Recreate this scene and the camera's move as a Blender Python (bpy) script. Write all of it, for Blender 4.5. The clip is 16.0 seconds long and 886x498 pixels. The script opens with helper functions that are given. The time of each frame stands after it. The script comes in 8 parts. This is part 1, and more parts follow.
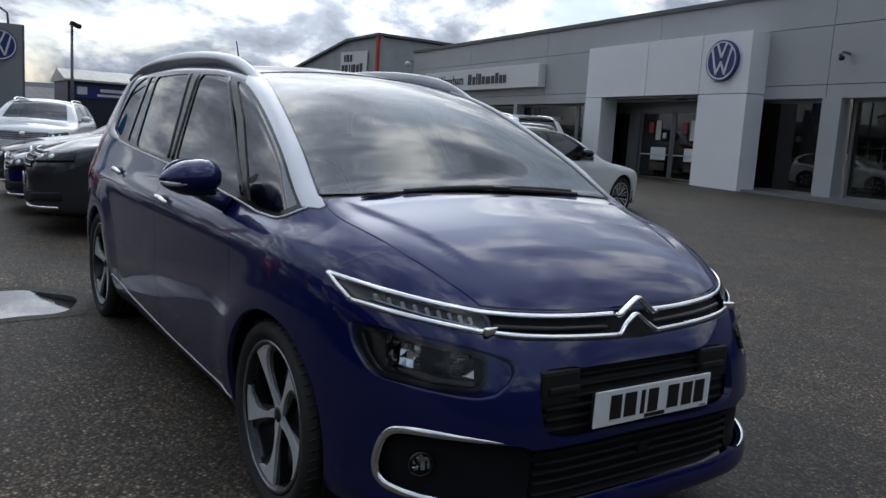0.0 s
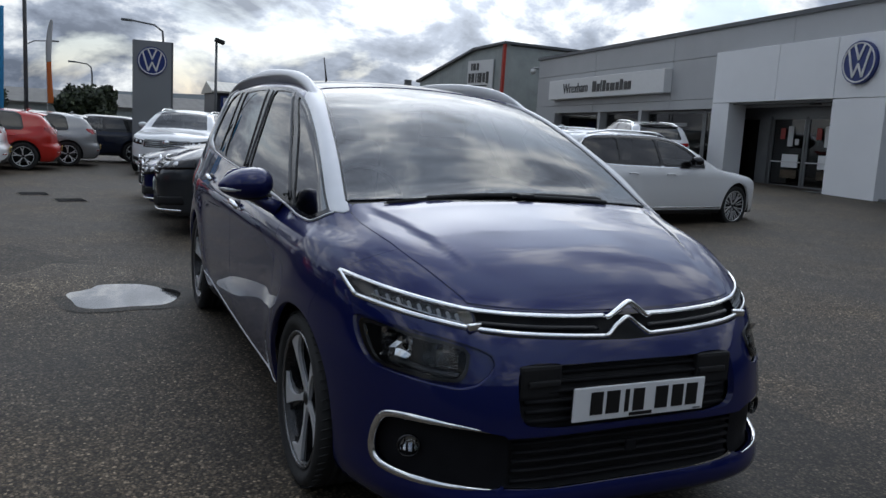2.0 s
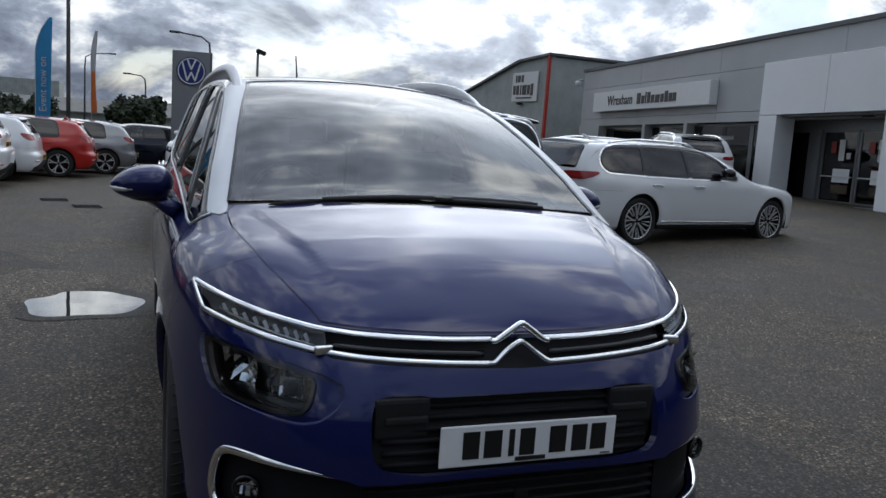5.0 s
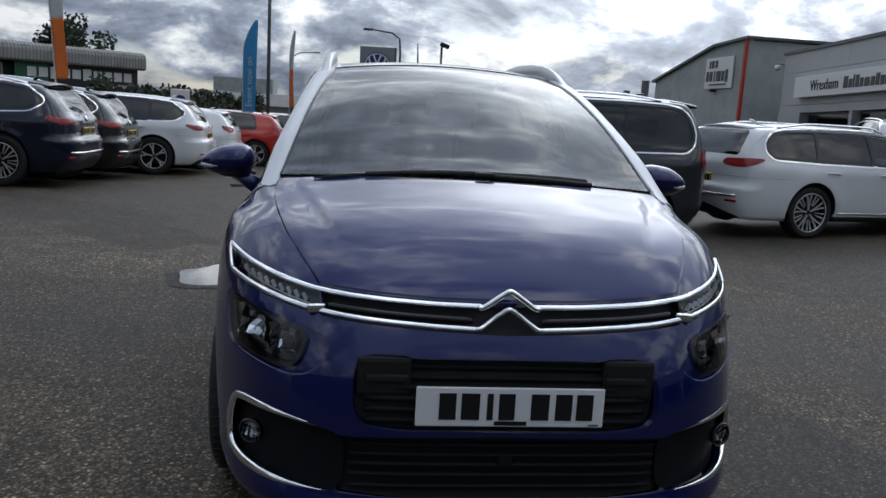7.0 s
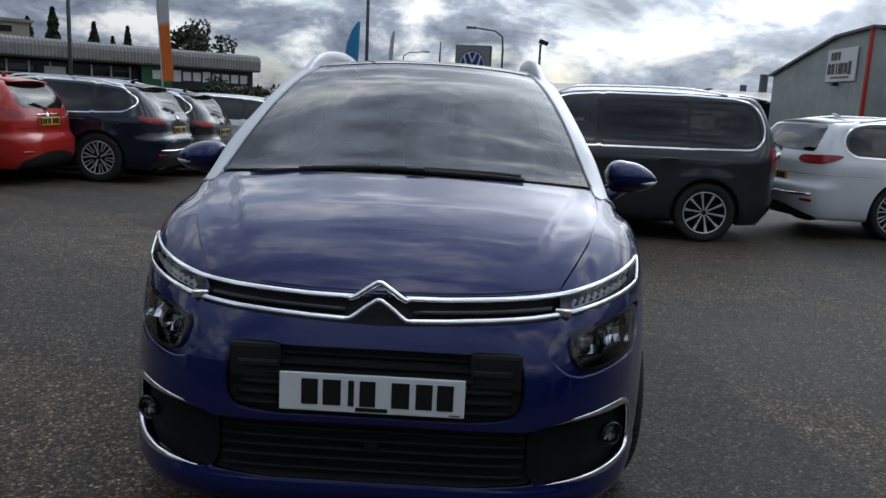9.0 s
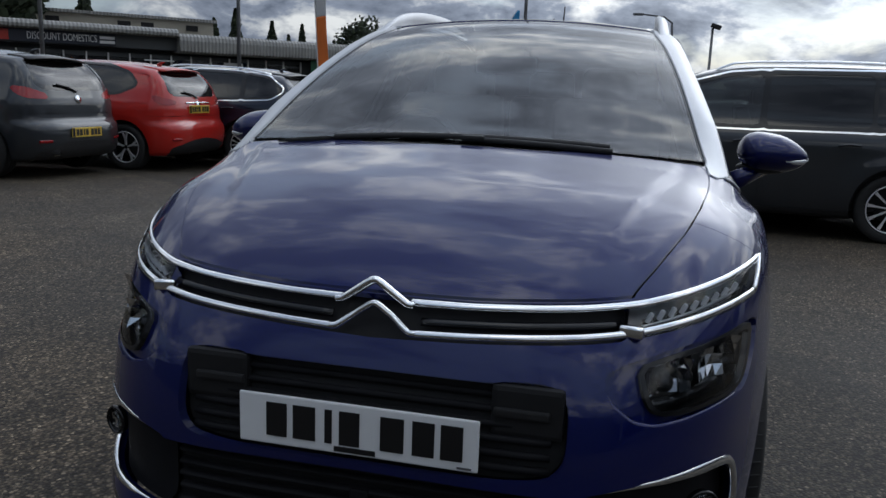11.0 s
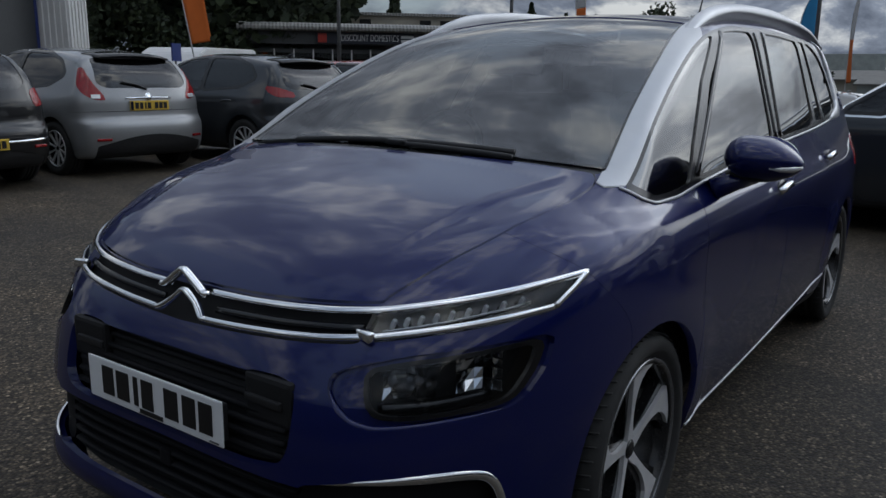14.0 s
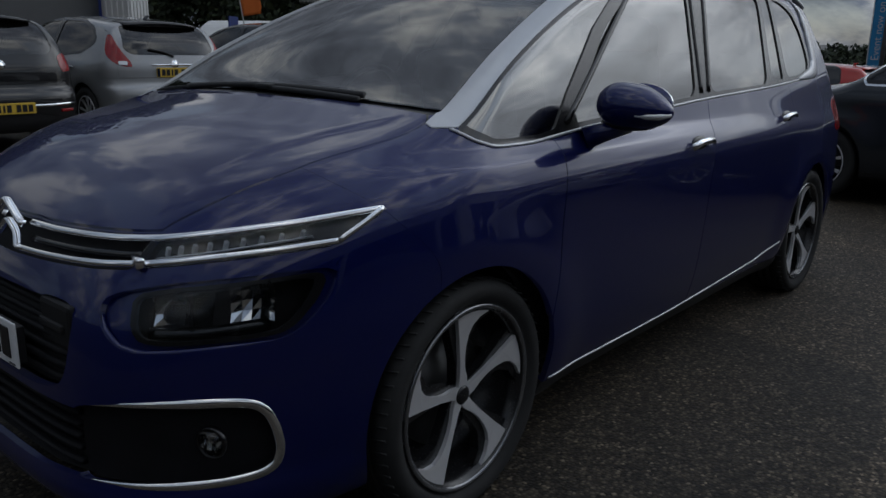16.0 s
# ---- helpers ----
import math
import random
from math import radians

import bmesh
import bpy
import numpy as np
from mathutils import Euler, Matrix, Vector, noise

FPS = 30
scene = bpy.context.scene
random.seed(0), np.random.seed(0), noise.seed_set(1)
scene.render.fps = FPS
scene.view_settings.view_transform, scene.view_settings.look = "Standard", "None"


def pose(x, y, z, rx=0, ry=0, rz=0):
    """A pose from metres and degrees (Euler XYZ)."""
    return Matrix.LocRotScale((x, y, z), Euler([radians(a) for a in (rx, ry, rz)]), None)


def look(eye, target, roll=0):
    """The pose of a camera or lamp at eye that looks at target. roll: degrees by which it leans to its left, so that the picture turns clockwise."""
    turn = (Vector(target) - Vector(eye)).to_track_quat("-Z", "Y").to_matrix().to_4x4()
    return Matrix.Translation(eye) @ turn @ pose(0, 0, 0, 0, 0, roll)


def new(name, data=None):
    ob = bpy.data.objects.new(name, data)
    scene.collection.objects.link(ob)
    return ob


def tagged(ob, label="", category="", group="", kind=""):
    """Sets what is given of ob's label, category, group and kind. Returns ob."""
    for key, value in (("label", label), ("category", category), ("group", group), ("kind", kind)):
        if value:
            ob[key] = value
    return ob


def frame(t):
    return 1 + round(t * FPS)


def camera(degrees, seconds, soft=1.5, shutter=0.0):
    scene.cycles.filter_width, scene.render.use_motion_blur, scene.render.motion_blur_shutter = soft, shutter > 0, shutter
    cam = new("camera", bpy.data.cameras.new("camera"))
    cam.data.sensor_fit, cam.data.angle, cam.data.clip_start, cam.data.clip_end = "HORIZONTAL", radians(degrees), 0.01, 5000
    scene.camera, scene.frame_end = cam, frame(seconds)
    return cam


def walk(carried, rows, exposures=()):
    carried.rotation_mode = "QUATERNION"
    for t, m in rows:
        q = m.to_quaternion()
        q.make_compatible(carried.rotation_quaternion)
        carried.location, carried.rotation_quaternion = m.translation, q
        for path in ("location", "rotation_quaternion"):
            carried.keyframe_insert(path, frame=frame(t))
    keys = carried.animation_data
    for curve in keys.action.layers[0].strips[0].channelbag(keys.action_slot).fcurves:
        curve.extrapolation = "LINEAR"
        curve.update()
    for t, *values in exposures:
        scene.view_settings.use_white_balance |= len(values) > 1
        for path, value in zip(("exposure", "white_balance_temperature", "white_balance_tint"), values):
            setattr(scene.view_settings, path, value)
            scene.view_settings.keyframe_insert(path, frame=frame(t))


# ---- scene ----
cam = camera(58.6, 16.0)
PATH = [
    (0, (-1.893, -1.557, 1.357), (-0.774, 0.07, 1.046), 4.1),
    (0.5, (-1.922, -1.724, 1.382), (-0.905, -0.031, 1.065), 4.0),
    (1, (-1.905, -1.807, 1.4), (-0.927, -0.092, 1.082), 4.0),
    (1.5, (-1.815, -1.868, 1.401), (-0.908, -0.115, 1.081), 3.8),
    (2, (-1.631, -1.946, 1.403), (-0.8, -0.155, 1.087), 3.7),
    (2.5, (-1.516, -1.95, 1.413), (-0.715, -0.144, 1.102), 3.6),
    (3, (-1.43, -1.831, 1.413), (-0.623, -0.025, 1.117), 3.7),
    (3.2, (-1.402, -1.797, 1.407), (-0.593, 0.009, 1.115), 3.7),
    (5.3, (-0.904, -1.798, 1.353), (-0.246, 0.068, 1.062), 4.0),
    (5.5, (-0.858, -1.784, 1.344), (-0.244, 0.096, 1.052), 3.9),
    (6, (-0.676, -1.8, 1.337), (-0.199, 0.116, 1.017), 3.7),
    (6.5, (-0.519, -1.862, 1.341), (-0.171, 0.079, 1.012), 3.4),
    (7, (-0.458, -2.013, 1.346), (-0.216, -0.058, 1.004), 3.3),
    (7.5, (-0.347, -2.175, 1.357), (-0.227, -0.21, 1.008), 3.2),
    (8, (-0.124, -2.247, 1.384), (-0.075, -0.279, 1.031), 3.1),
    (8.2, (-0.026, -2.264, 1.399), (-0.015, -0.295, 1.048), 2.9),
    (10.3, (0.411, -1.65, 1.306), (0.298, 0.308, 0.917), 2.8),
    (10.5, (0.444, -1.613, 1.299), (0.253, 0.339, 0.908), 2.6),
    (11, (0.514, -1.456, 1.259), (0.061, 0.452, 0.867), 2.1),
    (11.5, (0.605, -1.359, 1.243), (-0.015, 0.497, 0.827), 1.8),
    (12, (0.833, -1.325, 1.27), (0.07, 0.472, 0.837), 1.4),
    (12.5, (1.029, -1.265, 1.293), (0.103, 0.454, 0.857), 1.0),
    (13, (1.192, -1.095, 1.304), (0.229, 0.601, 0.862), 0.9),
    (13.5, (1.408, -1.037, 1.337), (0.381, 0.622, 0.899), 0.9),
    (14, (1.589, -1.06, 1.333), (0.463, 0.535, 0.9), 0.7),
    (14.5, (1.788, -1.197, 1.318), (0.609, 0.361, 0.889), 0.7),
    (15, (2.036, -1.1, 1.291), (0.818, 0.429, 0.864), 0.7),
    (15.5, (2.169, -0.919, 1.27), (0.925, 0.584, 0.829), 0.7),
    (16, (2.102, -0.677, 1.243), (0.846, 0.8, 0.754), 0.9),
]
walk(cam, [(t, look(eye, target, roll)) for t, eye, target, roll in PATH],
     exposures=[(0, 0.20), (8, 0.22), (10.5, 0.14), (12.5, -.06), (14.5, -.29), (16, -.66)])

# sky, sun and exposure
SUN_AZ, SUN_EL = radians(20), radians(26)
sun = new("sun", bpy.data.lights.new("sun", "SUN"))
sun.data.energy, sun.data.angle, sun.data.color = 0.30, radians(170), (1.0, 0.97, 0.93)
sun.matrix_world = look((20 * math.sin(SUN_AZ), 20 * math.cos(SUN_AZ), 20 * math.tan(SUN_EL)), (0, 0, 0))


def make_world():
    w = bpy.data.worlds.new("sky")
    w.use_nodes = True
    scene.world = w
    nt = w.node_tree
    nt.nodes.clear()
    N = lambda k, **kw: node(nt, k, **kw)
    L = nt.links.new
    co = N("ShaderNodeTexCoord")
    sep = N("ShaderNodeSeparateXYZ")
    L(co.outputs["Generated"], sep.inputs[0])
    # clouds lie on a flat layer: divide by height
    up = N("ShaderNodeMath", operation="MAXIMUM"); L(sep.outputs["Z"], up.inputs[0]); up.inputs[1].default_value = 0.0
    den = N("ShaderNodeMath", operation="MULTIPLY_ADD"); L(up.outputs[0], den.inputs[0]); den.inputs[1].default_value = 0.44; den.inputs[2].default_value = 0.205
    dx = N("ShaderNodeMath", operation="DIVIDE"); L(sep.outputs["X"], dx.inputs[0]); L(den.outputs[0], dx.inputs[1])
    dy = N("ShaderNodeMath", operation="DIVIDE"); L(sep.outputs["Y"], dy.inputs[0]); L(den.outputs[0], dy.inputs[1])
    cv = N("ShaderNodeCombineXYZ"); L(dx.outputs[0], cv.inputs[0]); L(dy.outputs[0], cv.inputs[1])
    big = N("ShaderNodeTexNoise"); big.inputs["Scale"].default_value = 0.95; big.inputs["Detail"].default_value = 7; big.inputs["Roughness"].default_value = 0.55; big.inputs["Distortion"].default_value = 0.35
    L(cv.outputs[0], big.inputs["Vector"])
    off = N("ShaderNodeVectorMath", operation="ADD"); L(cv.outputs[0], off.inputs[0]); off.inputs[1].default_value = (3.7, 1.9, 5.0)
    fine = N("ShaderNodeTexNoise"); fine.inputs["Scale"].default_value = 1.85; fine.inputs["Detail"].default_value = 8; fine.inputs["Roughness"].default_value = 0.6; fine.inputs["Distortion"].default_value = 0.2
    L(off.outputs[0], fine.inputs["Vector"])
    # cloud body: dark grey-blue bellies to bright edges
    tone = N("ShaderNodeValToRGB"); L(fine.outputs["Fac"], tone.inputs[0])
    r = tone.color_ramp
    r.elements[0].position, r.elements[0].color = 0.39, (0.145, 0.18, 0.25, 1)
    r.elements[1].position, r.elements[1].color = 0.62, (0.98, 1.02, 1.04, 1)
    e = r.elements.new(0.5); e.color = (0.31, 0.365, 0.47, 1)
    # gaps of pale blue sky
    cover = N("ShaderNodeValToRGB"); L(big.outputs["Fac"], cover.inputs[0])
    cover.color_ramp.elements[0].position, cover.color_ramp.elements[0].color = 0.40, (0, 0, 0, 1)
    cover.color_ramp.elements[1].position, cover.color_ramp.elements[1].color = 0.49, (1, 1, 1, 1)
    sky = N("ShaderNodeTexSky", sky_type="NISHITA", sun_disc=False, sun_elevation=SUN_EL, sun_rotation=SUN_AZ, dust_density=0.4, ozone_density=1.2)
    skyl = N("ShaderNodeVectorMath", operation="SCALE"); L(sky.outputs[0], skyl.inputs[0]); skyl.inputs["Scale"].default_value = 0.10
    blue = N("ShaderNodeMix", data_type="RGBA"); blue.inputs["Factor"].default_value = 0.6; L(skyl.outputs[0], blue.inputs[6]); blue.inputs[7].default_value = (0.50, 0.60, 0.74, 1)
    mix = N("ShaderNodeMix", data_type="RGBA"); L(cover.outputs[0], mix.inputs["Factor"]); L(blue.outputs[2], mix.inputs[6]); L(tone.outputs[0], mix.inputs[7])
    # thin cloud lit from behind round the sun
    dot = N("ShaderNodeVectorMath", operation="DOT_PRODUCT"); L(co.outputs["Generated"], dot.inputs[0])
    dot.inputs[1].default_value = (math.sin(SUN_AZ) * math.cos(SUN_EL), math.cos(SUN_AZ) * math.cos(SUN_EL), math.sin(SUN_EL))
    ang = N("ShaderNodeMath", operation="MAXIMUM"); L(dot.outputs["Value"], ang.inputs[0]); ang.inputs[1].default_value = 0
    pw = N("ShaderNodeMath", operation="POWER"); L(ang.outputs[0], pw.inputs[0]); pw.inputs[1].default_value = 5
    core = N("ShaderNodeMath", operation="POWER"); L(ang.outputs[0], core.inputs[0]); core.inputs[1].default_value = 28
    lobes = N("ShaderNodeMath", operation="MULTIPLY_ADD"); L(core.outputs[0], lobes.inputs[0]); lobes.inputs[1].default_value = 2.2; L(pw.outputs[0], lobes.inputs[2])
    thin = N("ShaderNodeMath", operation="MULTIPLY"); L(lobes.outputs[0], thin.inputs[0]); L(fine.outputs["Fac"], thin.inputs[1])
    glow = N("ShaderNodeMath", operation="MULTIPLY_ADD"); L(thin.outputs[0], glow.inputs[0]); glow.inputs[1].default_value = 1.35; glow.inputs[2].default_value = 1.0
    # cloud layer is a little brighter overhead than towards the horizon
    rise = N("ShaderNodeMath", operation="MULTIPLY_ADD"); L(up.outputs[0], rise.inputs[0]); rise.inputs[1].default_value = 1.35; rise.inputs[2].default_value = 0.50
    # and darker away from the sun
    face = N("ShaderNodeMath", operation="MULTIPLY_ADD"); L(dot.outputs["Value"], face.inputs[0]); face.inputs[1].default_value = 0.27; face.inputs[2].default_value = 0.86
    turned = N("ShaderNodeMath", operation="MULTIPLY"); L(rise.outputs[0], turned.inputs[0]); L(face.outputs[0], turned.inputs[1])
    both = N("ShaderNodeMath", operation="MULTIPLY"); L(turned.outputs[0], both.inputs[0]); L(glow.outputs[0], both.inputs[1])
    veil = N("ShaderNodeMath", operation="POWER"); L(ang.outputs[0], veil.inputs[0]); veil.inputs[1].default_value = 16
    part_veil = N("ShaderNodeMath", operation="MULTIPLY"); L(veil.outputs[0], part_veil.inputs[0]); part_veil.inputs[1].default_value = 0.62
    pale = N("ShaderNodeMix", data_type="RGBA"); L(part_veil.outputs[0], pale.inputs["Factor"]); L(mix.outputs[2], pale.inputs[6]); pale.inputs[7].default_value = (0.93, 0.98, 1.03, 1)
    lit = N("ShaderNodeVectorMath", operation="SCALE"); L(pale.outputs[2], lit.inputs[0]); L(both.outputs[0], lit.inputs["Scale"])
    bg = N("ShaderNodeBackground"); bg.inputs["Strength"].default_value = 1.0
    L(lit.outputs[0], bg.inputs[0])
    out = N("ShaderNodeOutputWorld")
    L(bg.outputs[0], out.inputs[0])


def node(nt, kind, **kw):
    n = nt.nodes.new(kind)
    for k, v in kw.items():
        setattr(n, k, v)
    return n


make_world()

# ---- materials ----
def base_mat(name):
    m = bpy.data.materials.new(name)
    m.use_nodes = True
    nt = m.node_tree
    return m, nt, nt.nodes["Principled BSDF"]


def noise_node(nt, scale, detail=4, rough=0.55, obj=True):
    co = node(nt, "ShaderNodeTexCoord")
    n = node(nt, "ShaderNodeTexNoise")
    n.inputs["Scale"].default_value, n.inputs["Detail"].default_value, n.inputs["Roughness"].default_value = scale, detail, rough
    nt.links.new(co.outputs["Object"], n.inputs["Vector"])
    return n


def ramp(nt, src, stops):
    r = node(nt, "ShaderNodeValToRGB")
    nt.links.new(src, r.inputs[0])
    el = r.color_ramp.elements
    while len(el) < len(stops):
        el.new(0.5)
    for e, (p, c) in zip(el, stops):
        e.position, e.color = p, (*c, 1)
    return r


def bump(nt, src, dist, strength=1.0):
    b = node(nt, "ShaderNodeBump")
    b.inputs["Distance"].default_value, b.inputs["Strength"].default_value = dist, strength
    nt.links.new(src, b.inputs["Height"])
    return b


def plain(name, col, rough=0.5, metal=0.0, vary=0.12, scale=9.0, relief=0.0, coat=0.0, spec=0.5):
    """A surface with soft blotches and fine grain."""
    m, nt, p = base_mat(name)
    n1 = noise_node(nt, scale, 5)
    lo = tuple(c * (1 - vary) for c in col); hi = tuple(min(1, c * (1 + vary)) for c in col)
    r = ramp(nt, n1.outputs["Fac"], [(0.3, lo), (0.7, hi)])
    nt.links.new(r.outputs[0], p.inputs["Base Color"])
    p.inputs["Roughness"].default_value, p.inputs["Metallic"].default_value = rough, metal
    p.inputs["Coat Weight"].default_value, p.inputs["Coat Roughness"].default_value = coat, 0.03
    p.inputs["Specular IOR Level"].default_value = spec
    n2 = noise_node(nt, scale * 14, 3)
    rr = node(nt, "ShaderNodeMapRange")
    rr.inputs[3].default_value, rr.inputs[4].default_value = max(0.0, rough - 0.08), min(1, rough + 0.08)
    nt.links.new(n2.outputs["Fac"], rr.inputs[0]); nt.links.new(rr.outputs[0], p.inputs["Roughness"])
    if relief:
        b = bump(nt, n2.outputs["Fac"], relief)
        nt.links.new(b.outputs[0], p.inputs["Normal"])
    return m


def paint(name, col, metal=0.0, rough=0.35, flake=0.25, dust=0.015):
    """Car paint: pigment with flake under a clear coat, a little dust."""
    m, nt, p = base_mat(name)
    fl = noise_node(nt, 900, 2)
    r = ramp(nt, fl.outputs["Fac"], [(0.35, tuple(c * (1 - flake) for c in col)), (0.65, tuple(min(1, c * (1 + flake)) for c in col))])
    dn = noise_node(nt, 3.0, 6, 0.6)
    dr = ramp(nt, dn.outputs["Fac"], [(0.45, (0, 0, 0)), (0.75, (dust, dust, dust))])
    mx = node(nt, "ShaderNodeMix", data_type="RGBA")
    nt.links.new(dr.outputs[0], mx.inputs["Factor"]); nt.links.new(r.outputs[0], mx.inputs[6]); mx.inputs[7].default_value = (0.25, 0.24, 0.22, 1)
    nt.links.new(mx.outputs[2], p.inputs["Base Color"])
    p.inputs["Metallic"].default_value, p.inputs["Roughness"].default_value = metal, rough
    p.inputs["Coat Weight"].default_value = 1.0
    p.inputs["Coat IOR"].default_value = 1.5
    p.inputs["Specular IOR Level"].default_value = 0.1
    on = noise_node(nt, 5.0, 5, 0.65)
    rr = node(nt, "ShaderNodeMapRange"); rr.inputs[3].default_value, rr.inputs[4].default_value = 0.006, 0.028
    nt.links.new(on.outputs["Fac"], rr.inputs[0]); nt.links.new(rr.outputs[0], p.inputs["Coat Roughness"])
    # faint orange peel in the clear coat
    pe = noise_node(nt, 60, 2)
    b = bump(nt, pe.outputs["Fac"], 0.0002, 0.18)
    nt.links.new(b.outputs[0], p.inputs["Coat Normal"])
    return m


def glass(name, tint, rough=0.0, film=0.02, ior=1.95):
    """Tinted glass: see-through with mirror reflections, a thin film of dust."""
    m = bpy.data.materials.new(name)
    m.use_nodes = True
    nt = m.node_tree
    nt.nodes.clear()
    out = node(nt, "ShaderNodeOutputMaterial")
    tr = node(nt, "ShaderNodeBsdfTransparent"); tr.inputs[0].default_value = (*tint, 1)
    gl = node(nt, "ShaderNodeBsdfGlossy"); gl.inputs["Roughness"].default_value = rough
    fr = node(nt, "ShaderNodeFresnel"); fr.inputs["IOR"].default_value = ior
    mx = node(nt, "ShaderNodeMixShader")
    nt.links.new(fr.outputs[0], mx.inputs[0]); nt.links.new(tr.outputs[0], mx.inputs[1]); nt.links.new(gl.outputs[0], mx.inputs[2])
    df = node(nt, "ShaderNodeBsdfDiffuse"); df.inputs[0].default_value = (0.5, 0.5, 0.48, 1)
    n = noise_node(nt, 6, 6, 0.6)
    mr = node(nt, "ShaderNodeMapRange"); mr.inputs[3].default_value, mr.inputs[4].default_value = film * 0.4, film * 1.4
    nt.links.new(n.outputs["Fac"], mr.inputs[0])
    m2 = node(nt, "ShaderNodeMixShader")
    nt.links.new(mr.outputs[0], m2.inputs[0]); nt.links.new(mx.outputs[0], m2.inputs[1]); nt.links.new(df.outputs[0], m2.inputs[2])
    nt.links.new(m2.outputs[0], out.inputs[0])
    return m


BLUE = paint("deep_blue_paint", (0.0016, 0.0056, 0.070), metal=0.35, rough=0.40, flake=0.15, dust=0.003)
WHITE = paint("white_paint", (0.72, 0.73, 0.74), flake=0.02)
RED = paint("red_paint", (0.42, 0.018, 0.012), flake=0.1)
SILVER = paint("silver_paint", (0.27, 0.275, 0.28), metal=0.5, rough=0.38)
GREY = paint("dark_grey_paint", (0.0285, 0.0322, 0.0372), metal=0.35, rough=0.42)
NAVY = paint("navy_paint", (0.004, 0.008, 0.022), metal=0.2, rough=0.4)
BLACK = paint("black_paint", (0.008, 0.008, 0.009), rough=0.4)
RAIL = plain("satin_silver_trim", (0.50, 0.51, 0.53), 0.36, 0.55, 0.04)
CHROME = plain("chrome", (0.86, 0.87, 0.88), 0.1, 1.0, 0.03)
PLASTIC = plain("black_plastic", (0.018, 0.018, 0.019), 0.5, 0, 0.2, 30, 0.0003, spec=0.3)
GLOSSBLACK = plain("gloss_black", (0.006, 0.006, 0.007), 0.14, 0, 0.1)
RUBBER = plain("rubber", (0.014, 0.014, 0.014), 0.8, 0, 0.25, 20, 0.0006)
ALLOY = plain("machined_alloy", (0.72, 0.72, 0.73), 0.36, 0.5, 0.04)
DARKALLOY = plain("black_alloy", (0.012, 0.012, 0.013), 0.25, 0.1, 0.1)
CLEAR = glass("windscreen_glass", (0.42, 0.46, 0.46), 0.0, 0.012, 2.1)
TINTED = glass("tinted_glass", (0.16, 0.185, 0.185), 0.0, 0.004, 2.8)
SIDEDARK = glass("dark_side_glass", (0.04, 0.045, 0.05), 0.0, 0.004, 2.5)
PRIVACY = glass("privacy_glass", (0.03, 0.034, 0.038), 0.0, 0.004, 1.7)
PALEGLASS = glass("car_glass", (0.14, 0.16, 0.16), 0.0, 0.004, 1.8)
LENS = glass("lamp_lens", (0.9, 0.92, 0.94), 0.0, 0.001, 1.45)
TAIL = plain("red_lamp", (0.26, 0.006, 0.008), 0.2, 0, 0.15, 20, 0, 0.3)
LAMPGREY = plain("lamp_reflector", (0.68, 0.69, 0.71), 0.15, 0.45, 0.06)
SATINLAMP = plain("satin_lamp_reflector", (0.22, 0.225, 0.235), 0.18, 0.8, 0.06)
MIRROR = plain("lamp_mirror", (0.88, 0.89, 0.9), 0.06, 1.0, 0.02)
SMOKED = plain("smoked_reflector", (0.04, 0.041, 0.043), 0.2, 0.8, 0.06)
DISC = plain("brake_disc_steel", (0.07, 0.07, 0.07), 0.45, 0.6, 0.1)
INTERIOR = plain("cabin_trim", (0.03, 0.03, 0.032), 0.7, 0, 0.2)
SEATGREY = plain("seat_cloth", (0.11, 0.11, 0.115), 0.85, 0, 0.15, 40, 0.0004)
PLATEWHITE = plain("plate_white", (0.72, 0.73, 0.74), 0.35, 0, 0.03)
PLATEYELLOW = plain("plate_yellow", (0.62, 0.41, 0.05), 0.35, 0, 0.04)
TRIM = plain("black_window_trim", (0.008, 0.008, 0.009), 0.22, 0, 0.15, spec=0.5)
GRILLE = plain("grille_black", (0.011, 0.011, 0.0125), 0.55, 0, 0.2, spec=0.08)
DEEP = plain("matt_black", (0.013, 0.013, 0.014), 0.65, 0, 0.2, spec=0.25)
INK = plain("plate_black", (0.008, 0.008, 0.009), 0.4)

# ---- mesh tools ----
def link_mesh(name, V, Fs, mat, parent=None, label="", smooth=True, normals=None):
    me = bpy.data.meshes.new(name)
    me.from_pydata([tuple(map(float, v)) for v in V], [], [tuple(map(int, q)) for q in Fs])
    me.materials.append(mat)
    if smooth:
        me.polygons.foreach_set("use_smooth", [True] * len(me.polygons))
    me.update()
    if normals is not None and len(V):
        me.normals_split_custom_set_from_vertices([tuple(map(float, v)) for v in normals])
    ob = new(name, me)
    if parent is not None:
        ob.parent = parent
    if label:
        ob["label"] = label
    return ob


def part(name, bm, mat, parent=None, label="", smooth=False):
    """Links a bmesh as one mesh object under a thing."""
    bm.normal_update()
    me = bpy.data.meshes.new(name)
    bm.to_mesh(me)
    bm.free()
    for m in (mat if isinstance(mat, (list, tuple)) else [mat]):
        me.materials.append(m)
    if smooth:
        me.polygons.foreach_set("use_smooth", [True] * len(me.polygons))
    ob = new(name, me)
    if parent is not None:
        ob.parent = parent
    if label:
        ob["label"] = label
    return ob


def thing(name, m, label, category, group="", kind=""):
    ob = new(name)
    ob.matrix_world = m
    return tagged(ob, label, category, group, kind)


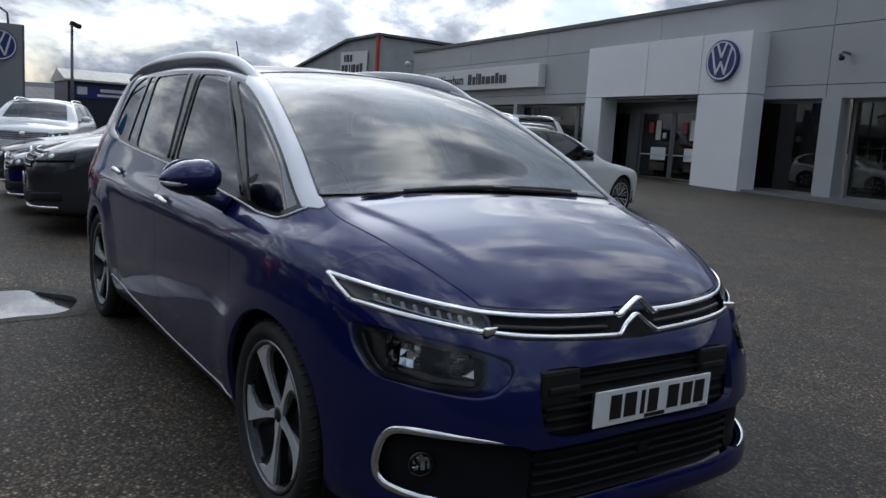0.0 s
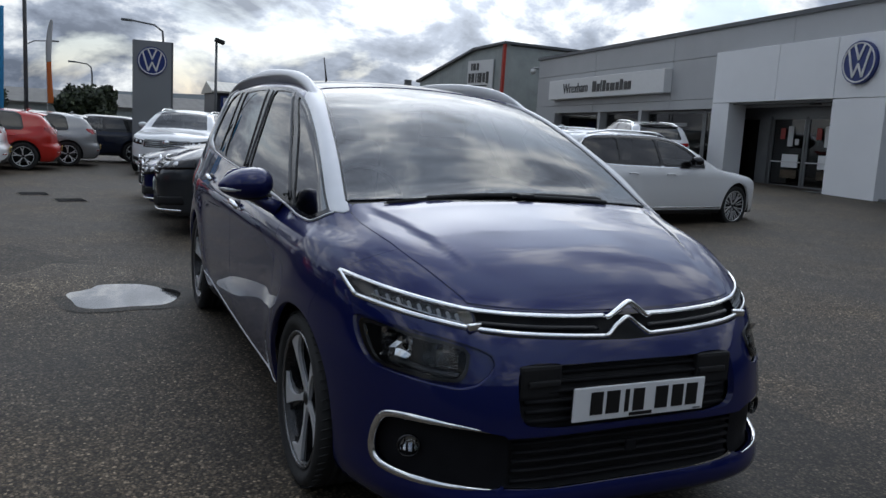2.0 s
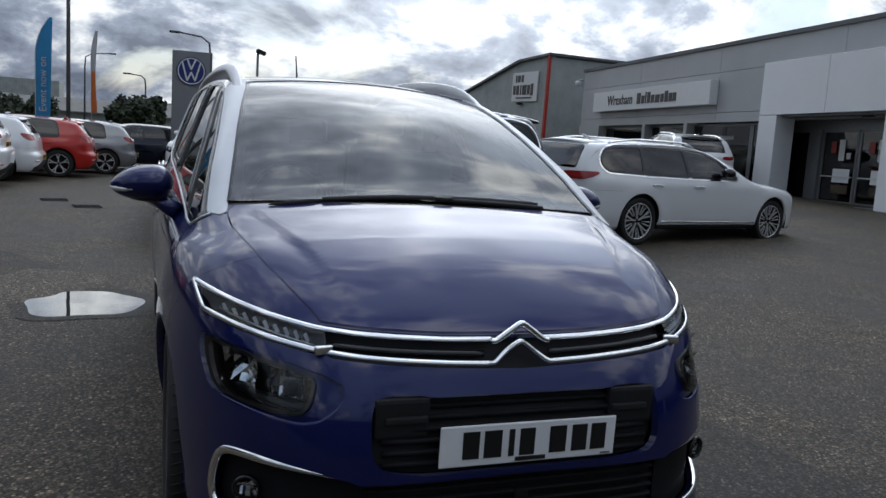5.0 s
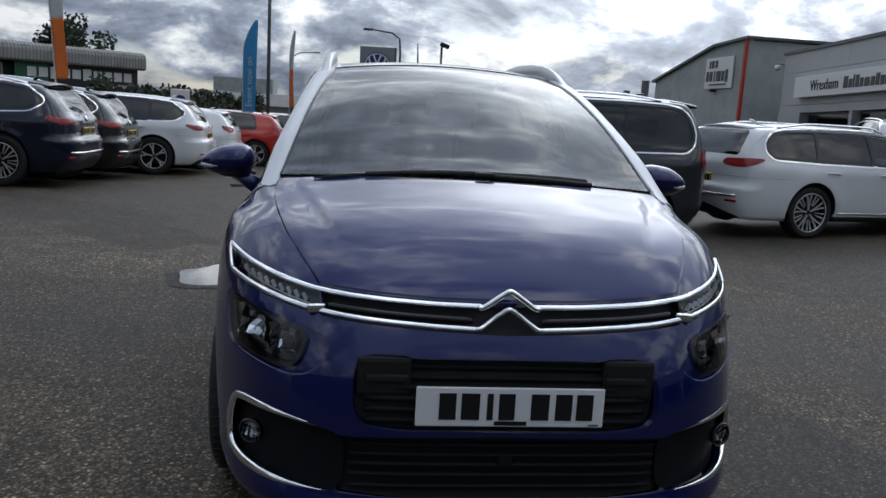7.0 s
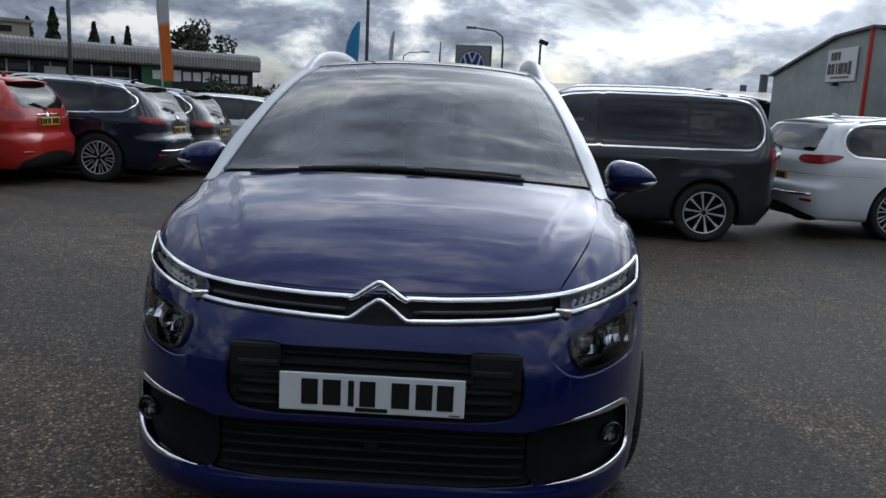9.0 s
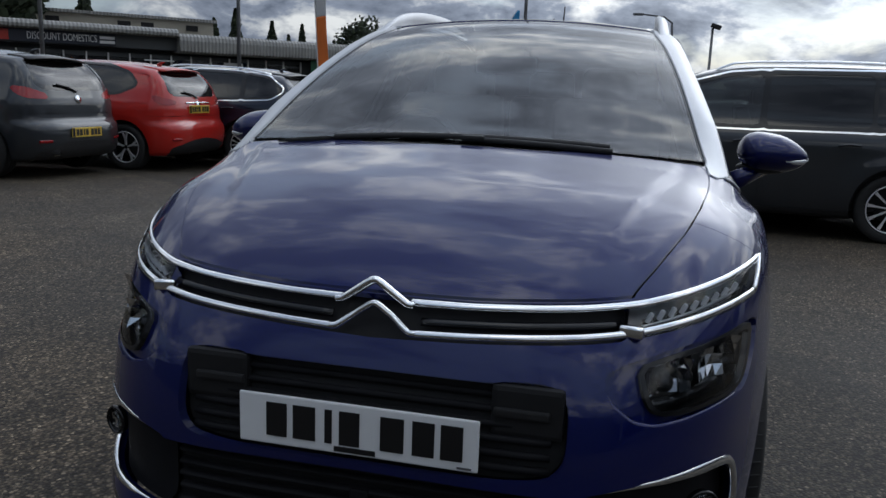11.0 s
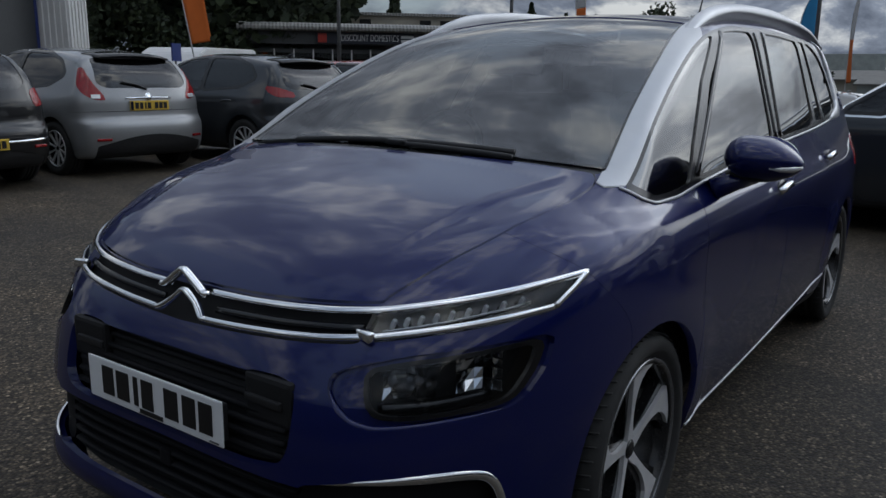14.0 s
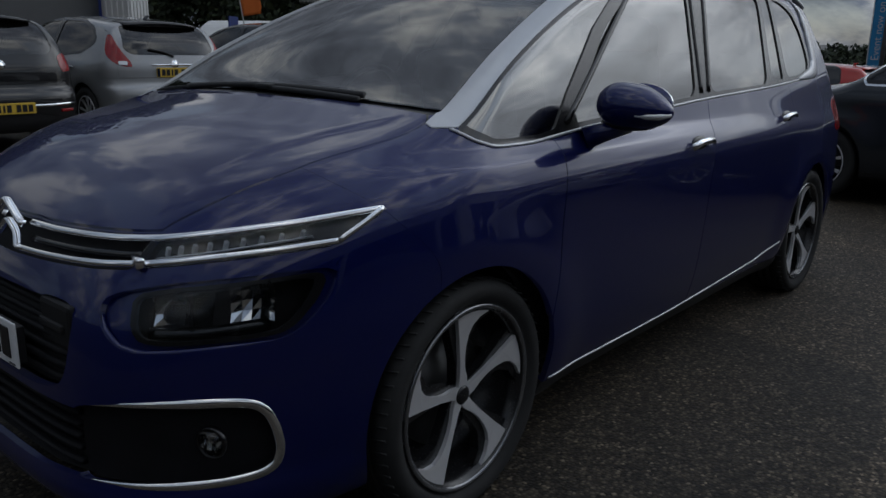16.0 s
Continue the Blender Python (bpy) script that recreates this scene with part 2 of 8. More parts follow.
def box_bm(size, at=(0, 0, 0), bevel=0.0, seg=2, rot=None, bm=None):
    own = bmesh.new()
    bmesh.ops.create_cube(own, size=1)
    bmesh.ops.scale(own, vec=size, verts=own.verts)
    if bevel:
        bmesh.ops.bevel(own, geom=own.edges[:], offset=bevel, segments=seg, affect="EDGES", profile=0.6)
    if rot is not None:
        bmesh.ops.transform(own, matrix=rot, verts=own.verts)
    bmesh.ops.translate(own, vec=at, verts=own.verts)
    if bm is None:
        return own
    return join_bm(bm, own)


def join_bm(bm, other):
    me = bpy.data.meshes.new("tmp")
    other.to_mesh(me)
    other.free()
    bm.from_mesh(me)
    bpy.data.meshes.remove(me)
    return bm


def cyl_bm(r1, r2, depth, at=(0, 0, 0), axis="Z", seg=24, bm=None, caps=True):
    own = bmesh.new()
    bmesh.ops.create_cone(own, cap_ends=caps, segments=seg, radius1=r1, radius2=r2, depth=depth)
    if axis == "X":
        bmesh.ops.rotate(own, cent=(0, 0, 0), matrix=Matrix.Rotation(radians(90), 3, "Y"), verts=own.verts)
    elif axis == "Y":
        bmesh.ops.rotate(own, cent=(0, 0, 0), matrix=Matrix.Rotation(radians(90), 3, "X"), verts=own.verts)
    bmesh.ops.translate(own, vec=at, verts=own.verts)
    if bm is None:
        return own
    return join_bm(bm, own)


def tube_bm(pts, r, seg=10, bm=None, radii=None, flat=1.0):
    """A tube along points."""
    own = bm if bm is not None else bmesh.new()
    P = [Vector(p) for p in pts]
    rings = []
    for i, p in enumerate(P):
        d = (P[min(i + 1, len(P) - 1)] - P[max(i - 1, 0)]).normalized()
        q = d.to_track_quat("Z", "Y")
        rr = radii[i] if radii else r
        rings.append([own.verts.new(p + q @ Vector((rr * math.cos(a) * flat, rr * math.sin(a), 0))) for a in (2 * math.pi * k / seg for k in range(seg))])
    for a, b in zip(rings, rings[1:]):
        for k in range(seg):
            own.faces.new((a[k], a[(k + 1) % seg], b[(k + 1) % seg], b[k]))
    own.faces.new(rings[0][::-1]); own.faces.new(rings[-1])
    return own


def lathe_bm(profile, axis="X", seg=40, bm=None, closed=False):
    """Turns (radius, along) points round an axis."""
    own = bm if bm is not None else bmesh.new()
    rings = []
    for r, a in profile:
        ring = []
        for k in range(seg):
            t = 2 * math.pi * k / seg
            c, s = r * math.cos(t), r * math.sin(t)
            ring.append(own.verts.new((a, c, s) if axis == "X" else ((c, a, s) if axis == "Y" else (c, s, a))))
        rings.append(ring)
    pairs = list(zip(rings, rings[1:])) + ([(rings[-1], rings[0])] if closed else [])
    for a, b in pairs:
        for k in range(seg):
            own.faces.new((a[k], a[(k + 1) % seg], b[(k + 1) % seg], b[k]))
    return own


def prism_bm(poly, depth, plane="XZ", at=(0, 0, 0), bm=None, bevel=0.0):
    """A flat outline given depth. plane XZ: depth along +y."""
    own = bmesh.new()
    def pt(a, b, c):
        return (a, c, b) if plane == "XZ" else ((c, a, b) if plane == "YZ" else (a, b, c))
    v0 = [own.verts.new(pt(a, b, 0)) for a, b in poly]
    v1 = [own.verts.new(pt(a, b, depth)) for a, b in poly]
    n = len(poly)
    own.faces.new(v0); own.faces.new(v1[::-1])
    for i in range(n):
        own.faces.new((v0[i], v1[i], v1[(i + 1) % n], v0[(i + 1) % n]))
    bmesh.ops.recalc_face_normals(own, faces=own.faces)
    if bevel:
        bmesh.ops.bevel(own, geom=own.edges[:], offset=bevel, segments=2, affect="EDGES")
    bmesh.ops.translate(own, vec=at, verts=own.verts)
    if bm is None:
        return own
    return join_bm(bm, own)


def text_mesh(name, body, size, mat, parent, m, extrude=0.002, squeeze=1.0, label=""):
    cu = bpy.data.curves.new(name, "FONT")
    cu.body, cu.size, cu.extrude, cu.align_x, cu.align_y = body, size, extrude, "CENTER", "CENTER"
    tmp = new("tmp_text", cu)
    me = bpy.data.meshes.new_from_object(tmp.evaluated_get(bpy.context.evaluated_depsgraph_get()))
    bpy.data.objects.remove(tmp)
    me.materials.clear(); me.materials.append(mat)
    ob = new(name, me)
    ob.parent = parent
    ob.matrix_local = m @ Matrix.Diagonal((squeeze, 1, 1, 1))
    if label:
        ob["label"] = label
    return ob


# ---- car shells: one smooth surface from side, front, rear and top sheets ----
def curve(pts, n=500):
    """A smooth curve through (a, b) points, as a table lookup."""
    p = np.array(pts, float)
    x, y = p[:, 0], p[:, 1]
    h = np.diff(x); d = np.diff(y) / h
    m = np.empty_like(y)
    m[0], m[-1] = d[0], d[-1]
    for i in range(1, len(x) - 1):
        m[i] = 0 if d[i - 1] * d[i] <= 0 else 3 * (h[i - 1] + h[i]) / ((2 * h[i] + h[i - 1]) / d[i - 1] + (h[i] + 2 * h[i - 1]) / d[i])
    xs = np.linspace(x[0], x[-1], n)
    k = np.clip(np.searchsorted(x, xs, "right") - 1, 0, len(h) - 1)
    t = (xs - x[k]) / h[k]
    ys = (2*t**3 - 3*t**2 + 1) * y[k] + (t**3 - 2*t**2 + t) * h[k] * m[k] + (-2*t**3 + 3*t**2) * y[k+1] + (t**3 - t**2) * h[k] * m[k+1]
    # soften the joins a little
    w = max(1, n // 60)
    ker = np.ones(2 * w + 1) / (2 * w + 1)
    ys = np.convolve(np.concatenate([2*ys[0] - ys[w:0:-1], ys, 2*ys[-1] - ys[-2:-w-2:-1]]), ker, "valid")
    s0, s1 = (ys[1] - ys[0]) / (xs[1] - xs[0]), (ys[-1] - ys[-2]) / (xs[1] - xs[0])
    def f(a):
        a = np.asarray(a, float)
        return np.interp(a, xs, ys) + np.minimum(a - xs[0], 0) * s0 + np.maximum(a - xs[-1], 0) * s1
    return f


def smax(a, b, k):
    h = np.maximum(k - np.abs(a - b), 0) / k
    return np.maximum(a, b) + h * h * k * 0.25


class Shell:
    """A car body as an implicit surface; front at y = 0, rear at y = length, wheels on z = 0."""
    def __init__(s, P):
        s.P = P
        s.top, s.wide, s.plan = curve(P["top"]), curve(P["wide"]), curve(P["plan"])
        s.nose, s.tail = curve(P["nose"]), curve(P["tail"])
        s.crown = curve(P["crown"])

    def half(s, y, z):
        """Half width; the glass stands in from the shoulder towards the windscreen where the car has a tuck."""
        w = s.wide(z) * s.plan(y)
        if "tuck" in s.P:
            up, back = np.clip((z - 0.945) / 0.055, 0, 1), np.clip((y - 0.9) / 2.3, 0, 1)
            w = w - s.P["tuck"] * up * up * (3 - 2 * up) * (1 - back * back * (3 - 2 * back))
        return w

    def f(s, p):
        P = s.P
        x, y, z = np.abs(p[:, 0]), p[:, 1], p[:, 2]
        side = x - s.half(y, z)
        for yc in P.get("arches", ()):
            rr = np.hypot(y - yc, z - 0.33)
            side = side - 0.020 * np.exp(-((rr - 0.40) / 0.13) ** 2) * np.clip((1.0 - z) / 0.25, 0, 1)
        a, e = P["nose_round"]
        nose = s.nose(z) + a * x ** e - y
        nose = nose / np.sqrt(1 + np.minimum(a * e * x ** (e - 1), 6) ** 2)
        a, e = P["tail_round"]
        tail = y - (s.tail(z) - a * x ** e)
        tail = tail / np.sqrt(1 + np.minimum(a * e * x ** (e - 1), 6) ** 2)
        top = (z - (s.top(y) - s.crown(y) * x ** 2)) * 0.88
        for hump in P.get("humps", ()):
            top = top - hump(x, y, z)
        k = P["soft"]
        g = smax(smax(side, nose, k[0]), tail, k[1])
        edge = np.interp(y, (0.75, 1.15), (k[2], P.get("roof_soft", k[2])))
        g = smax(g, top, edge)
        return smax(g, P["under"] - z, 0.05)

    def edge(s, p):
        """How far a point of the side lies below the roof's edge line (negative), or inwards of it on the roof (positive)."""
        x, y, z = np.abs(p[:, 0]), p[:, 1], p[:, 2]
        return (z - (s.top(y) - s.crown(y) * x ** 2)) * 0.88 - (x - s.half(y, z))

    def grad(s, p, h=0.004):
        g = np.empty_like(p)
        for i in range(3):
            d = np.zeros(3); d[i] = h
            g[:, i] = s.f(p + d) - s.f(p - d)
        return g / np.maximum(np.linalg.norm(g, axis=1, keepdims=True), 1e-9)

    def grid(s, step):
        """Quads over side, top, front and rear."""
        L, W, H, u = s.P["L"], s.P["W"] / 2, s.P["H"], s.P["under"]
        V, Q = [], []
        base = 0
        def patch(o, a, b, na, nb):
            nonlocal base
            ia, ib = np.meshgrid(np.linspace(0, 1, na + 1), np.linspace(0, 1, nb + 1), indexing="ij")
            V.append(np.array(o) + ia.reshape(-1, 1) * np.array(a) + ib.reshape(-1, 1) * np.array(b))
            k = np.arange((na + 1) * (nb + 1)).reshape(na + 1, nb + 1)
            Q.append(base + np.stack([k[:-1, :-1], k[1:, :-1], k[1:, 1:], k[:-1, 1:]], -1).reshape(-1, 4))
            base += (na + 1) * (nb + 1)
        nx, ny, nz = int(2 * W / step) // 2 * 2, int(L / step), int((H - u) / step)
        patch((W, 0, u), (0, L, 0), (0, 0, H - u), ny, nz)
        patch((-W, L, u), (0, -L, 0), (0, 0, H - u), ny, nz)
        patch((-W, 0, H), (2 * W, 0, 0), (0, L, 0), nx, ny)
        patch((-W, 0, u), (2 * W, 0, 0), (0, 0, H - u), nx, nz)
        patch((W, L, u), (-2 * W, 0, 0), (0, 0, H - u), nx, nz)
        V, Q = np.concatenate(V), np.concatenate(Q)
        _, first, back = np.unique(np.round(V, 5), axis=0, return_index=True, return_inverse=True)
        V, Q = V[first], back.reshape(-1)[Q]
        c = np.zeros_like(V)
        c[:, 1] = L * 0.5 + (V[:, 1] - L * 0.5) * 0.55
        c[:, 2] = u + (V[:, 2] - u) * 0.55 + 0.08
        c[:, 2] = np.minimum(c[:, 2], s.top(c[:, 1]) - 0.25)
        d = V - c
        lo, hi = np.zeros(len(V)), np.full(len(V), 2.2)
        for _ in range(34):
            mid = (lo + hi) / 2
            ins = s.f(c + d * mid[:, None]) < 0
            lo, hi = np.where(ins, mid, lo), np.where(ins, hi, mid)
        return c + d * ((lo + hi) / 2)[:, None], Q


def split(mesh, g):
    """Cuts a mesh (V, list of faces) along g = 0; returns the part with g < 0 and the part with g > 0."""
    V, Fs = mesh
    d = g(V)
    d = np.where(np.abs(d) < 1e-6, 1e-6, d)
    V = list(map(tuple, V)); dl = list(d)
    cut = {}
    ins, outs = [], []
    neg = d < 0
    for f in Fs:
        k = sum(bool(neg[i]) for i in f)
        if k == len(f):
            ins.append(f)
        elif k == 0:
            outs.append(f)
        else:
            a, b = [], []
            for i, j in zip(f, f[1:] + f[:1]):
                (a if neg[i] else b).append(i)
                if neg[i] != neg[j]:
                    key = (i, j) if i < j else (j, i)
                    if key not in cut:
                        i2, j2 = key
                        t = dl[i2] / (dl[i2] - dl[j2])
                        p, q = V[i2], V[j2]
                        cut[key] = len(V)
                        V.append((p[0] + (q[0] - p[0]) * t, p[1] + (q[1] - p[1]) * t, p[2] + (q[2] - p[2]) * t))
                    a.append(cut[key]); b.append(cut[key])
            if len(a) > 2: ins.append(tuple(a))
            if len(b) > 2: outs.append(tuple(b))
    V = np.array(V)
    return clean((V, ins)), clean((V, outs))


def clean(mesh):
    V, Fs = mesh
    if not Fs:
        return np.zeros((0, 3)), []
    used = np.unique(np.concatenate([np.array(f) for f in Fs]))
    new_id = np.full(len(V), -1); new_id[used] = np.arange(len(used))
    return V[used], [tuple(new_id[list(f)].tolist()) for f in Fs]


def islands(mesh):
    """The connected pieces of a mesh."""
    V, Fs = mesh
    root = list(range(len(V)))
    def find(i):
        while root[i] != i:
            root[i] = root[root[i]]
            i = root[i]
        return i
    for f in Fs:
        a = find(f[0])
        for i in f[1:]:
            root[find(i)] = a
    groups = {}
    for f in Fs:
        groups.setdefault(find(f[0]), []).append(f)
    return [clean((V, g)) for g in groups.values()]


def poly_sd(poly, a, b):
    """Signed distance to a closed outline, negative inside."""
    P = np.array(poly, float)
    d = np.full(a.shape, 1e9); inside = np.zeros(a.shape, bool)
    for (x0, y0), (x1, y1) in zip(P, np.roll(P, -1, 0)):
        ex, ey = x1 - x0, y1 - y0
        t = np.clip(((a - x0) * ex + (b - y0) * ey) / max(ex * ex + ey * ey, 1e-12), 0, 1)
        d = np.minimum(d, (a - x0 - t * ex) ** 2 + (b - y0 - t * ey) ** 2)
        if y0 != y1:
            inside ^= ((y0 > b) != (y1 > b)) & (a < (x1 - x0) * (b - y0) / (y1 - y0) + x0)
    d = np.sqrt(d)
    return np.where(inside, -d, d)


def smooth_poly(pts, rounds=2, cut=0.2):
    P = [tuple(p) for p in pts]
    for _ in range(rounds):
        Q = []
        for (ax, ay), (bx, by) in zip(P, P[1:] + P[:1]):
            k = min(cut, 0.028 / max(1e-6, math.hypot(bx - ax, by - ay)))
            Q += [(ax + (bx - ax) * k, ay + (by - ay) * k), (bx - (bx - ax) * k, by - (by - ay) * k)]
        P = Q
    return P


def side_region(poly, sign=0, xmin=0.35, rounds=2, grow=0.0):
    """Field of an outline in the side view (y, z)."""
    pts = smooth_poly(poly, rounds) if rounds else poly
    def g(V):
        d = poly_sd(pts, V[:, 1], V[:, 2]) - grow
        s = V[:, 0] * sign if sign else np.abs(V[:, 0])
        return np.maximum(d, xmin - s)
    return g


def front_region(poly, ymax=1.2, rounds=2, grow=0.0, ymin=-9, mirror=False):
    """Field of an outline in the front view (x, z)."""
    pts = smooth_poly(poly, rounds) if rounds else poly
    def g(V):
        x = np.abs(V[:, 0]) if mirror else V[:, 0]
        return np.maximum(np.maximum(poly_sd(pts, x, V[:, 2]) - grow, V[:, 1] - ymax), ymin - V[:, 1])
    return g


def top_region(poly, zmin=0.6, rounds=2, grow=0.0, mirror=False):
    pts = smooth_poly(poly, rounds) if rounds else poly
    def g(V):
        x = np.abs(V[:, 0]) if mirror else V[:, 0]
        return np.maximum(poly_sd(pts, x, V[:, 1]) - grow, zmin - V[:, 2])
    return g


def corner_region(shell, poly, sign, rounds=1):
    """Field of an outline wrapped round a rear corner: (u, z) with u < 0 inwards across the tail, u > 0 forwards along the side."""
    pts = smooth_poly(poly, rounds)
    def g(V):
        u = np.abs(V[:, 0]) - shell.wide(V[:, 2]) * shell.plan(V[:, 1]) + shell.tail(V[:, 2]) - V[:, 1]
        return np.maximum.reduce([poly_sd(pts, u, V[:, 2]), 0.1 - sign * V[:, 0], shell.P["L"] * 0.7 - V[:, 1]])
    return g


def wheel_hole(y, r, z, xmin=0.5):
    def g(V):
        return np.maximum(np.hypot(V[:, 1] - y, V[:, 2] - z) - r, xmin - np.abs(V[:, 0]))
    return g


def ring_of(g, w):
    """The band of width w inside an outline's edge."""
    return lambda V: np.maximum(g(V), -g(V) - w)


def sheet(name, shell, mesh, mat, parent, label="", offset=0.0, thick=0.0):
    """Links a cut-out of the shell, pushed out by offset, with its edges turned in by thick."""
    V, Fs = mesh
    if not Fs:
        return None
    n = shell.grad(V)
    W = V + n * offset
    if thick:
        count = {}
        for f in Fs:
            for i, j in zip(f, f[1:] + f[:1]):
                count[(i, j)] = count.get((i, j), 0) + 1
        rim = [(i, j) for (i, j) in count if (j, i) not in count]
        ids = sorted({i for e in rim for i in e})
        at = {i: len(W) + k for k, i in enumerate(ids)}
        W = np.concatenate([W, W[ids] - n[ids] * thick])
        n2 = np.concatenate([n, n[ids]])
        Fs = list(Fs) + [(j, i, at[i], at[j]) for i, j in rim]
        return link_mesh(name, W, Fs, mat, parent, label, True, n2)
    return link_mesh(name, W, Fs, mat, parent, label, True, n)

# ---- the blue people carrier ----
def solve_axis(sh, fixed, axis, lo, hi):
    """Points of the shell for given other coordinates: walks from outside (lo) inwards (hi)."""
    P = np.array(fixed, float)
    a, b = np.full(len(P), float(lo)), np.full(len(P), float(hi))
    ts = np.linspace(0, 1, 160)
    hit = np.full(len(P), np.nan)
    for t0, t1 in zip(ts, ts[1:]):
        q = P.copy(); q[:, axis] = lo + (hi - lo) * t1
        ins = (sh.f(q) < 0) & np.isnan(hit)
        hit[ins] = t1
    hit = np.where(np.isnan(hit), 1, hit)
    a, b = lo + (hi - lo) * (hit - ts[1]), lo + (hi - lo) * hit
    for _ in range(26):
        m = (a + b) / 2
        q = P.copy(); q[:, axis] = m
        ins = sh.f(q) < 0
        a, b = np.where(ins, a, m), np.where(ins, m, b)
    P[:, axis] = b
    return P


def on_front(sh, pts):
    return solve_axis(sh, [(x, 0, z) for x, z in pts], 1, -0.4, 1.6)


def on_side(sh, pts, sign=1):
    return solve_axis(sh, [(0, y, z) for y, z in pts], 0, 1.3 * sign, 0)


def on_top(sh, pts):
    return solve_axis(sh, [(x, y, 0) for x, y in pts], 2, 2.2, 0.3)


def on_rear(sh, pts):
    return solve_axis(sh, [(x, 0, z) for x, z in pts], 1, sh.P["L"] + 0.4, sh.P["L"] * 0.5)


def dense(pts, n=8):
    """More points along a bent line, rounded a little."""
    P = np.array(pts, float)
    out = []
    for a, b in zip(P, P[1:]):
        out += [a + (b - a) * k / n for k in range(n)]
    out.append(P[-1])
    Q = np.array(out)
    R = Q.copy()
    for _ in range(max(1, n // 3)):
        R[1:-1] = (R[:-2] + 2 * R[1:-1] + R[2:]) / 4
    return R


def strip_bm(P, N, w, h, bm=None, taper=0.0, flat=False):
    """A raised moulding along points with normals: w wide, h high, rounded."""
    own = bm if bm is not None else bmesh.new()
    P = [Vector(p) for p in P]; N = [Vector(n) for n in N]
    prof = [(-0.5, -0.3), (-0.5, 0.25), (-0.32, 0.8), (0, 1.0), (0.32, 0.8), (0.5, 0.25), (0.5, -0.3)]
    if flat:
        prof = [(-0.5, -0.3), (-0.5, 0.5), (-0.36, 1.0), (0.30, 0.85), (0.5, 0.3), (0.5, -0.3)]
    rings = []
    m = len(P)
    for i in range(m):
        d = (P[min(i + 1, m - 1)] - P[max(i - 1, 0)]).normalized()
        b = N[i].cross(d).normalized()
        e = min(i, m - 1 - i) / max(1, m - 1)
        k = 1 if not taper else min(1, 0.15 + e / taper)
        rings.append([own.verts.new(P[i] + b * (u * w * k) + N[i] * (v * h * (0.4 + 0.6 * k))) for u, v in prof])
    for a, b in zip(rings, rings[1:]):
        for k in range(len(prof) - 1):
            own.faces.new((a[k], a[k + 1], b[k + 1], b[k]))
    own.faces.new(rings[0]); own.faces.new(rings[-1][::-1])
    bmesh.ops.recalc_face_normals(own, faces=own.faces)
    return own


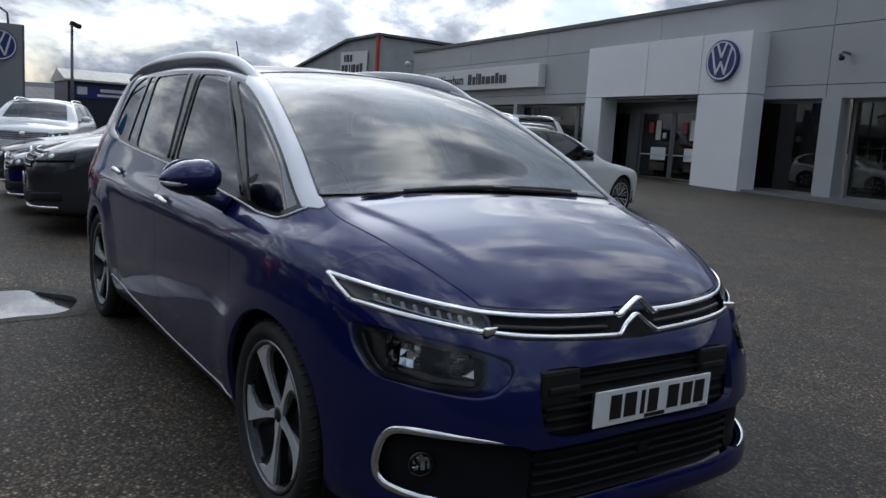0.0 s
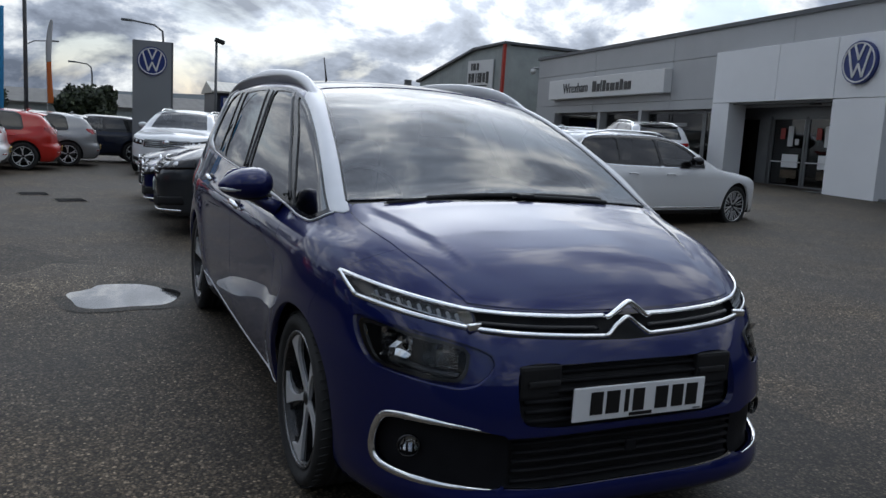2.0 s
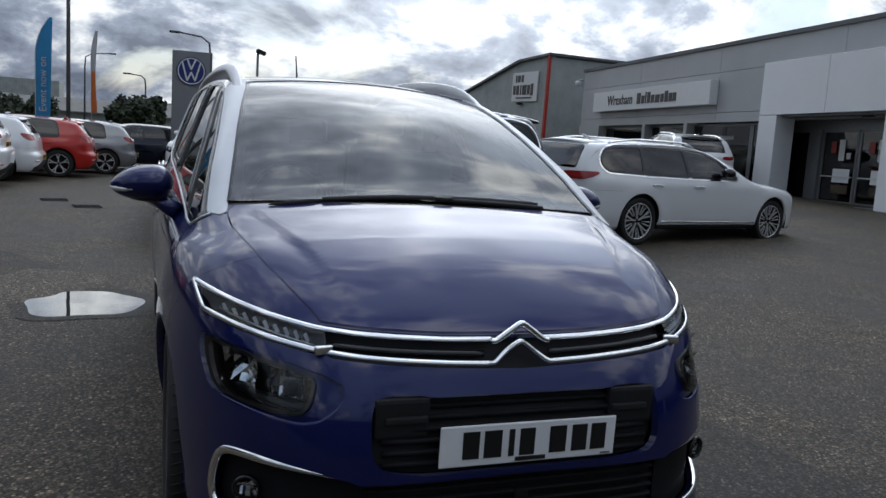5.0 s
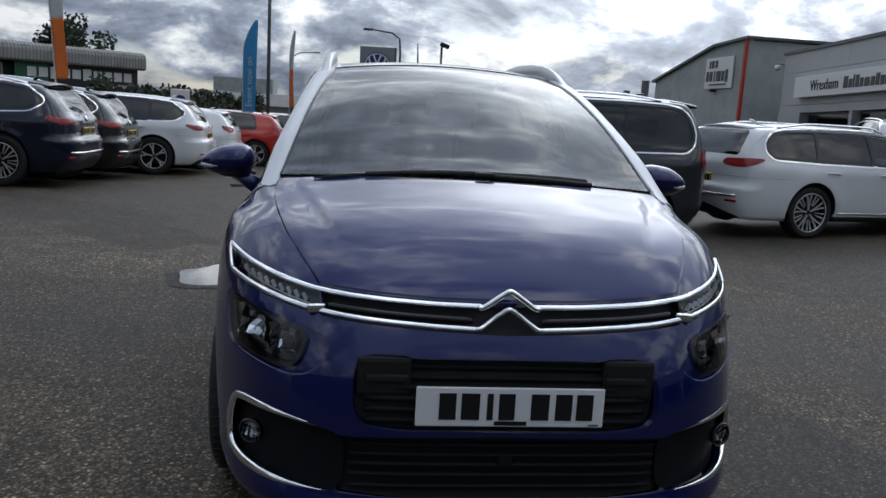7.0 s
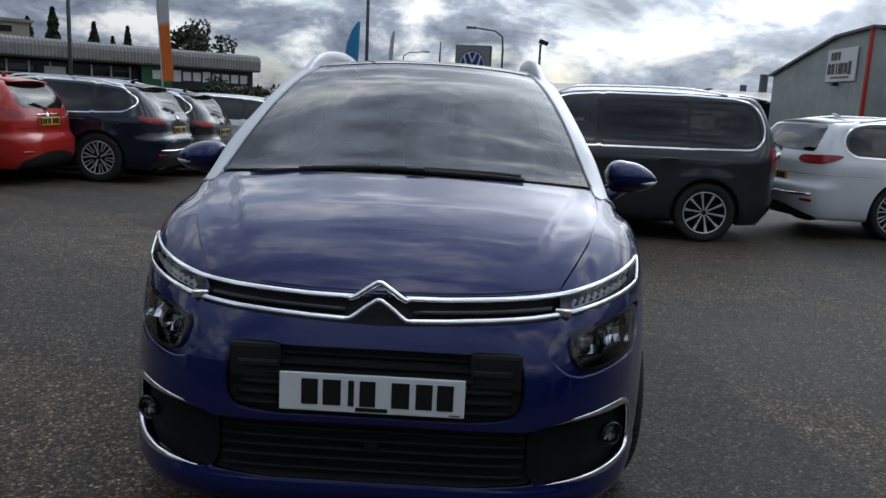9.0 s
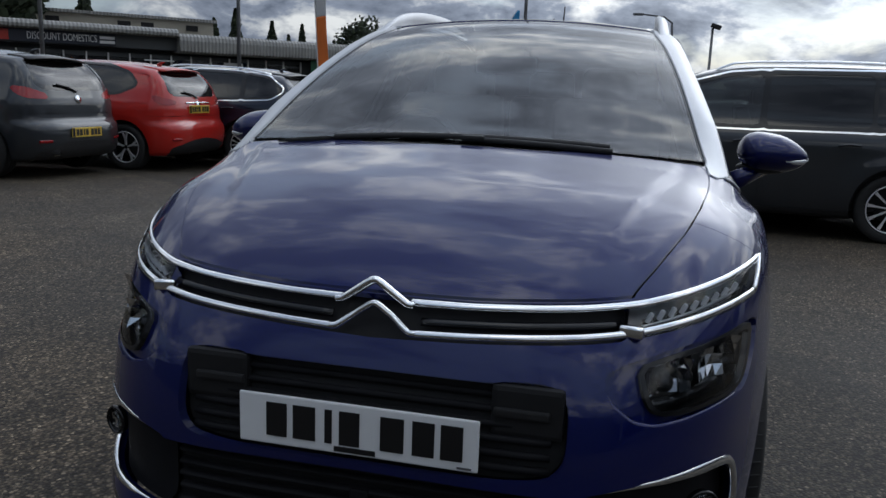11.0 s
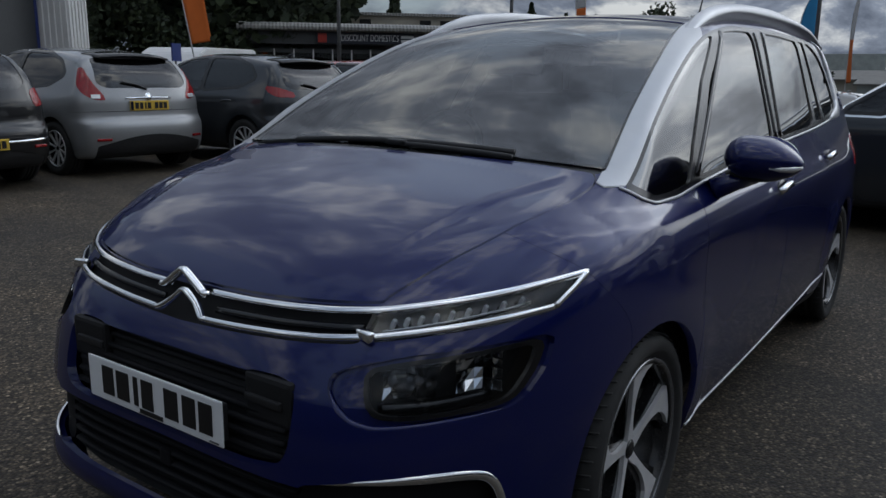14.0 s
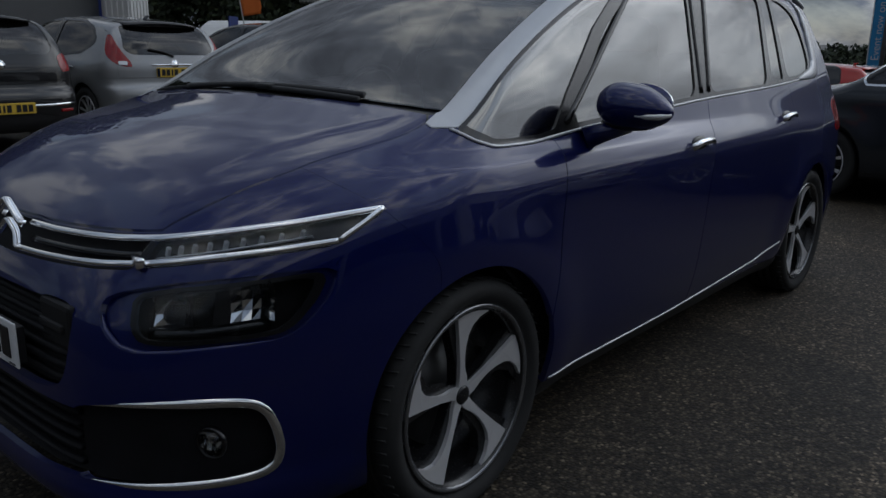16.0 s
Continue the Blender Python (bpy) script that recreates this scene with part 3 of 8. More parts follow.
def wheel(parent, x, y, z, r, rim_r, width, side, style):
    """A wheel facing outwards: barrel with tyre, rim and spokes under it. side: 1 or -1 in x."""
    key = (round(r, 3), round(rim_r, 3), round(width, 3), style)
    if key not in WHEELS:
        hw = width / 2
        tyre = lathe_bm([(rim_r * 0.99, -hw * 0.8), (rim_r + (r - rim_r) * 0.35, -hw * 1.02), (r * 0.965, -hw * 0.95), (r * 0.995, -hw * 0.72), (r, -hw * 0.42), (r - 0.007, -hw * 0.40), (r - 0.007, -hw * 0.34), (r, -hw * 0.32),
            (r, -0.012), (r - 0.007, -0.010), (r - 0.007, 0.010), (r, 0.012), (r, hw * 0.32), (r - 0.007, hw * 0.34), (r - 0.007, hw * 0.40), (r, hw * 0.42), (r * 0.995, hw * 0.72), (r * 0.965, hw * 0.95),
            (rim_r + (r - rim_r) * 0.6, hw * 1.04), (rim_r + (r - rim_r) * 0.3, hw * 1.0), (rim_r * 1.03, hw * 0.9), (rim_r * 0.99, hw * 0.8)], "X", 56)
        # sipes across the tread
        for k in range(60):
            a = 2 * math.pi * k / 60
            for sx in (-1, 1):
                box_bm((hw * 0.42, 0.005, 0.004), (0, 0, 0), bm=tyre, rot=Matrix.Rotation(a, 4, "X") @ Matrix.Translation((sx * hw * 0.72, 0, r * 0.9955)) @ Matrix.Rotation(radians(12 * sx), 4, "Z"))
        barrel = lathe_bm([(rim_r * 0.97, hw * 0.9), (rim_r * 0.93, hw * 0.86), (rim_r * 0.9, hw * 0.5), (rim_r * 0.86, -hw * 0.6), (0.03, -hw * 0.65)], "X", 48)
        lip = lathe_bm([(rim_r * 1.0, hw * 0.86), (rim_r * 1.0, hw * 0.93), (rim_r * 0.97, hw * 0.94), (rim_r * 0.95, hw * 0.88)], "X", 48)
        disc = cyl_bm(rim_r * 0.62, rim_r * 0.62, 0.02, (-hw * 0.15, 0, 0), "X", 36)
        spokes = []
        f = hw * 0.84
        def pol(rr, deg):
            a = radians(deg)
            return (rr * math.sin(a), rr * math.cos(a))
        def blade(outline, thick, out_x, dish, name):
            bm = bmesh.new()
            top = [bm.verts.new((out_x - dish * max(0, 1 - math.hypot(u, v) / rim_r), u, v)) for u, v in outline]
            low = [bm.verts.new((t.co.x - thick, t.co.y, t.co.z)) for t in top]
            bm.faces.new(top); bm.faces.new(low[::-1])
            for i in range(len(top)):
                j = (i + 1) % len(top)
                bm.faces.new((top[j], top[i], low[i], low[j]))
            bmesh.ops.recalc_face_normals(bm, faces=bm.faces)
            me = bpy.data.meshes.new(name); bm.to_mesh(me); bm.free()
            return me
        if style == "turbine":
            R = rim_r * 0.985
            outline = [pol(0.020, -40), pol(R * 0.2, -10), pol(R * 0.4, -5), pol(R * 0.7, -4.5), pol(R, -5), pol(R, 2), pol(R, 10), pol(R, 18), pol(R, 26), pol(R, 34), pol(R * 0.94, 27), pol(R * 0.87, 19), pol(R * 0.78, 12), pol(R * 0.68, 8), pol(R * 0.56, 6), pol(R * 0.42, 6), pol(R * 0.30, 10), pol(R * 0.2, 24), pol(0.026, 60)]
            m1 = blade(outline, 0.012, f, 0.025, "spoke"); m1.materials.append(ALLOY)
            back = [pol(0.02, -40), pol(R * 0.4, -8), pol(R * 0.98, -12), pol(R * 0.98, 36), pol(R * 0.8, 22), pol(R * 0.6, 15), pol(R * 0.4, 18), pol(0.03, 75)]
            m2 = blade(back, 0.03, f - 0.013, 0.025, "spoke_back"); m2.materials.append(DARKALLOY)
            spokes = [(m1, 72 * k) for k in range(5)] + [(m2, 72 * k) for k in range(5)]
            rim_mat, lip_mat = DARKALLOY, SATINLAMP
        elif style == "twin":
            R = rim_r * 0.975
            o = [pol(0.03, -16), pol(R * 0.35, -7), pol(R * 0.75, -9.5), pol(R, -12.5), pol(R, -8), pol(R * 0.78, -5), pol(R * 0.45, -1.6), pol(R * 0.45, 1.6), pol(R * 0.78, 5), pol(R, 8), pol(R, 12.5), pol(R * 0.75, 9.5), pol(R * 0.35, 7), pol(0.03, 16)]
            m1 = blade(o, 0.02, f, 0.018, "spoke"); m1.materials.append(ALLOY)
            o = [pol(R * 0.4, -2), pol(R, -2.2), pol(R, 2.2), pol(R * 0.4, 2)]
            m2 = blade(o, 0.014, f - 0.006, 0.018, "spoke"); m2.materials.append(ALLOY)
            spokes = [(m1, 72 * k) for k in range(5)] + [(m2, 72 * k + 36 + d) for k in range(5) for d in (-7, 7)]
            rim_mat, lip_mat = DARKALLOY, ALLOY
        elif style == "multi":
            R = rim_r * 0.965
            o = [pol(0.03, -14), pol(R * 0.6, -3.4), pol(R, -4.2), pol(R, 4.2), pol(R * 0.6, 3.4), pol(0.03, 14)]
            m1 = blade(o, 0.02, f, 0.02, "spoke"); m1.materials.append(ALLOY)
            spokes = [(m1, 36 * k) for k in range(10)]
            rim_mat, lip_mat = DARKALLOY, ALLOY
        else:
            R = rim_r * 0.965
            o = [pol(0.03, -20), pol(R * 0.55, -7), pol(R, -13), pol(R, -7), pol(R * 0.7, 0), pol(R, 7), pol(R, 13), pol(R * 0.55, 7), pol(0.03, 20)]
            m1 = blade(o, 0.02, f, 0.018, "spoke"); m1.materials.append(ALLOY)
            spokes = [(m1, 72 * k) for k in range(5)]
            rim_mat, lip_mat = DARKALLOY, ALLOY
        cap = lathe_bm([(0.028, f - 0.03), (0.027, f - 0.02), (0.020, f - 0.016), (0.001, f - 0.015)], "X", 24)
        def mesh(bm, mat, nm):
            bm.normal_update()
            bmesh.ops.recalc_face_normals(bm, faces=bm.faces)
            me = bpy.data.meshes.new(nm); bm.to_mesh(me); bm.free(); me.materials.append(mat)
            me.polygons.foreach_set("use_smooth", [True] * len(me.polygons))
            return me
        WHEELS[key] = (mesh(barrel, rim_mat, "wheel"), mesh(tyre, RUBBER, "tyre"), mesh(lip, lip_mat, "rim"), mesh(disc, DISC, "brake_disc"), mesh(cap, DARKALLOY, "hub_cap"), spokes)
    barrel, tyre, lip, disc, cap, spokes = WHEELS[key]
    w = new("wheel", barrel)
    w.parent = parent
    w.matrix_local = pose(x, y, z, 0, 0, 0 if side > 0 else 180) @ pose(0, 0, 0, (7 if side > 0 else 37) if style == "turbine" and y < 2 else 17 * (1 + abs(y)) % 72, 0, 0)
    for nm, me in (("tyre", tyre), ("rim", lip), ("brake_disc", disc), ("hub_cap", cap)):
        new(nm, me).parent = w
    for me, a in spokes:
        o = new("spoke" if me.materials[0] == ALLOY else "spoke_back", me)
        o.parent = w
        o.matrix_local = Matrix.Rotation(radians(a), 4, "X")
    return w


WHEELS = {}

def bonnet_plane(x, y, z):
    """The raised middle of the bonnet, with a soft crease along each side."""
    xc = 0.47 + 0.17 * np.clip((y - 0.3) / 0.55, 0, 1)
    t = np.clip((xc - x) / 0.04 + 0.5, 0, 1)
    return 0.008 * t * t * (3 - 2 * t) * np.clip((y - 0.28) / 0.25, 0, 1) * np.clip((0.92 - y) / 0.12, 0, 1) * (z > 0.7)


MPV = dict(L=4.60, W=1.83, H=1.66, under=0.17,
    top=[(-0.3, 0.70), (0.0, 0.82), (0.15, 0.895), (0.35, 0.975), (0.6, 1.045), (0.82, 1.092), (0.95, 1.135), (1.2, 1.275), (1.5, 1.42), (1.75, 1.51), (2.0, 1.567), (2.4, 1.605), (3.0, 1.62), (3.6, 1.605), (4.2, 1.56), (4.7, 1.50)],
    crown=[(0, 0.16), (0.6, 0.09), (1.0, 0.09), (1.6, 0.13), (2.2, 0.12), (4.6, 0.14)],
    wide=[(0.1, 0.77), (0.2, 0.84), (0.3, 0.878), (0.45, 0.905), (0.62, 0.914), (0.76, 0.912), (0.85, 0.910), (0.90, 0.902), (0.945, 0.882), (1.0, 0.860), (1.1, 0.826), (1.3, 0.75), (1.5, 0.668), (1.6, 0.615), (1.75, 0.52)],
    plan=[(-0.2, 0.94), (0.3, 0.965), (0.9, 0.99), (1.6, 1.0), (3.0, 1.0), (3.8, 0.985), (4.3, 0.955), (4.7, 0.92)],
    nose=[(0.1, 0.10), (0.2, 0.02), (0.245, -0.028), (0.28, -0.03), (0.32, -0.015), (0.40, -0.015), (0.52, -0.002), (0.62, 0.02), (0.72, 0.06), (0.82, 0.105), (0.92, 0.18), (1.1, 0.4)], nose_round=(1.08, 5.2),
    tail=[(0.1, 4.45), (0.3, 4.56), (0.6, 4.6), (0.9, 4.57), (1.2, 4.46), (1.5, 4.22), (1.7, 4.0)], tail_round=(0.35, 4),
    arches=(0.88, 3.73), soft=(0.07, 0.15, 0.15), roof_soft=0.05, tuck=0.036, humps=(bonnet_plane,))


def build_main_car():
    sh = Shell(MPV)
    V0, Q0 = sh.grid(0.016)
    car = thing("people_carrier", Matrix(), "deep blue people carrier with silver roof rails and chrome double-chevron grille", "car")
    rest = (V0, [tuple(q) for q in Q0.tolist()])
    AX = (0.88, 3.73)
    for y in AX:
        _, rest = split(rest, wheel_hole(y, 0.366, 0.335))
    GAP = 0.0022

    def panel(name, g, mat, label="", offset=0.0, thick=0.02, gap=GAP):
        nonlocal rest
        ins, rest = split(rest, g)
        if gap:
            ins, _ = split(ins, lambda V: g(V) + gap)
        return sheet(name, sh, ins, mat, car, label, offset, thick)

    def both(name, make, mat, label="", offset=0.0, thick=0.02, gap=GAP):
        for s in (1, -1):
            panel(name, make(s), mat, label, offset, thick, gap)

    # ---- glass
    ws = top_region([(-0.2, 0.842), (0.2, 0.846), (0.42, 0.874), (0.62, 0.898), (0.722, 0.905), (0.697, 1.05), (0.672, 1.2), (0.645, 1.38), (0.62, 1.535), (0.583, 1.75), (0.556, 1.9), (0.545, 2.02), (0.3, 2.03), (-0.2, 2.03)], 1.0, 1, mirror=True)
    clear = top_region([(-0.2, 0.80), (0.712, 0.80), (0.709, 0.925), (0.686, 1.05), (0.661, 1.2), (0.634, 1.38), (0.608, 1.535), (0.571, 1.75), (0.543, 1.9), (0.53, 1.99), (0.3, 2.0), (-0.2, 2.0)], 1.0, 1, mirror=True)
    cowl = lambda V: V[:, 1] - (0.90 + 0.1 * V[:, 0] ** 2)
    ins, rest = split(rest, ws)
    lower, upper = split(ins, cowl)
    upper, border = split(upper, clear)
    sheet("windscreen_border", sh, border, TRIM, car, "black edge of the windscreen", -0.004, 0.004)
    sheet("windscreen", sh, upper, CLEAR, car, "curved windscreen mirroring clouds", -0.004, 0.004)
    sheet("cowl", sh, lower, TRIM, car, "black scuttle under the wipers", -0.012)
    dlo_pts = [(0.905, 1.047), (0.96, 1.015), (1.04, 0.992), (1.22, 0.992), (1.42, 1.012), (1.9, 1.045), (2.4, 1.075), (3.2, 1.105), (3.6, 1.127), (3.84, 1.156), (3.885, 1.20), (3.895, 1.30), (3.865, 1.39), (3.80, 1.477), (3.62, 1.528), (3.3, 1.538), (2.9, 1.545), (2.3, 1.536), (2.12, 1.525), (1.98, 1.508), (1.86, 1.500), (1.60, 1.43), (1.374, 1.33), (1.12, 1.21), (0.97, 1.12), (0.90, 1.08)]
    panes = {
        "quarter_window": ([(0.935, 1.060), (1.045, 1.016), (1.10, 1.012), (1.25, 1.014), (1.335, 1.024), (1.447, 1.128), (1.70, 1.325), (1.965, 1.485), (1.86, 1.485), (1.60, 1.42), (1.374, 1.32), (1.12, 1.20), (0.97, 1.11)], TINTED, 0),
        "front_door_window": ([(1.435, 1.034), (1.9, 1.062), (2.33, 1.09), (2.42, 1.32), (2.495, 1.515), (2.3, 1.513), (2.13, 1.502), (2.03, 1.46), (1.772, 1.314), (1.55, 1.135)], TINTED, 1),
        "rear_door_window": ([(2.485, 1.098), (3.12, 1.118), (3.21, 1.31), (3.295, 1.508), (2.95, 1.519), (2.70, 1.52), (2.59, 1.31)], SIDEDARK, 1),
        "rear_door_quarter_light": ([(3.20, 1.130), (3.36, 1.138), (3.41, 1.32), (3.455, 1.508), (3.345, 1.512), (3.28, 1.33)], SIDEDARK, 0),
        "rear_quarter_window": ([(3.435, 1.140), (3.70, 1.158), (3.835, 1.185), (3.85, 1.29), (3.83, 1.37), (3.77, 1.452), (3.62, 1.502), (3.50, 1.508), (3.47, 1.32)], SIDEDARK, 1),
    }
    for nm, (pts, mat, r) in panes.items():
        inside = lambda s: (lambda V: np.maximum(side_region(pts, s, 0.3, r, 0.004)(V), sh.edge(V) + 0.015))
        both(nm, inside, mat, "", -0.005, 0.0, 0)
    both("window_trim", lambda s: (lambda V: np.maximum(side_region(dlo_pts, s, 0.3, 1)(V), sh.edge(V) + 0.003)), TRIM, "black window surround", 0.001, 0.012, 0)
    # ---- roof
    pillar_low = curve([(0.84, 1.0), (0.916, 1.03), (1.12, 1.11), (1.374, 1.22), (1.617, 1.33), (1.777, 1.42), (1.90, 1.488), (2.05, 1.545), (2.3, 1.60), (4.2, 1.60)])
    pillar_in = curve([(0.8, 0.73), (0.9, 0.714), (1.05, 0.69), (1.28, 0.652), (1.535, 0.612), (1.87, 0.55), (2.3, 0.5)])
    def a_pillar(s):
        return lambda V: np.maximum.reduce([0.868 - V[:, 1] + 0.5 * np.maximum(1.05 - V[:, 2], 0), V[:, 1] - 2.12, pillar_low(V[:, 1]) - V[:, 2], -0.003 - sh.edge(V), pillar_in(V[:, 1]) - s * V[:, 0], 1.045 - V[:, 2]])
    both("a_pillar", a_pillar, RAIL, "satin silver windscreen pillar", 0.004, 0.02, 0.001)
    panel("roof_glass", top_region([(-0.2, 2.03), (0.52, 2.03), (0.53, 3.4), (-0.2, 3.4)], 1.3, 0, mirror=True), SIDEDARK, "dark panoramic roof", -0.002, 0.004)
    panel("roof", lambda V: np.maximum(1.49 - V[:, 2], 2.03 - V[:, 1]), BLUE)
    # ---- front
    up = curve([(0, 0.812), (0.2, 0.814), (0.34, 0.820), (0.445, 0.826), (0.55, 0.835), (0.665, 0.853), (0.76, 0.870), (0.83, 0.886), (0.95, 0.91)])
    lowc = curve([(0, 0.753), (0.2, 0.760), (0.34, 0.768), (0.44, 0.775), (0.55, 0.786), (0.66, 0.802), (0.75, 0.815), (0.81, 0.825), (0.95, 0.85)])
    ax = lambda V: np.abs(V[:, 0])
    bonnet_top = top_region([(-0.2, -0.3), (0.50, -0.3), (0.53, 0.2), (0.589, 0.308), (0.653, 0.46), (0.697, 0.637), (0.718, 0.78), (0.722, 0.87), (0.70, 0.912), (0.62, 0.897), (0.42, 0.866), (0.2, 0.838), (-0.2, 0.833)], 0.7, 1, mirror=True)
    panel("bonnet", lambda V: np.maximum(bonnet_top(V), up(ax(V)) + 0.012 - V[:, 2]), BLUE, "", 0.001, 0.02, 0.005)
    front = lambda V: V[:, 1] - 0.9
    slot = lambda V: np.maximum.reduce([V[:, 2] - up(ax(V)) - 0.010, lowc(ax(V)) - 0.012 - V[:, 2], ax(V) - 0.528, front(V)])
    panel("grille_slot", slot, DEEP, "black slot between chrome strips", -0.03, 0.0, 0)
    def drl(s):
        return lambda V: np.maximum.reduce([V[:, 2] - up(ax(V)) - 0.008, lowc(ax(V)) - 0.010 - V[:, 2], 0.528 - s * V[:, 0], ax(V) - 0.835 + 0.5 * np.maximum(0.87 - V[:, 2], 0), front(V) - 0.2])
    lamps = []
    for s in (1, -1):
        ins, rest = split(rest, drl(s))
        lamps.append(sheet("running_lamp", sh, ins, LENS, car, "slim clear daytime running lamp", 0.002))
        sheet("lamp_housing", sh, ins, GLOSSBLACK, lamps[-1], "", -0.022)
        # row of light blades inside
        for k in range(9):
            xx = 0.575 + 0.024 * k
            zz = (up(xx) + lowc(xx)) / 2 + 0.001
            p = on_front(sh, [(s * xx, zz)]); n = sh.grad(p)[0]; c = Vector(p[0]) - Vector(n) * 0.010
            part("light_blade", box_bm((0.010, 0.010, 0.024), c, 0.002, 1, rot=Matrix.Rotation(radians(25 * s), 4, "Y")), PLATEWHITE, lamps[-1])
        pts = dense([(s * 0.56, (up(0.56) + lowc(0.56)) / 2 - 0.012), (s * 0.66, (up(0.66) + lowc(0.66)) / 2 - 0.010), (s * 0.78, (up(0.78) + lowc(0.78)) / 2 - 0.006)], 8)
        P = on_front(sh, pts); Nn = sh.grad(P)
        part("light_guide", strip_bm(P - Nn * 0.012, Nn, 0.006, 0.005), LAMPGREY, lamps[-1], "", True)
    # chrome strips with the double chevron
    def chrome(nm, zc, apex, flat, xend, w):
        for s in (1, -1):
            pts = [(s * xend, zc(xend) + 0.0), (s * 0.75, zc(0.75)), (s * 0.66, zc(0.66)), (s * 0.55, zc(0.55)), (s * 0.44, zc(0.44)), (s * 0.34, zc(0.34)), (s * 0.2, zc(0.2)), (s * flat, zc(flat))]
            P = on_front(sh, dense(pts, 16)); Nn = sh.grad(P)
            part(nm, strip_bm(P, Nn, w, 0.005, flat=True), CHROME, car, "polished chrome strip", True)
        c = np.array([(-flat - 0.012, zc(flat)), (-flat + 0.002, zc(flat) + 0.001), (-0.016, apex - 0.004), (-0.004, apex + 0.003), (0.004, apex + 0.003), (0.016, apex - 0.004), (flat - 0.002, zc(flat) + 0.001), (flat + 0.012, zc(flat))])
        P = on_front(sh, [(x, min(z, 0.835)) for x, z in dense(c, 5)])
        P[:, 2] = dense(c, 5)[:, 1]
        P[:, 1] = np.minimum(P[:, 1], 0.098)
        Nn = np.tile(np.array([0, -0.94, 0.34]), (len(P), 1))
        part("chevron", strip_bm(P, Nn, w * 1.1, 0.013), CHROME, car, "chrome chevron", True)
    chrome("chrome_strip", up, 0.858, 0.075, 0.832, 0.0155)
    chrome("chrome_strip", lowc, 0.806, 0.082, 0.812, 0.0145)
    for s in (1, -1):
        pts = dense([(s * 0.832, up(0.832)), (s * 0.826, 0.86), (s * 0.812, lowc(0.812))], 6)
        P = on_front(sh, pts); Nn = sh.grad(P)
        part("lamp_end_trim", strip_bm(P + Nn * 0.001, Nn, 0.014, 0.006, flat=True), CHROME, car, "", True)
        p = on_front(sh, [(s * 0.535, lowc(0.535) + 0.002)]); n = sh.grad(p)[0]
        part("strip_joint", box_bm((0.05, 0.02, 0.026), Vector(p[0]) + Vector(n) * 0.004, 0.006, 2, rot=Matrix.Rotation(radians(-14 * s), 4, "Z")), CHROME, car, "", True)
    # middle bar of the slot
    P = on_front(sh, dense([(-0.52, 0.806), (-0.3, 0.792), (-0.1, 0.784)], 8)); Nn = sh.grad(P)
    part("grille_bar", strip_bm(P - Nn * 0.016, Nn, 0.018, 0.006), GLOSSBLACK, car, "", True)
    P = on_front(sh, dense([(0.52, 0.806), (0.3, 0.792), (0.1, 0.784)], 8)); Nn = sh.grad(P)
    part("grille_bar", strip_bm(P - Nn * 0.016, Nn, 0.018, 0.006), GLOSSBLACK, car, "", True)
    # ---- headlamps
    lens_pts = [(0.557, 0.727), (0.626, 0.744), (0.70, 0.752), (0.77, 0.759), (0.815, 0.762), (0.812, 0.704), (0.798, 0.652), (0.782, 0.636), (0.725, 0.630), (0.65, 0.627), (0.60, 0.632), (0.575, 0.66)]
    recess_pts = [(0.492, 0.712), (0.53, 0.730), (0.557, 0.737), (0.626, 0.754), (0.70, 0.762), (0.77, 0.768), (0.824, 0.771), (0.822, 0.70), (0.806, 0.645), (0.788, 0.625), (0.725, 0.617), (0.65, 0.611), (0.60, 0.609), (0.555, 0.620), (0.515, 0.650), (0.492, 0.685)]
    for s in (1, -1):
        rec = front_region([(s * x, z) for x, z in recess_pts], 0.75, 1)
        g = front_region([(s * x, z) for x, z in lens_pts], 0.75, 1)
        ins, rest = split(rest, rec)
        lens, around = split(ins, g)
        lp = sheet("headlamp", sh, lens, LENS, car, "clear headlamp with dark housing in a sunken bay", -0.005, 0.003)
        sheet("lamp_bay", sh, around, BLUE, lp, "blue bay round the lamp", -0.016)
        rim, _ = split(lens, lambda V: -g(V) - 0.009)
        sheet("bezel", sh, rim, GLOSSBLACK, lp, "", -0.003, 0.014)
        sheet("lamp_housing", sh, lens, DEEP, lp, "", -0.085)
        # bumper paint turned into the bay along its lower edge
        P = on_front(sh, dense([(s * x, z) for x, z in recess_pts[9:]], 5)); Nn = sh.grad(P)
        part("bay_lip", strip_bm(P - Nn * 0.010, Nn, 0.016, 0.006, taper=0.2), BLUE, lp, "", True)
        # outer dipped-beam bowl: stepped mirror facets, tilted a little each way
        def facet_bowl(cx, cz, w, h, nu, nv, deep, mat, tip, seed):
            rnd = random.Random(seed)
            p = on_front(sh, [(s * cx, cz)]); n = Vector(sh.grad(p)[0])
            look_out = Vector((n.x * 0.45, n.y, 0)).normalized()
            along = Vector((0, 0, 1)).cross(look_out).normalized()
            c = Vector(p[0]) - look_out * 0.020
            bm = bmesh.new()
            def at(u, v, extra=0.0):
                return c + along * (u * w / 2) + Vector((0, 0, v * h / 2)) - look_out * (deep * (1 - 0.75 * u * u - 0.35 * v * v) + extra) + Vector((0, 0, tip * u * s))
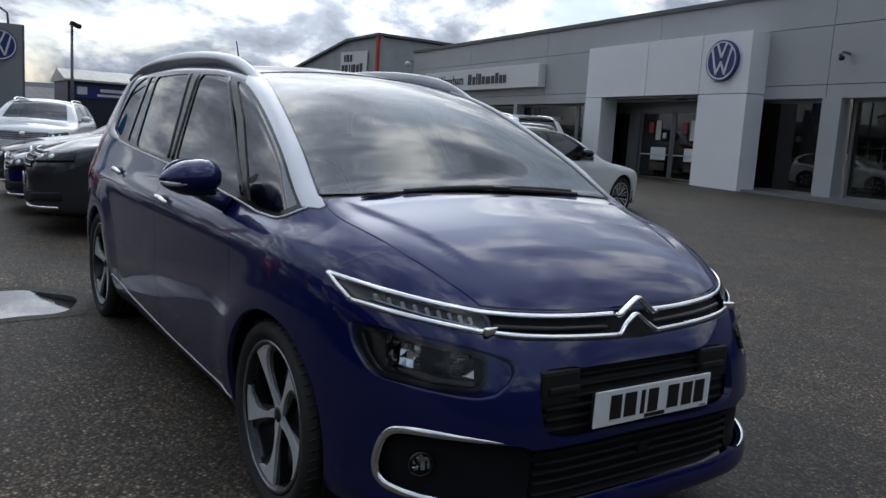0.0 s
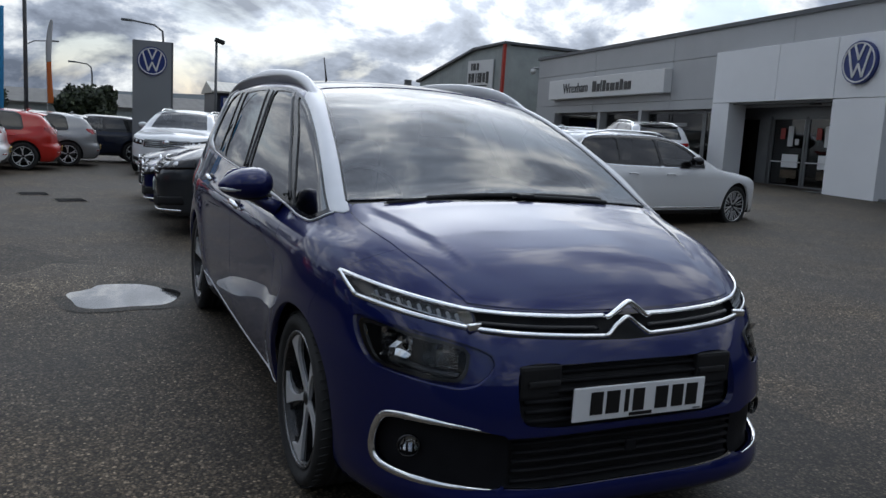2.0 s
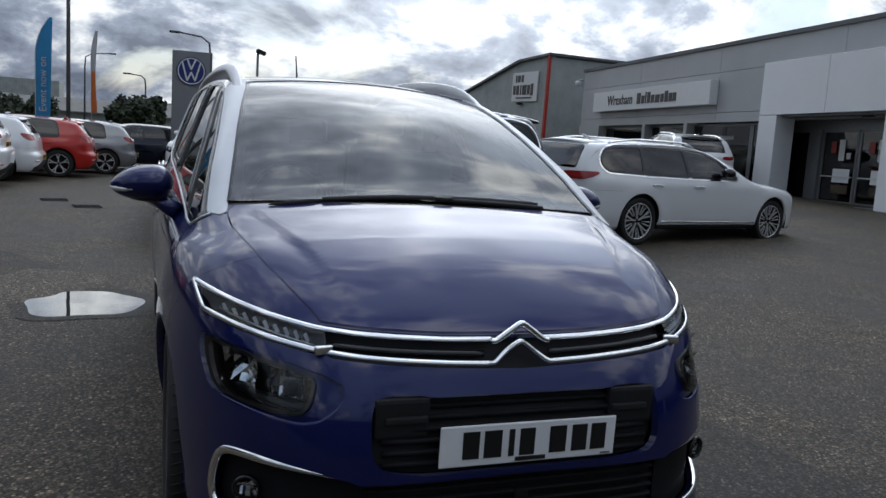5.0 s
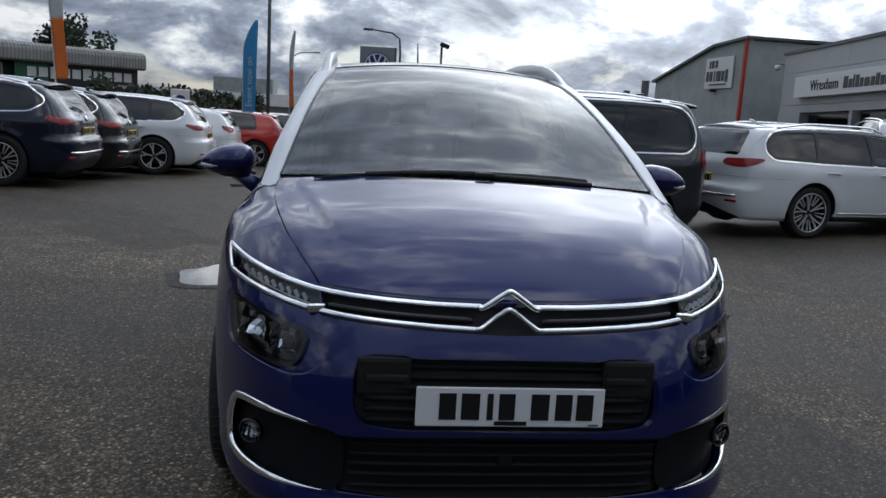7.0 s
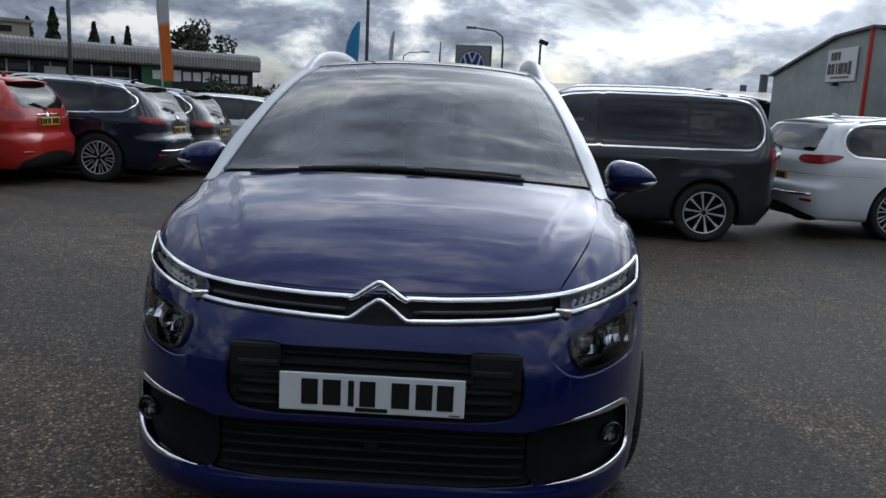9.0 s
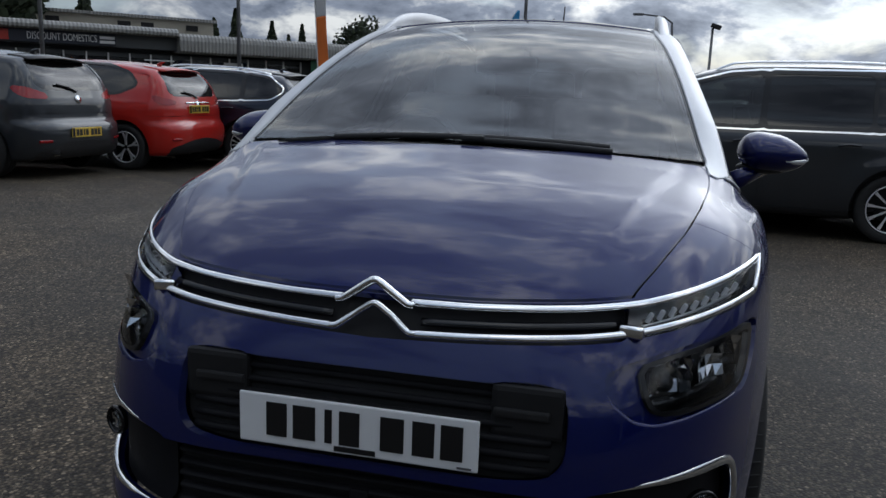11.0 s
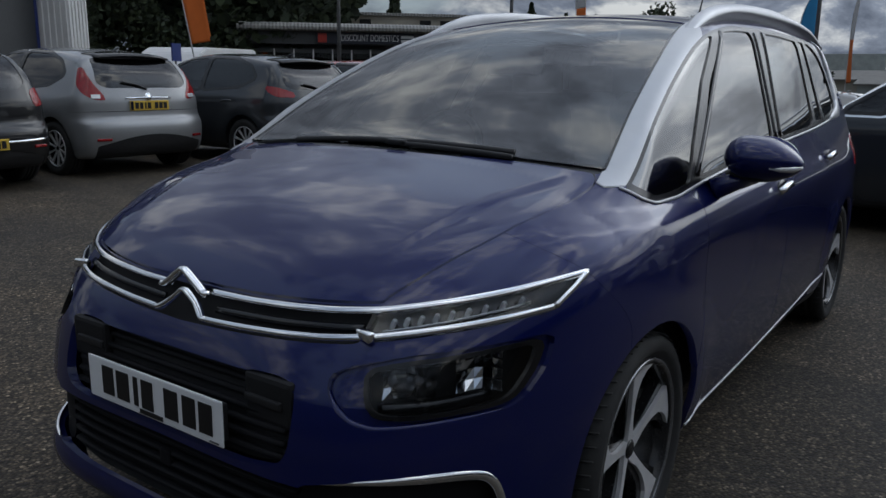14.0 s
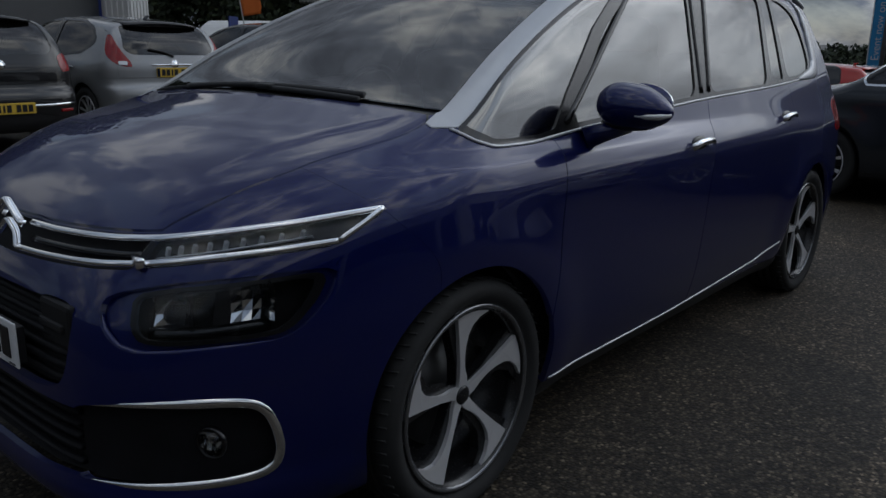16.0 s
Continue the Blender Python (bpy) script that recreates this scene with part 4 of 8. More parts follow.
            for a in range(nu):
                for b in range(nv):
                    u0, u1 = -1 + 2 * a / nu, -1 + 2 * (a + 1) / nu
                    v0, v1 = -1 + 2 * b / nv, -1 + 2 * (b + 1) / nv
                    e = [rnd.uniform(-0.003, 0.003) for _ in range(4)]
                    q = [bm.verts.new(at(x, y, k)) for (x, y), k in zip(((u0, v0), (u1, v0), (u1, v1), (u0, v1)), e)]
                    bm.faces.new(q)
            bmesh.ops.recalc_face_normals(bm, faces=bm.faces)
            part("reflector", bm, mat, lp)
        facet_bowl(0.742, 0.704, 0.100, 0.092, 5, 4, 0.036, MIRROR, 0.006, 5)
        facet_bowl(0.630, 0.694, 0.090, 0.075, 4, 3, 0.030, MIRROR, 0.004, 8)
        p = on_front(sh, [(s * 0.685, 0.695)]); n = Vector(sh.grad(p)[0])
        part("lamp_divider", box_bm((0.006, 0.05, 0.09), Vector(p[0]) - n * 0.045, 0.002, 1, rot=Matrix.Rotation(radians(14 * s), 4, "Y")), SMOKED, lp)
        for cx, rr in ((0.612, 0.022), (0.655, 0.020)):
            p = on_front(sh, [(s * cx, 0.678 + 0.09 * (cx - 0.62))])
            bulb = lathe_bm([(0.003, -0.008), (rr * 0.7, -0.004), (rr, 0.006), (rr, 0.02)], "Y", 24)
            bmesh.ops.rotate(bulb, cent=(0, 0, 0), matrix=Matrix.Rotation(radians(18 * s), 3, "Z"), verts=bulb.verts)
            bmesh.ops.translate(bulb, vec=Vector(p[0]) + Vector((0, 0.045, 0)), verts=bulb.verts)
            part("bulb_shield", bulb, SMOKED, lp, "", True)
        P = on_front(sh, dense([(s * 0.585, 0.722), (s * 0.65, 0.735), (s * 0.735, 0.747)], 6)); Nn = sh.grad(P)
        part("lamp_blade", strip_bm(P - Nn * 0.036, Nn, 0.010, 0.006), SATINLAMP, lp, "", True)
        P = on_front(sh, dense([(s * 0.60, 0.648), (s * 0.70, 0.648), (s * 0.775, 0.655)], 6)); Nn = sh.grad(P)
        part("lamp_shelf", strip_bm(P - Nn * 0.045, Nn, 0.030, 0.010), SMOKED, lp, "", True)
    # ---- fog pockets with chrome surrounds
    fog_pts = [(0.452, 0.476), (0.525, 0.491), (0.58, 0.500), (0.67, 0.504), (0.735, 0.501), (0.768, 0.491), (0.783, 0.466), (0.792, 0.425), (0.796, 0.378), (0.792, 0.340), (0.778, 0.320), (0.74, 0.313), (0.66, 0.313), (0.57, 0.314), (0.452, 0.310)]
    for s in (1, -1):
        g = front_region([(s * x, z) for x, z in fog_pts], 0.75, 2)
        ins, rest = split(rest, g)
        pk = sheet("fog_lamp_pocket", sh, ins, GRILLE, car, "black fog lamp recess", -0.035)
        tops = dense([(s * x, z) for x, z in [(0.505, 0.488)] + fog_pts[2:-1] + [(0.505, 0.313)]], 6)
        for _ in range(4):
            tops[1:-1] = (tops[:-2] + 2 * tops[1:-1] + tops[2:]) / 4
        P = on_front(sh, tops); Nn = sh.grad(P)
        part("chrome_surround", strip_bm(P - Nn * 0.006, Nn, 0.024, 0.010, taper=0.22, flat=True), CHROME, pk, "chrome bow round the fog lamp", True)
        p = on_front(sh, [(s * 0.715, 0.408)])[0]
        turn = Matrix.Rotation(radians(22 * s), 3, "Z")
        fl = lathe_bm([(0.036, 0.0), (0.038, -0.012), (0.033, -0.018), (0.031, -0.010)], "Y", 28)
        bmesh.ops.rotate(fl, cent=(0, 0, 0), matrix=turn, verts=fl.verts)
        bmesh.ops.translate(fl, vec=Vector(p) + Vector((-s * 0.004, 0.024, 0)), verts=fl.verts)
        part("fog_lamp", fl, GLOSSBLACK, pk, "round fog lamp", True)
        for k, (w, h, dz) in enumerate(((0.010, 0.034, 0.0), (0.014, 0.044, 0.002), (0.010, 0.030, -0.002))):
            q = box_bm((w, 0.004, h), (0, 0, 0), 0.0015, 1, rot=turn.to_4x4() @ Matrix.Rotation(radians(-24 + 5 * k), 4, "X") @ Matrix.Rotation(radians(10 * (k - 1)), 4, "Z"))
            bmesh.ops.translate(q, vec=Vector(p) + turn @ Vector(((k - 1) * 0.018, 0.018, dz)), verts=q.verts)
            part("reflector", q, MIRROR, pk)
        gl = cyl_bm(0.031, 0.031, 0.003, (0, 0, 0), "Y", 28)
        bmesh.ops.rotate(gl, cent=(0, 0, 0), matrix=turn, verts=gl.verts)
        bmesh.ops.translate(gl, vec=Vector(p) + Vector((-s * 0.004, 0.011, 0)), verts=gl.verts)
        part("fog_lens", gl, LENS, pk, "", True)
    # ---- grilles
    up_g = front_region([(-0.43, 0.64), (-0.415, 0.68), (-0.37, 0.690), (-0.29, 0.688), (-0.275, 0.682), (0.275, 0.682), (0.29, 0.688), (0.37, 0.690), (0.415, 0.68), (0.43, 0.64), (0.43, 0.54), (0.40, 0.502), (0.3, 0.490), (-0.3, 0.490), (-0.40, 0.502), (-0.43, 0.54)], 0.4, 2)
    ins, rest = split(rest, up_g)
    gr = sheet("upper_grille", sh, ins, DEEP, car, "black upper air intake", -0.04)
    for k in range(6):
        z = 0.664 - 0.030 * k
        P = on_front(sh, dense([(-0.40, z), (0, z), (0.40, z)], 10)); Nn = sh.grad(P)
        part("grille_bar", strip_bm(P - Nn * 0.030, Nn, 0.016, 0.008), GRILLE, gr, "", True)
    for s in (1, -1):
        p = on_front(sh, [(s * 0.345, 0.628)])[0]
        part("grille_cover", box_bm((0.15, 0.03, 0.11), Vector(p) + Vector((0, 0.028, 0.0)), 0.012, 2), DEEP, gr)
        part("grille_tab", box_bm((0.115, 0.014, 0.020), Vector(p) + Vector((-s * 0.01, 0.012, -0.002)), 0.005, 2), PLASTIC, gr)
    lo_g = front_region([(-0.472, 0.472), (0, 0.476), (0.472, 0.472), (0.472, 0.40), (0.472, 0.312), (0.3, 0.304), (-0.3, 0.304), (-0.472, 0.312), (-0.472, 0.40)], 0.4, 0)
    ins, rest = split(rest, lo_g)
    gr = sheet("lower_grille", sh, ins, DEEP, car, "black lower air intake", -0.05)
    for k in range(5):
        z = 0.445 - 0.03 * k
        P = on_front(sh, dense([(-0.44, z), (0, z), (0.44, z)], 10)); Nn = sh.grad(P)
        part("grille_bar", strip_bm(P - Nn * 0.040, Nn, 0.014, 0.014), GRILLE, gr, "", True)
    part("tow_cover", box_bm((0.045, 0.01, 0.045), (0.0, 0.014, 0.40), 0.008, 2), GRILLE, gr)
    # ---- painted panels
    wing_line = curve([(0.1, 0.66), (0.6, 0.72), (0.72, 0.735), (0.79, 0.695), (0.84, 0.64), (0.885, 0.60), (0.95, 0.52), (1.1, 0.42)])
    panel("front_bumper", lambda V: np.maximum(V[:, 1] - wing_line(V[:, 2]), V[:, 2] - up(ax(V)) - 0.3), BLUE, "", 0, 0.025)
    doorF = curve([(0.1, 1.24), (0.30, 1.243), (0.49, 1.215), (0.67, 1.245), (0.864, 1.283), (1.0, 1.318), (1.2, 1.36)])
    doorM = curve([(0.1, 2.29), (0.24, 2.292), (0.52, 2.30), (0.763, 2.34), (0.955, 2.395), (1.04, 2.425), (1.2, 2.46)])
    doorR = curve([(0.1, 3.30), (0.40, 3.33), (0.65, 3.40), (0.8, 3.44), (1.0, 3.43), (1.2, 3.42)])
    sidez = lambda V: V[:, 2] - 1.16
    for s in (1, -1):
        sd = lambda V: 0.3 - s * V[:, 0]
        panel("sill", lambda V: np.maximum.reduce([V[:, 2] - 0.258, 1.2 - V[:, 1], V[:, 1] - 3.4, sd(V)]), PLASTIC, "black sill", -0.004, 0.02)
        panel("front_wing", lambda V: np.maximum.reduce([V[:, 1] - doorF(V[:, 2]), sd(V), sidez(V), -V[:, 1]]), BLUE, "", 0, 0.025)
        panel("front_door", lambda V: np.maximum.reduce([V[:, 1] - doorM(V[:, 2]), doorF(V[:, 2]) - V[:, 1], sd(V), sidez(V)]), BLUE)
        panel("rear_door", lambda V: np.maximum.reduce([V[:, 1] - doorR(V[:, 2]), doorM(V[:, 2]) - V[:, 1], sd(V), sidez(V)]), BLUE)
        panel("tail_lamp", side_region([(4.12, 0.84), (4.13, 0.98), (4.2, 1.02), (4.7, 1.02), (4.7, 0.84)], s, 0.3, 1), TAIL, "red tail lamp", 0.003)
    tg = lambda V: np.maximum.reduce([4.05 - V[:, 1], ax(V) - 0.66, 0.62 - V[:, 2]])
    rg = lambda V: np.maximum.reduce([4.0 - V[:, 1], ax(V) - 0.56, 1.02 - V[:, 2], V[:, 2] - 1.44])
    panel("rear_window", rg, SIDEDARK, "dark rear window", -0.004)
    panel("tailgate", tg, BLUE)
    panel("rear_bumper", lambda V: np.maximum(V[:, 2] - 0.62, 3.9 - V[:, 1]), BLUE)
    for s in (1, -1):
        panel("rear_wing", lambda V: np.maximum.reduce([0.02 - s * V[:, 0], 2.6 - V[:, 1], 0.25 - V[:, 2]]), BLUE)
    for piece in islands(rest):
        if len(piece[1]) > 3:
            low_edge = piece[0][:, 2].mean() > 1.0 and piece[0][:, 1].mean() < 1.1
            sheet("scuttle_edge" if low_edge else "body_panel", sh, piece, TRIM if low_edge else BLUE, car, "", -0.006 if low_edge else 0, 0.02)
    # dark lining behind the gaps, open at the glass
    V1, Q1 = sh.grid(0.045)
    lin = (V1, [tuple(q) for q in Q1.tolist()])
    for y in AX:
        _, lin = split(lin, wheel_hole(y, 0.37, 0.33))
    _, lin = split(lin, top_region([(-0.2, 0.90), (0.67, 0.96), (0.60, 1.5), (0.56, 2.0), (0.50, 3.3), (-0.2, 3.3)], 1.1, 0, mirror=True))
    _, lin = split(lin, side_region(dlo_pts, 0, 0.3, 1, -0.03))
    sheet("lining", sh, lin, PLASTIC, car, "", -0.09)
    # ---- roof rails
    rail_low = curve([(1.75, 1.445), (1.86, 1.480), (2.0, 1.520), (2.15, 1.552), (2.3, 1.577), (2.44, 1.592), (2.8, 1.601), (3.4, 1.598), (3.78, 1.572), (4.0, 1.528), (4.14, 1.485)])
    rail_top = curve([(1.75, 1.450), (1.86, 1.496), (1.93, 1.526), (2.04, 1.570), (2.2, 1.607), (2.36, 1.626), (2.7, 1.648), (3.05, 1.655), (3.5, 1.638), (3.85, 1.602), (4.0, 1.570), (4.14, 1.53)])
    for s in (1, -1):
        rail = bmesh.new()
        rows = []
        for k in range(49):
            y = 1.80 + (4.12 - 1.80) * k / 48
            lo, hi = float(rail_low(y)), float(rail_top(y))
            xo = float(np.interp(y, (1.80, 2.05, 2.5, 3.4, 4.12), (0.612, 0.606, 0.600, 0.606, 0.635)))
            th = 0.036 * min(1, 0.3 + (y - 1.80) * 2.5, 0.3 + (4.12 - y) * 4)
            m = (lo + hi) / 2
            sec = ((xo, lo), (xo + 0.002, lo + (hi - lo) * 0.35), (xo - 0.010, lo + (hi - lo) * 0.75), (xo - 0.024, hi - 0.003), (xo - 0.034, hi), (xo - 0.044, hi - 0.006), (xo - th, m - 0.02), (xo - th, lo - 0.03), (xo - 0.022, lo - 0.034), (xo - 0.018, lo - 0.004))
            rows.append([rail.verts.new((s * a, y, b)) for a, b in sec])
        for r0, r1 in zip(rows, rows[1:]):
            for k in range(10):
                rail.faces.new((r0[k], r0[(k + 1) % 10], r1[(k + 1) % 10], r1[k]))
        rail.faces.new(rows[0]); rail.faces.new(rows[-1][::-1])
        bmesh.ops.recalc_face_normals(rail, faces=rail.faces)
        part("roof_rail", rail, RAIL, car, "satin silver roof rail sweeping up from the pillar", True)
        pts = dense([(3.86, 1.535), (3.94, 1.46), (3.965, 1.38), (3.965, 1.29), (3.945, 1.19), (3.86, 1.150), (3.6, 1.126)], 6)
        P = on_side(sh, pts, s); Nn = sh.grad(P)
        part("rear_window_trim", strip_bm(P + Nn * 0.001, Nn, 0.085, 0.010, taper=0.3, flat=True), RAIL, car, "satin silver trim round the rear window", True)
        # chrome sill line and belt line
        P = on_side(sh, dense([(1.262, 0.268), (1.6, 0.258), (2.2, 0.262), (3.05, 0.30), (3.30, 0.35)], 8), s); Nn = sh.grad(P)
        part("sill_trim", strip_bm(P, Nn, 0.007, 0.004), RAIL, car, "", True)
        P = on_side(sh, dense([(0.91, 1.043), (0.965, 1.011), (1.04, 0.990), (1.22, 0.990), (1.44, 1.010), (1.9, 1.041), (2.4, 1.071), (3.2, 1.101), (3.6, 1.122)], 6), s); Nn = sh.grad(P)
        part("belt_line", strip_bm(P + Nn * 0.002, Nn, 0.010, 0.004), RAIL, car, "", True)
        # door-frame mouldings on the pillars
        for a, b, w in (((2.535, 1.515), (2.385, 1.095), 0.022), ((2.665, 1.522), (2.455, 1.098), 0.020), ((2.085, 1.500), (1.405, 1.035), 0.020)):
            P = on_side(sh, dense([a, ((a[0] + b[0]) / 2 - 0.004, (a[1] + b[1]) / 2), b], 8), s); Nn = sh.grad(P)
            part("pillar_moulding", strip_bm(P + Nn * 0.002, Nn, w, 0.006), GLOSSBLACK, car, "", True)
        # handles
        for y, z in ((2.235, 0.908), (3.285, 0.952)):
            P = on_side(sh, [(y, z)], s); n = sh.grad(P)[0]
            cup = bmesh.new()
            bmesh.ops.create_uvsphere(cup, u_segments=20, v_segments=10, radius=1)
            bmesh.ops.scale(cup, vec=(0.012, 0.075, 0.036), verts=cup.verts)
            bmesh.ops.translate(cup, vec=Vector(P[0]) - Vector((s * 0.006, 0, 0)), verts=cup.verts)
            h = part("handle_cup", cup, GLOSSBLACK, car, "", True)
            pts = dense([(y - 0.095, z - 0.004), (y - 0.05, z + 0.006), (y + 0.04, z + 0.008), (y + 0.10, z + 0.003)], 4)
            Q = on_side(sh, pts, s); Nq = sh.grad(Q)
            Q = Q + Nq * np.array([[0.004 + 0.026 * math.sin(math.pi * (i + 0.5) / len(Q)) ** 0.5] for i in range(len(Q))])
            part("door_handle", strip_bm(Q, Nq, 0.026, 0.010), CHROME, car, "chrome door handle", True)
        # mirrors
        mir = bmesh.new()
        bmesh.ops.create_uvsphere(mir, u_segments=36, v_segments=24, radius=1)
        for v in mir.verts:
            x, y, z = v.co
            out = (x * s + 1) / 2                       # 0 at the door, 1 at the tip
            k = 1.0 if y < 0 else 0.5
            top = 0.084 * (1 - 0.52 * out ** 1.7)
            bot = 0.072 * (1 - 0.30 * out ** 1.5)
            v.co = (math.copysign(abs(x) ** 0.8, x) * 0.118, math.copysign(abs(y) ** 0.85, y) * 0.112 * k * (1 - 0.5 * out ** 1.6), (z * top if z > 0 else z * bot) - 0.016 * out)
        bmesh.ops.translate(mir, vec=(s * 0.982, 1.53, 1.092), verts=mir.verts)
        mo = part("door_mirror", mir, BLUE, car, "blue door mirror", True)
        low = bmesh.new()
        bmesh.ops.create_uvsphere(low, u_segments=28, v_segments=14, radius=1)
        bmesh.ops.scale(low, vec=(0.09, 0.07, 0.022), verts=low.verts)
        bmesh.ops.translate(low, vec=(s * 0.955, 1.54, 1.034), verts=low.verts)
        part("mirror_base", low, PLASTIC, mo, "", True)
        part("mirror_arm", tube_bm([(s * 0.945, 1.54, 1.04), (s * 0.90, 1.50, 1.008), (s * 0.85, 1.46, 0.985)], 0.03, 12, radii=[0.04, 0.03, 0.036]), BLUE, mo, "", True)
        ind = tube_bm([(s * 1.015, 1.452, 1.066), (s * 1.045, 1.470, 1.064), (s * 1.075, 1.492, 1.064), (s * 1.096, 1.52, 1.068)], 0.012, 10, radii=[0.005, 0.010, 0.011, 0.006])
        part("indicator", ind, LAMPGREY, mo, "clear indicator strip", True)
        mg = cyl_bm(1, 1, 0.006, (0, 0, 0), "Y", 28)
        bmesh.ops.scale(mg, vec=(0.10, 1, 0.062), verts=mg.verts)
        bmesh.ops.translate(mg, vec=(s * 0.972, 1.585, 1.092), verts=mg.verts)
        part("mirror_glass", mg, CHROME, mo)
        for y in AX:
            wheel(car, s * 0.788, y, 0.33, 0.332, 0.262, 0.215, s, "turbine")
            liner = bmesh.new()
            N = 24
            rows = []
            for xx in (0.80, 0.45):
                rows.append([liner.verts.new((s * xx, y + 0.385 * math.cos(a), 0.335 + 0.385 * math.sin(a))) for a in (math.pi * (-0.02 + 1.04 * k / N) for k in range(N + 1))])
            for k in range(N):
                liner.faces.new((rows[0][k], rows[0][k + 1], rows[1][k + 1], rows[1][k]))
            liner.faces.new(rows[1])
            part("arch_liner", liner, DEEP, car)
    # ---- number plate
    pl = part("number_plate", box_bm((0.52, 0.006, 0.111), (0, -0.014, 0.567), 0.004, 2), PLATEWHITE, car, "white number plate")
    part("plate_holder", box_bm((0.50, 0.02, 0.09), (0, 0.0, 0.565), 0.004, 2), PLASTIC, pl)
    for k, x in enumerate((-0.174, -0.112, -0.058, -0.012, 0.080, 0.146, 0.205)):
        w = (0.046, 0.050, 0.016, 0.044, 0.050, 0.046, 0.046)[k]
        part("plate_bar", box_bm((w, 0.002, 0.074), (x, -0.0185, 0.569)), INK, pl)
    part("plate_bar", box_bm((0.09, 0.002, 0.011), (0.0, -0.0185, 0.5225)), INK, pl)
    part("plate_bar", box_bm((0.03, 0.002, 0.004), (0.232, -0.0185, 0.519)), SEATGREY, pl)
    # ---- wipers and aerial
    P = on_top(sh, dense([(-0.40, 0.884), (-0.22, 0.893), (0.03, 0.900), (0.25, 0.908), (0.44, 0.920)], 8)); Nn = sh.grad(P)
    wp = part("wiper", strip_bm(P + Nn * 0.007, Nn, 0.022, 0.010), PLASTIC, car, "black wiper parked along the scuttle", True)
    part("blade", strip_bm(P + Nn * 0.001, Nn, 0.008, 0.008), RUBBER, wp, "", True)
    P = on_top(sh, dense([(-0.585, 0.868), (-0.48, 0.874), (-0.38, 0.885)], 6)); Nn = sh.grad(P)
    part("blade", strip_bm(P + Nn * 0.004, Nn, 0.012, 0.009, taper=0.4), RUBBER, wp, "", True)
    p = on_top(sh, [(0.04, 0.882)])[0]
    part("pivot_cap", box_bm((0.07, 0.04, 0.018), Vector(p) + Vector((0, 0, 0.010)), 0.007, 2), PLASTIC, wp)
    P = on_top(sh, dense([(0.06, 0.878), (0.25, 0.880), (0.45, 0.888)], 6)); Nn = sh.grad(P)
    part("wiper_arm", strip_bm(P + Nn * 0.006, Nn, 0.018, 0.010), PLASTIC, wp, "", True)
    p = on_top(sh, [(0, 3.75)])[0]
    part("aerial", tube_bm([p, (0, 3.80, p[2] + 0.10), (0, 3.86, p[2] + 0.22)], 0.006, 8, radii=[0.012, 0.006, 0.004]), PLASTIC, car, "", True)
    # ---- cabin
    dash = bmesh.new()
    sec = [(0.98, 1.03), (1.2, 1.045), (1.45, 1.03), (1.58, 0.98), (1.62, 0.85), (1.55, 0.5)]
    rows = [[dash.verts.new((x, y - 0.12 * (abs(x) / 0.7) ** 2 * -1 * 0.5, z - 0.04 * (abs(x) / 0.7) ** 2)) for y, z in sec] for x in (-0.70, -0.4, 0, 0.4, 0.70)]
    for a, b in zip(rows, rows[1:]):
        for k in range(len(sec) - 1):
            dash.faces.new((a[k], b[k], b[k + 1], a[k + 1]))
    part("dashboard", dash, INTERIOR, car, "dark dashboard", True)
    part("cabin_floor", box_bm((1.5, 3.0, 0.04), (0, 2.6, 0.36)), INTERIOR, car)
    sw = bmesh.new()
    ring = [(-0.37 + 0.185 * math.cos(a), 1.70 + 0.07 * math.sin(a), 1.0 + 0.17 * math.sin(a)) for a in (2 * math.pi * k / 28 for k in range(29))]
    tube_bm(ring, 0.015, 8, sw)
    box_bm((0.34, 0.03, 0.05), (-0.37, 1.69, 1.0), 0.01, 1, bm=sw)
    part("steering_wheel", sw, GLOSSBLACK, car, "", True)
    for x, y in ((-0.37, 2.25), (0.37, 2.25), (-0.48, 3.1), (0, 3.1), (0.48, 3.1)):
        w = 0.50 if y < 3 else 0.44
        st = box_bm((w, 0.5, 0.16), (x, y - 0.1, 0.62), 0.05, 3)
        box_bm((w, 0.16, 0.62), (x, y + 0.16, 0.94), 0.06, 3, rot=Matrix.Rotation(radians(14), 4, "X"), bm=st)
        seat = part("seat", st, SEATGREY, car, "grey cloth seat", True)
        part("headrest", box_bm((0.26, 0.11, 0.18), (x, y + 0.27, 1.30), 0.05, 3), SEATGREY, seat, "", True)
    p = on_top(sh, [(0, 1.62)])[0]
    part("cabin_mirror", box_bm((0.24, 0.03, 0.07), (0, 1.66, p[2] - 0.10), 0.02, 3), GLOSSBLACK, car)
    part("sensor_housing", box_bm((0.16, 0.2, 0.04), (0, 1.66, p[2] - 0.045), 0.015, 2, rot=None), GLOSSBLACK, car)
    return car


build_main_car()

# ---- other cars ----
def yard(x, y=0.0):
    """Height of the gently dished yard, which falls away to the north."""
    def step(t):
        t = min(1, max(0, t))
        return t * t * (3 - 2 * t)
    left = 0.13 * step((-x - 1.6) / 5) * (1 - step((y - 7) / 6))
    right = 0.09 * step((x - 2.0) / 4) + 0.18 * step((x - 6.0) / 8)
    fall = 0.022 * min(25, max(0, y - 5)) * (1 - step((x - 4) / 6))
    return left + right - fall


def parked(hub, theta, kind, side=1):
    """Pose of a car whose rear wheel (left: 1, right: -1) stands at hub and whose rear points along theta degrees."""
    k = KINDS[kind]
    return pose(hub[0], hub[1], yard(*hub), 0, 0, theta - 90) @ pose(-side * (k["W"] / 2 - 0.06), -k["axles"][1], 0)


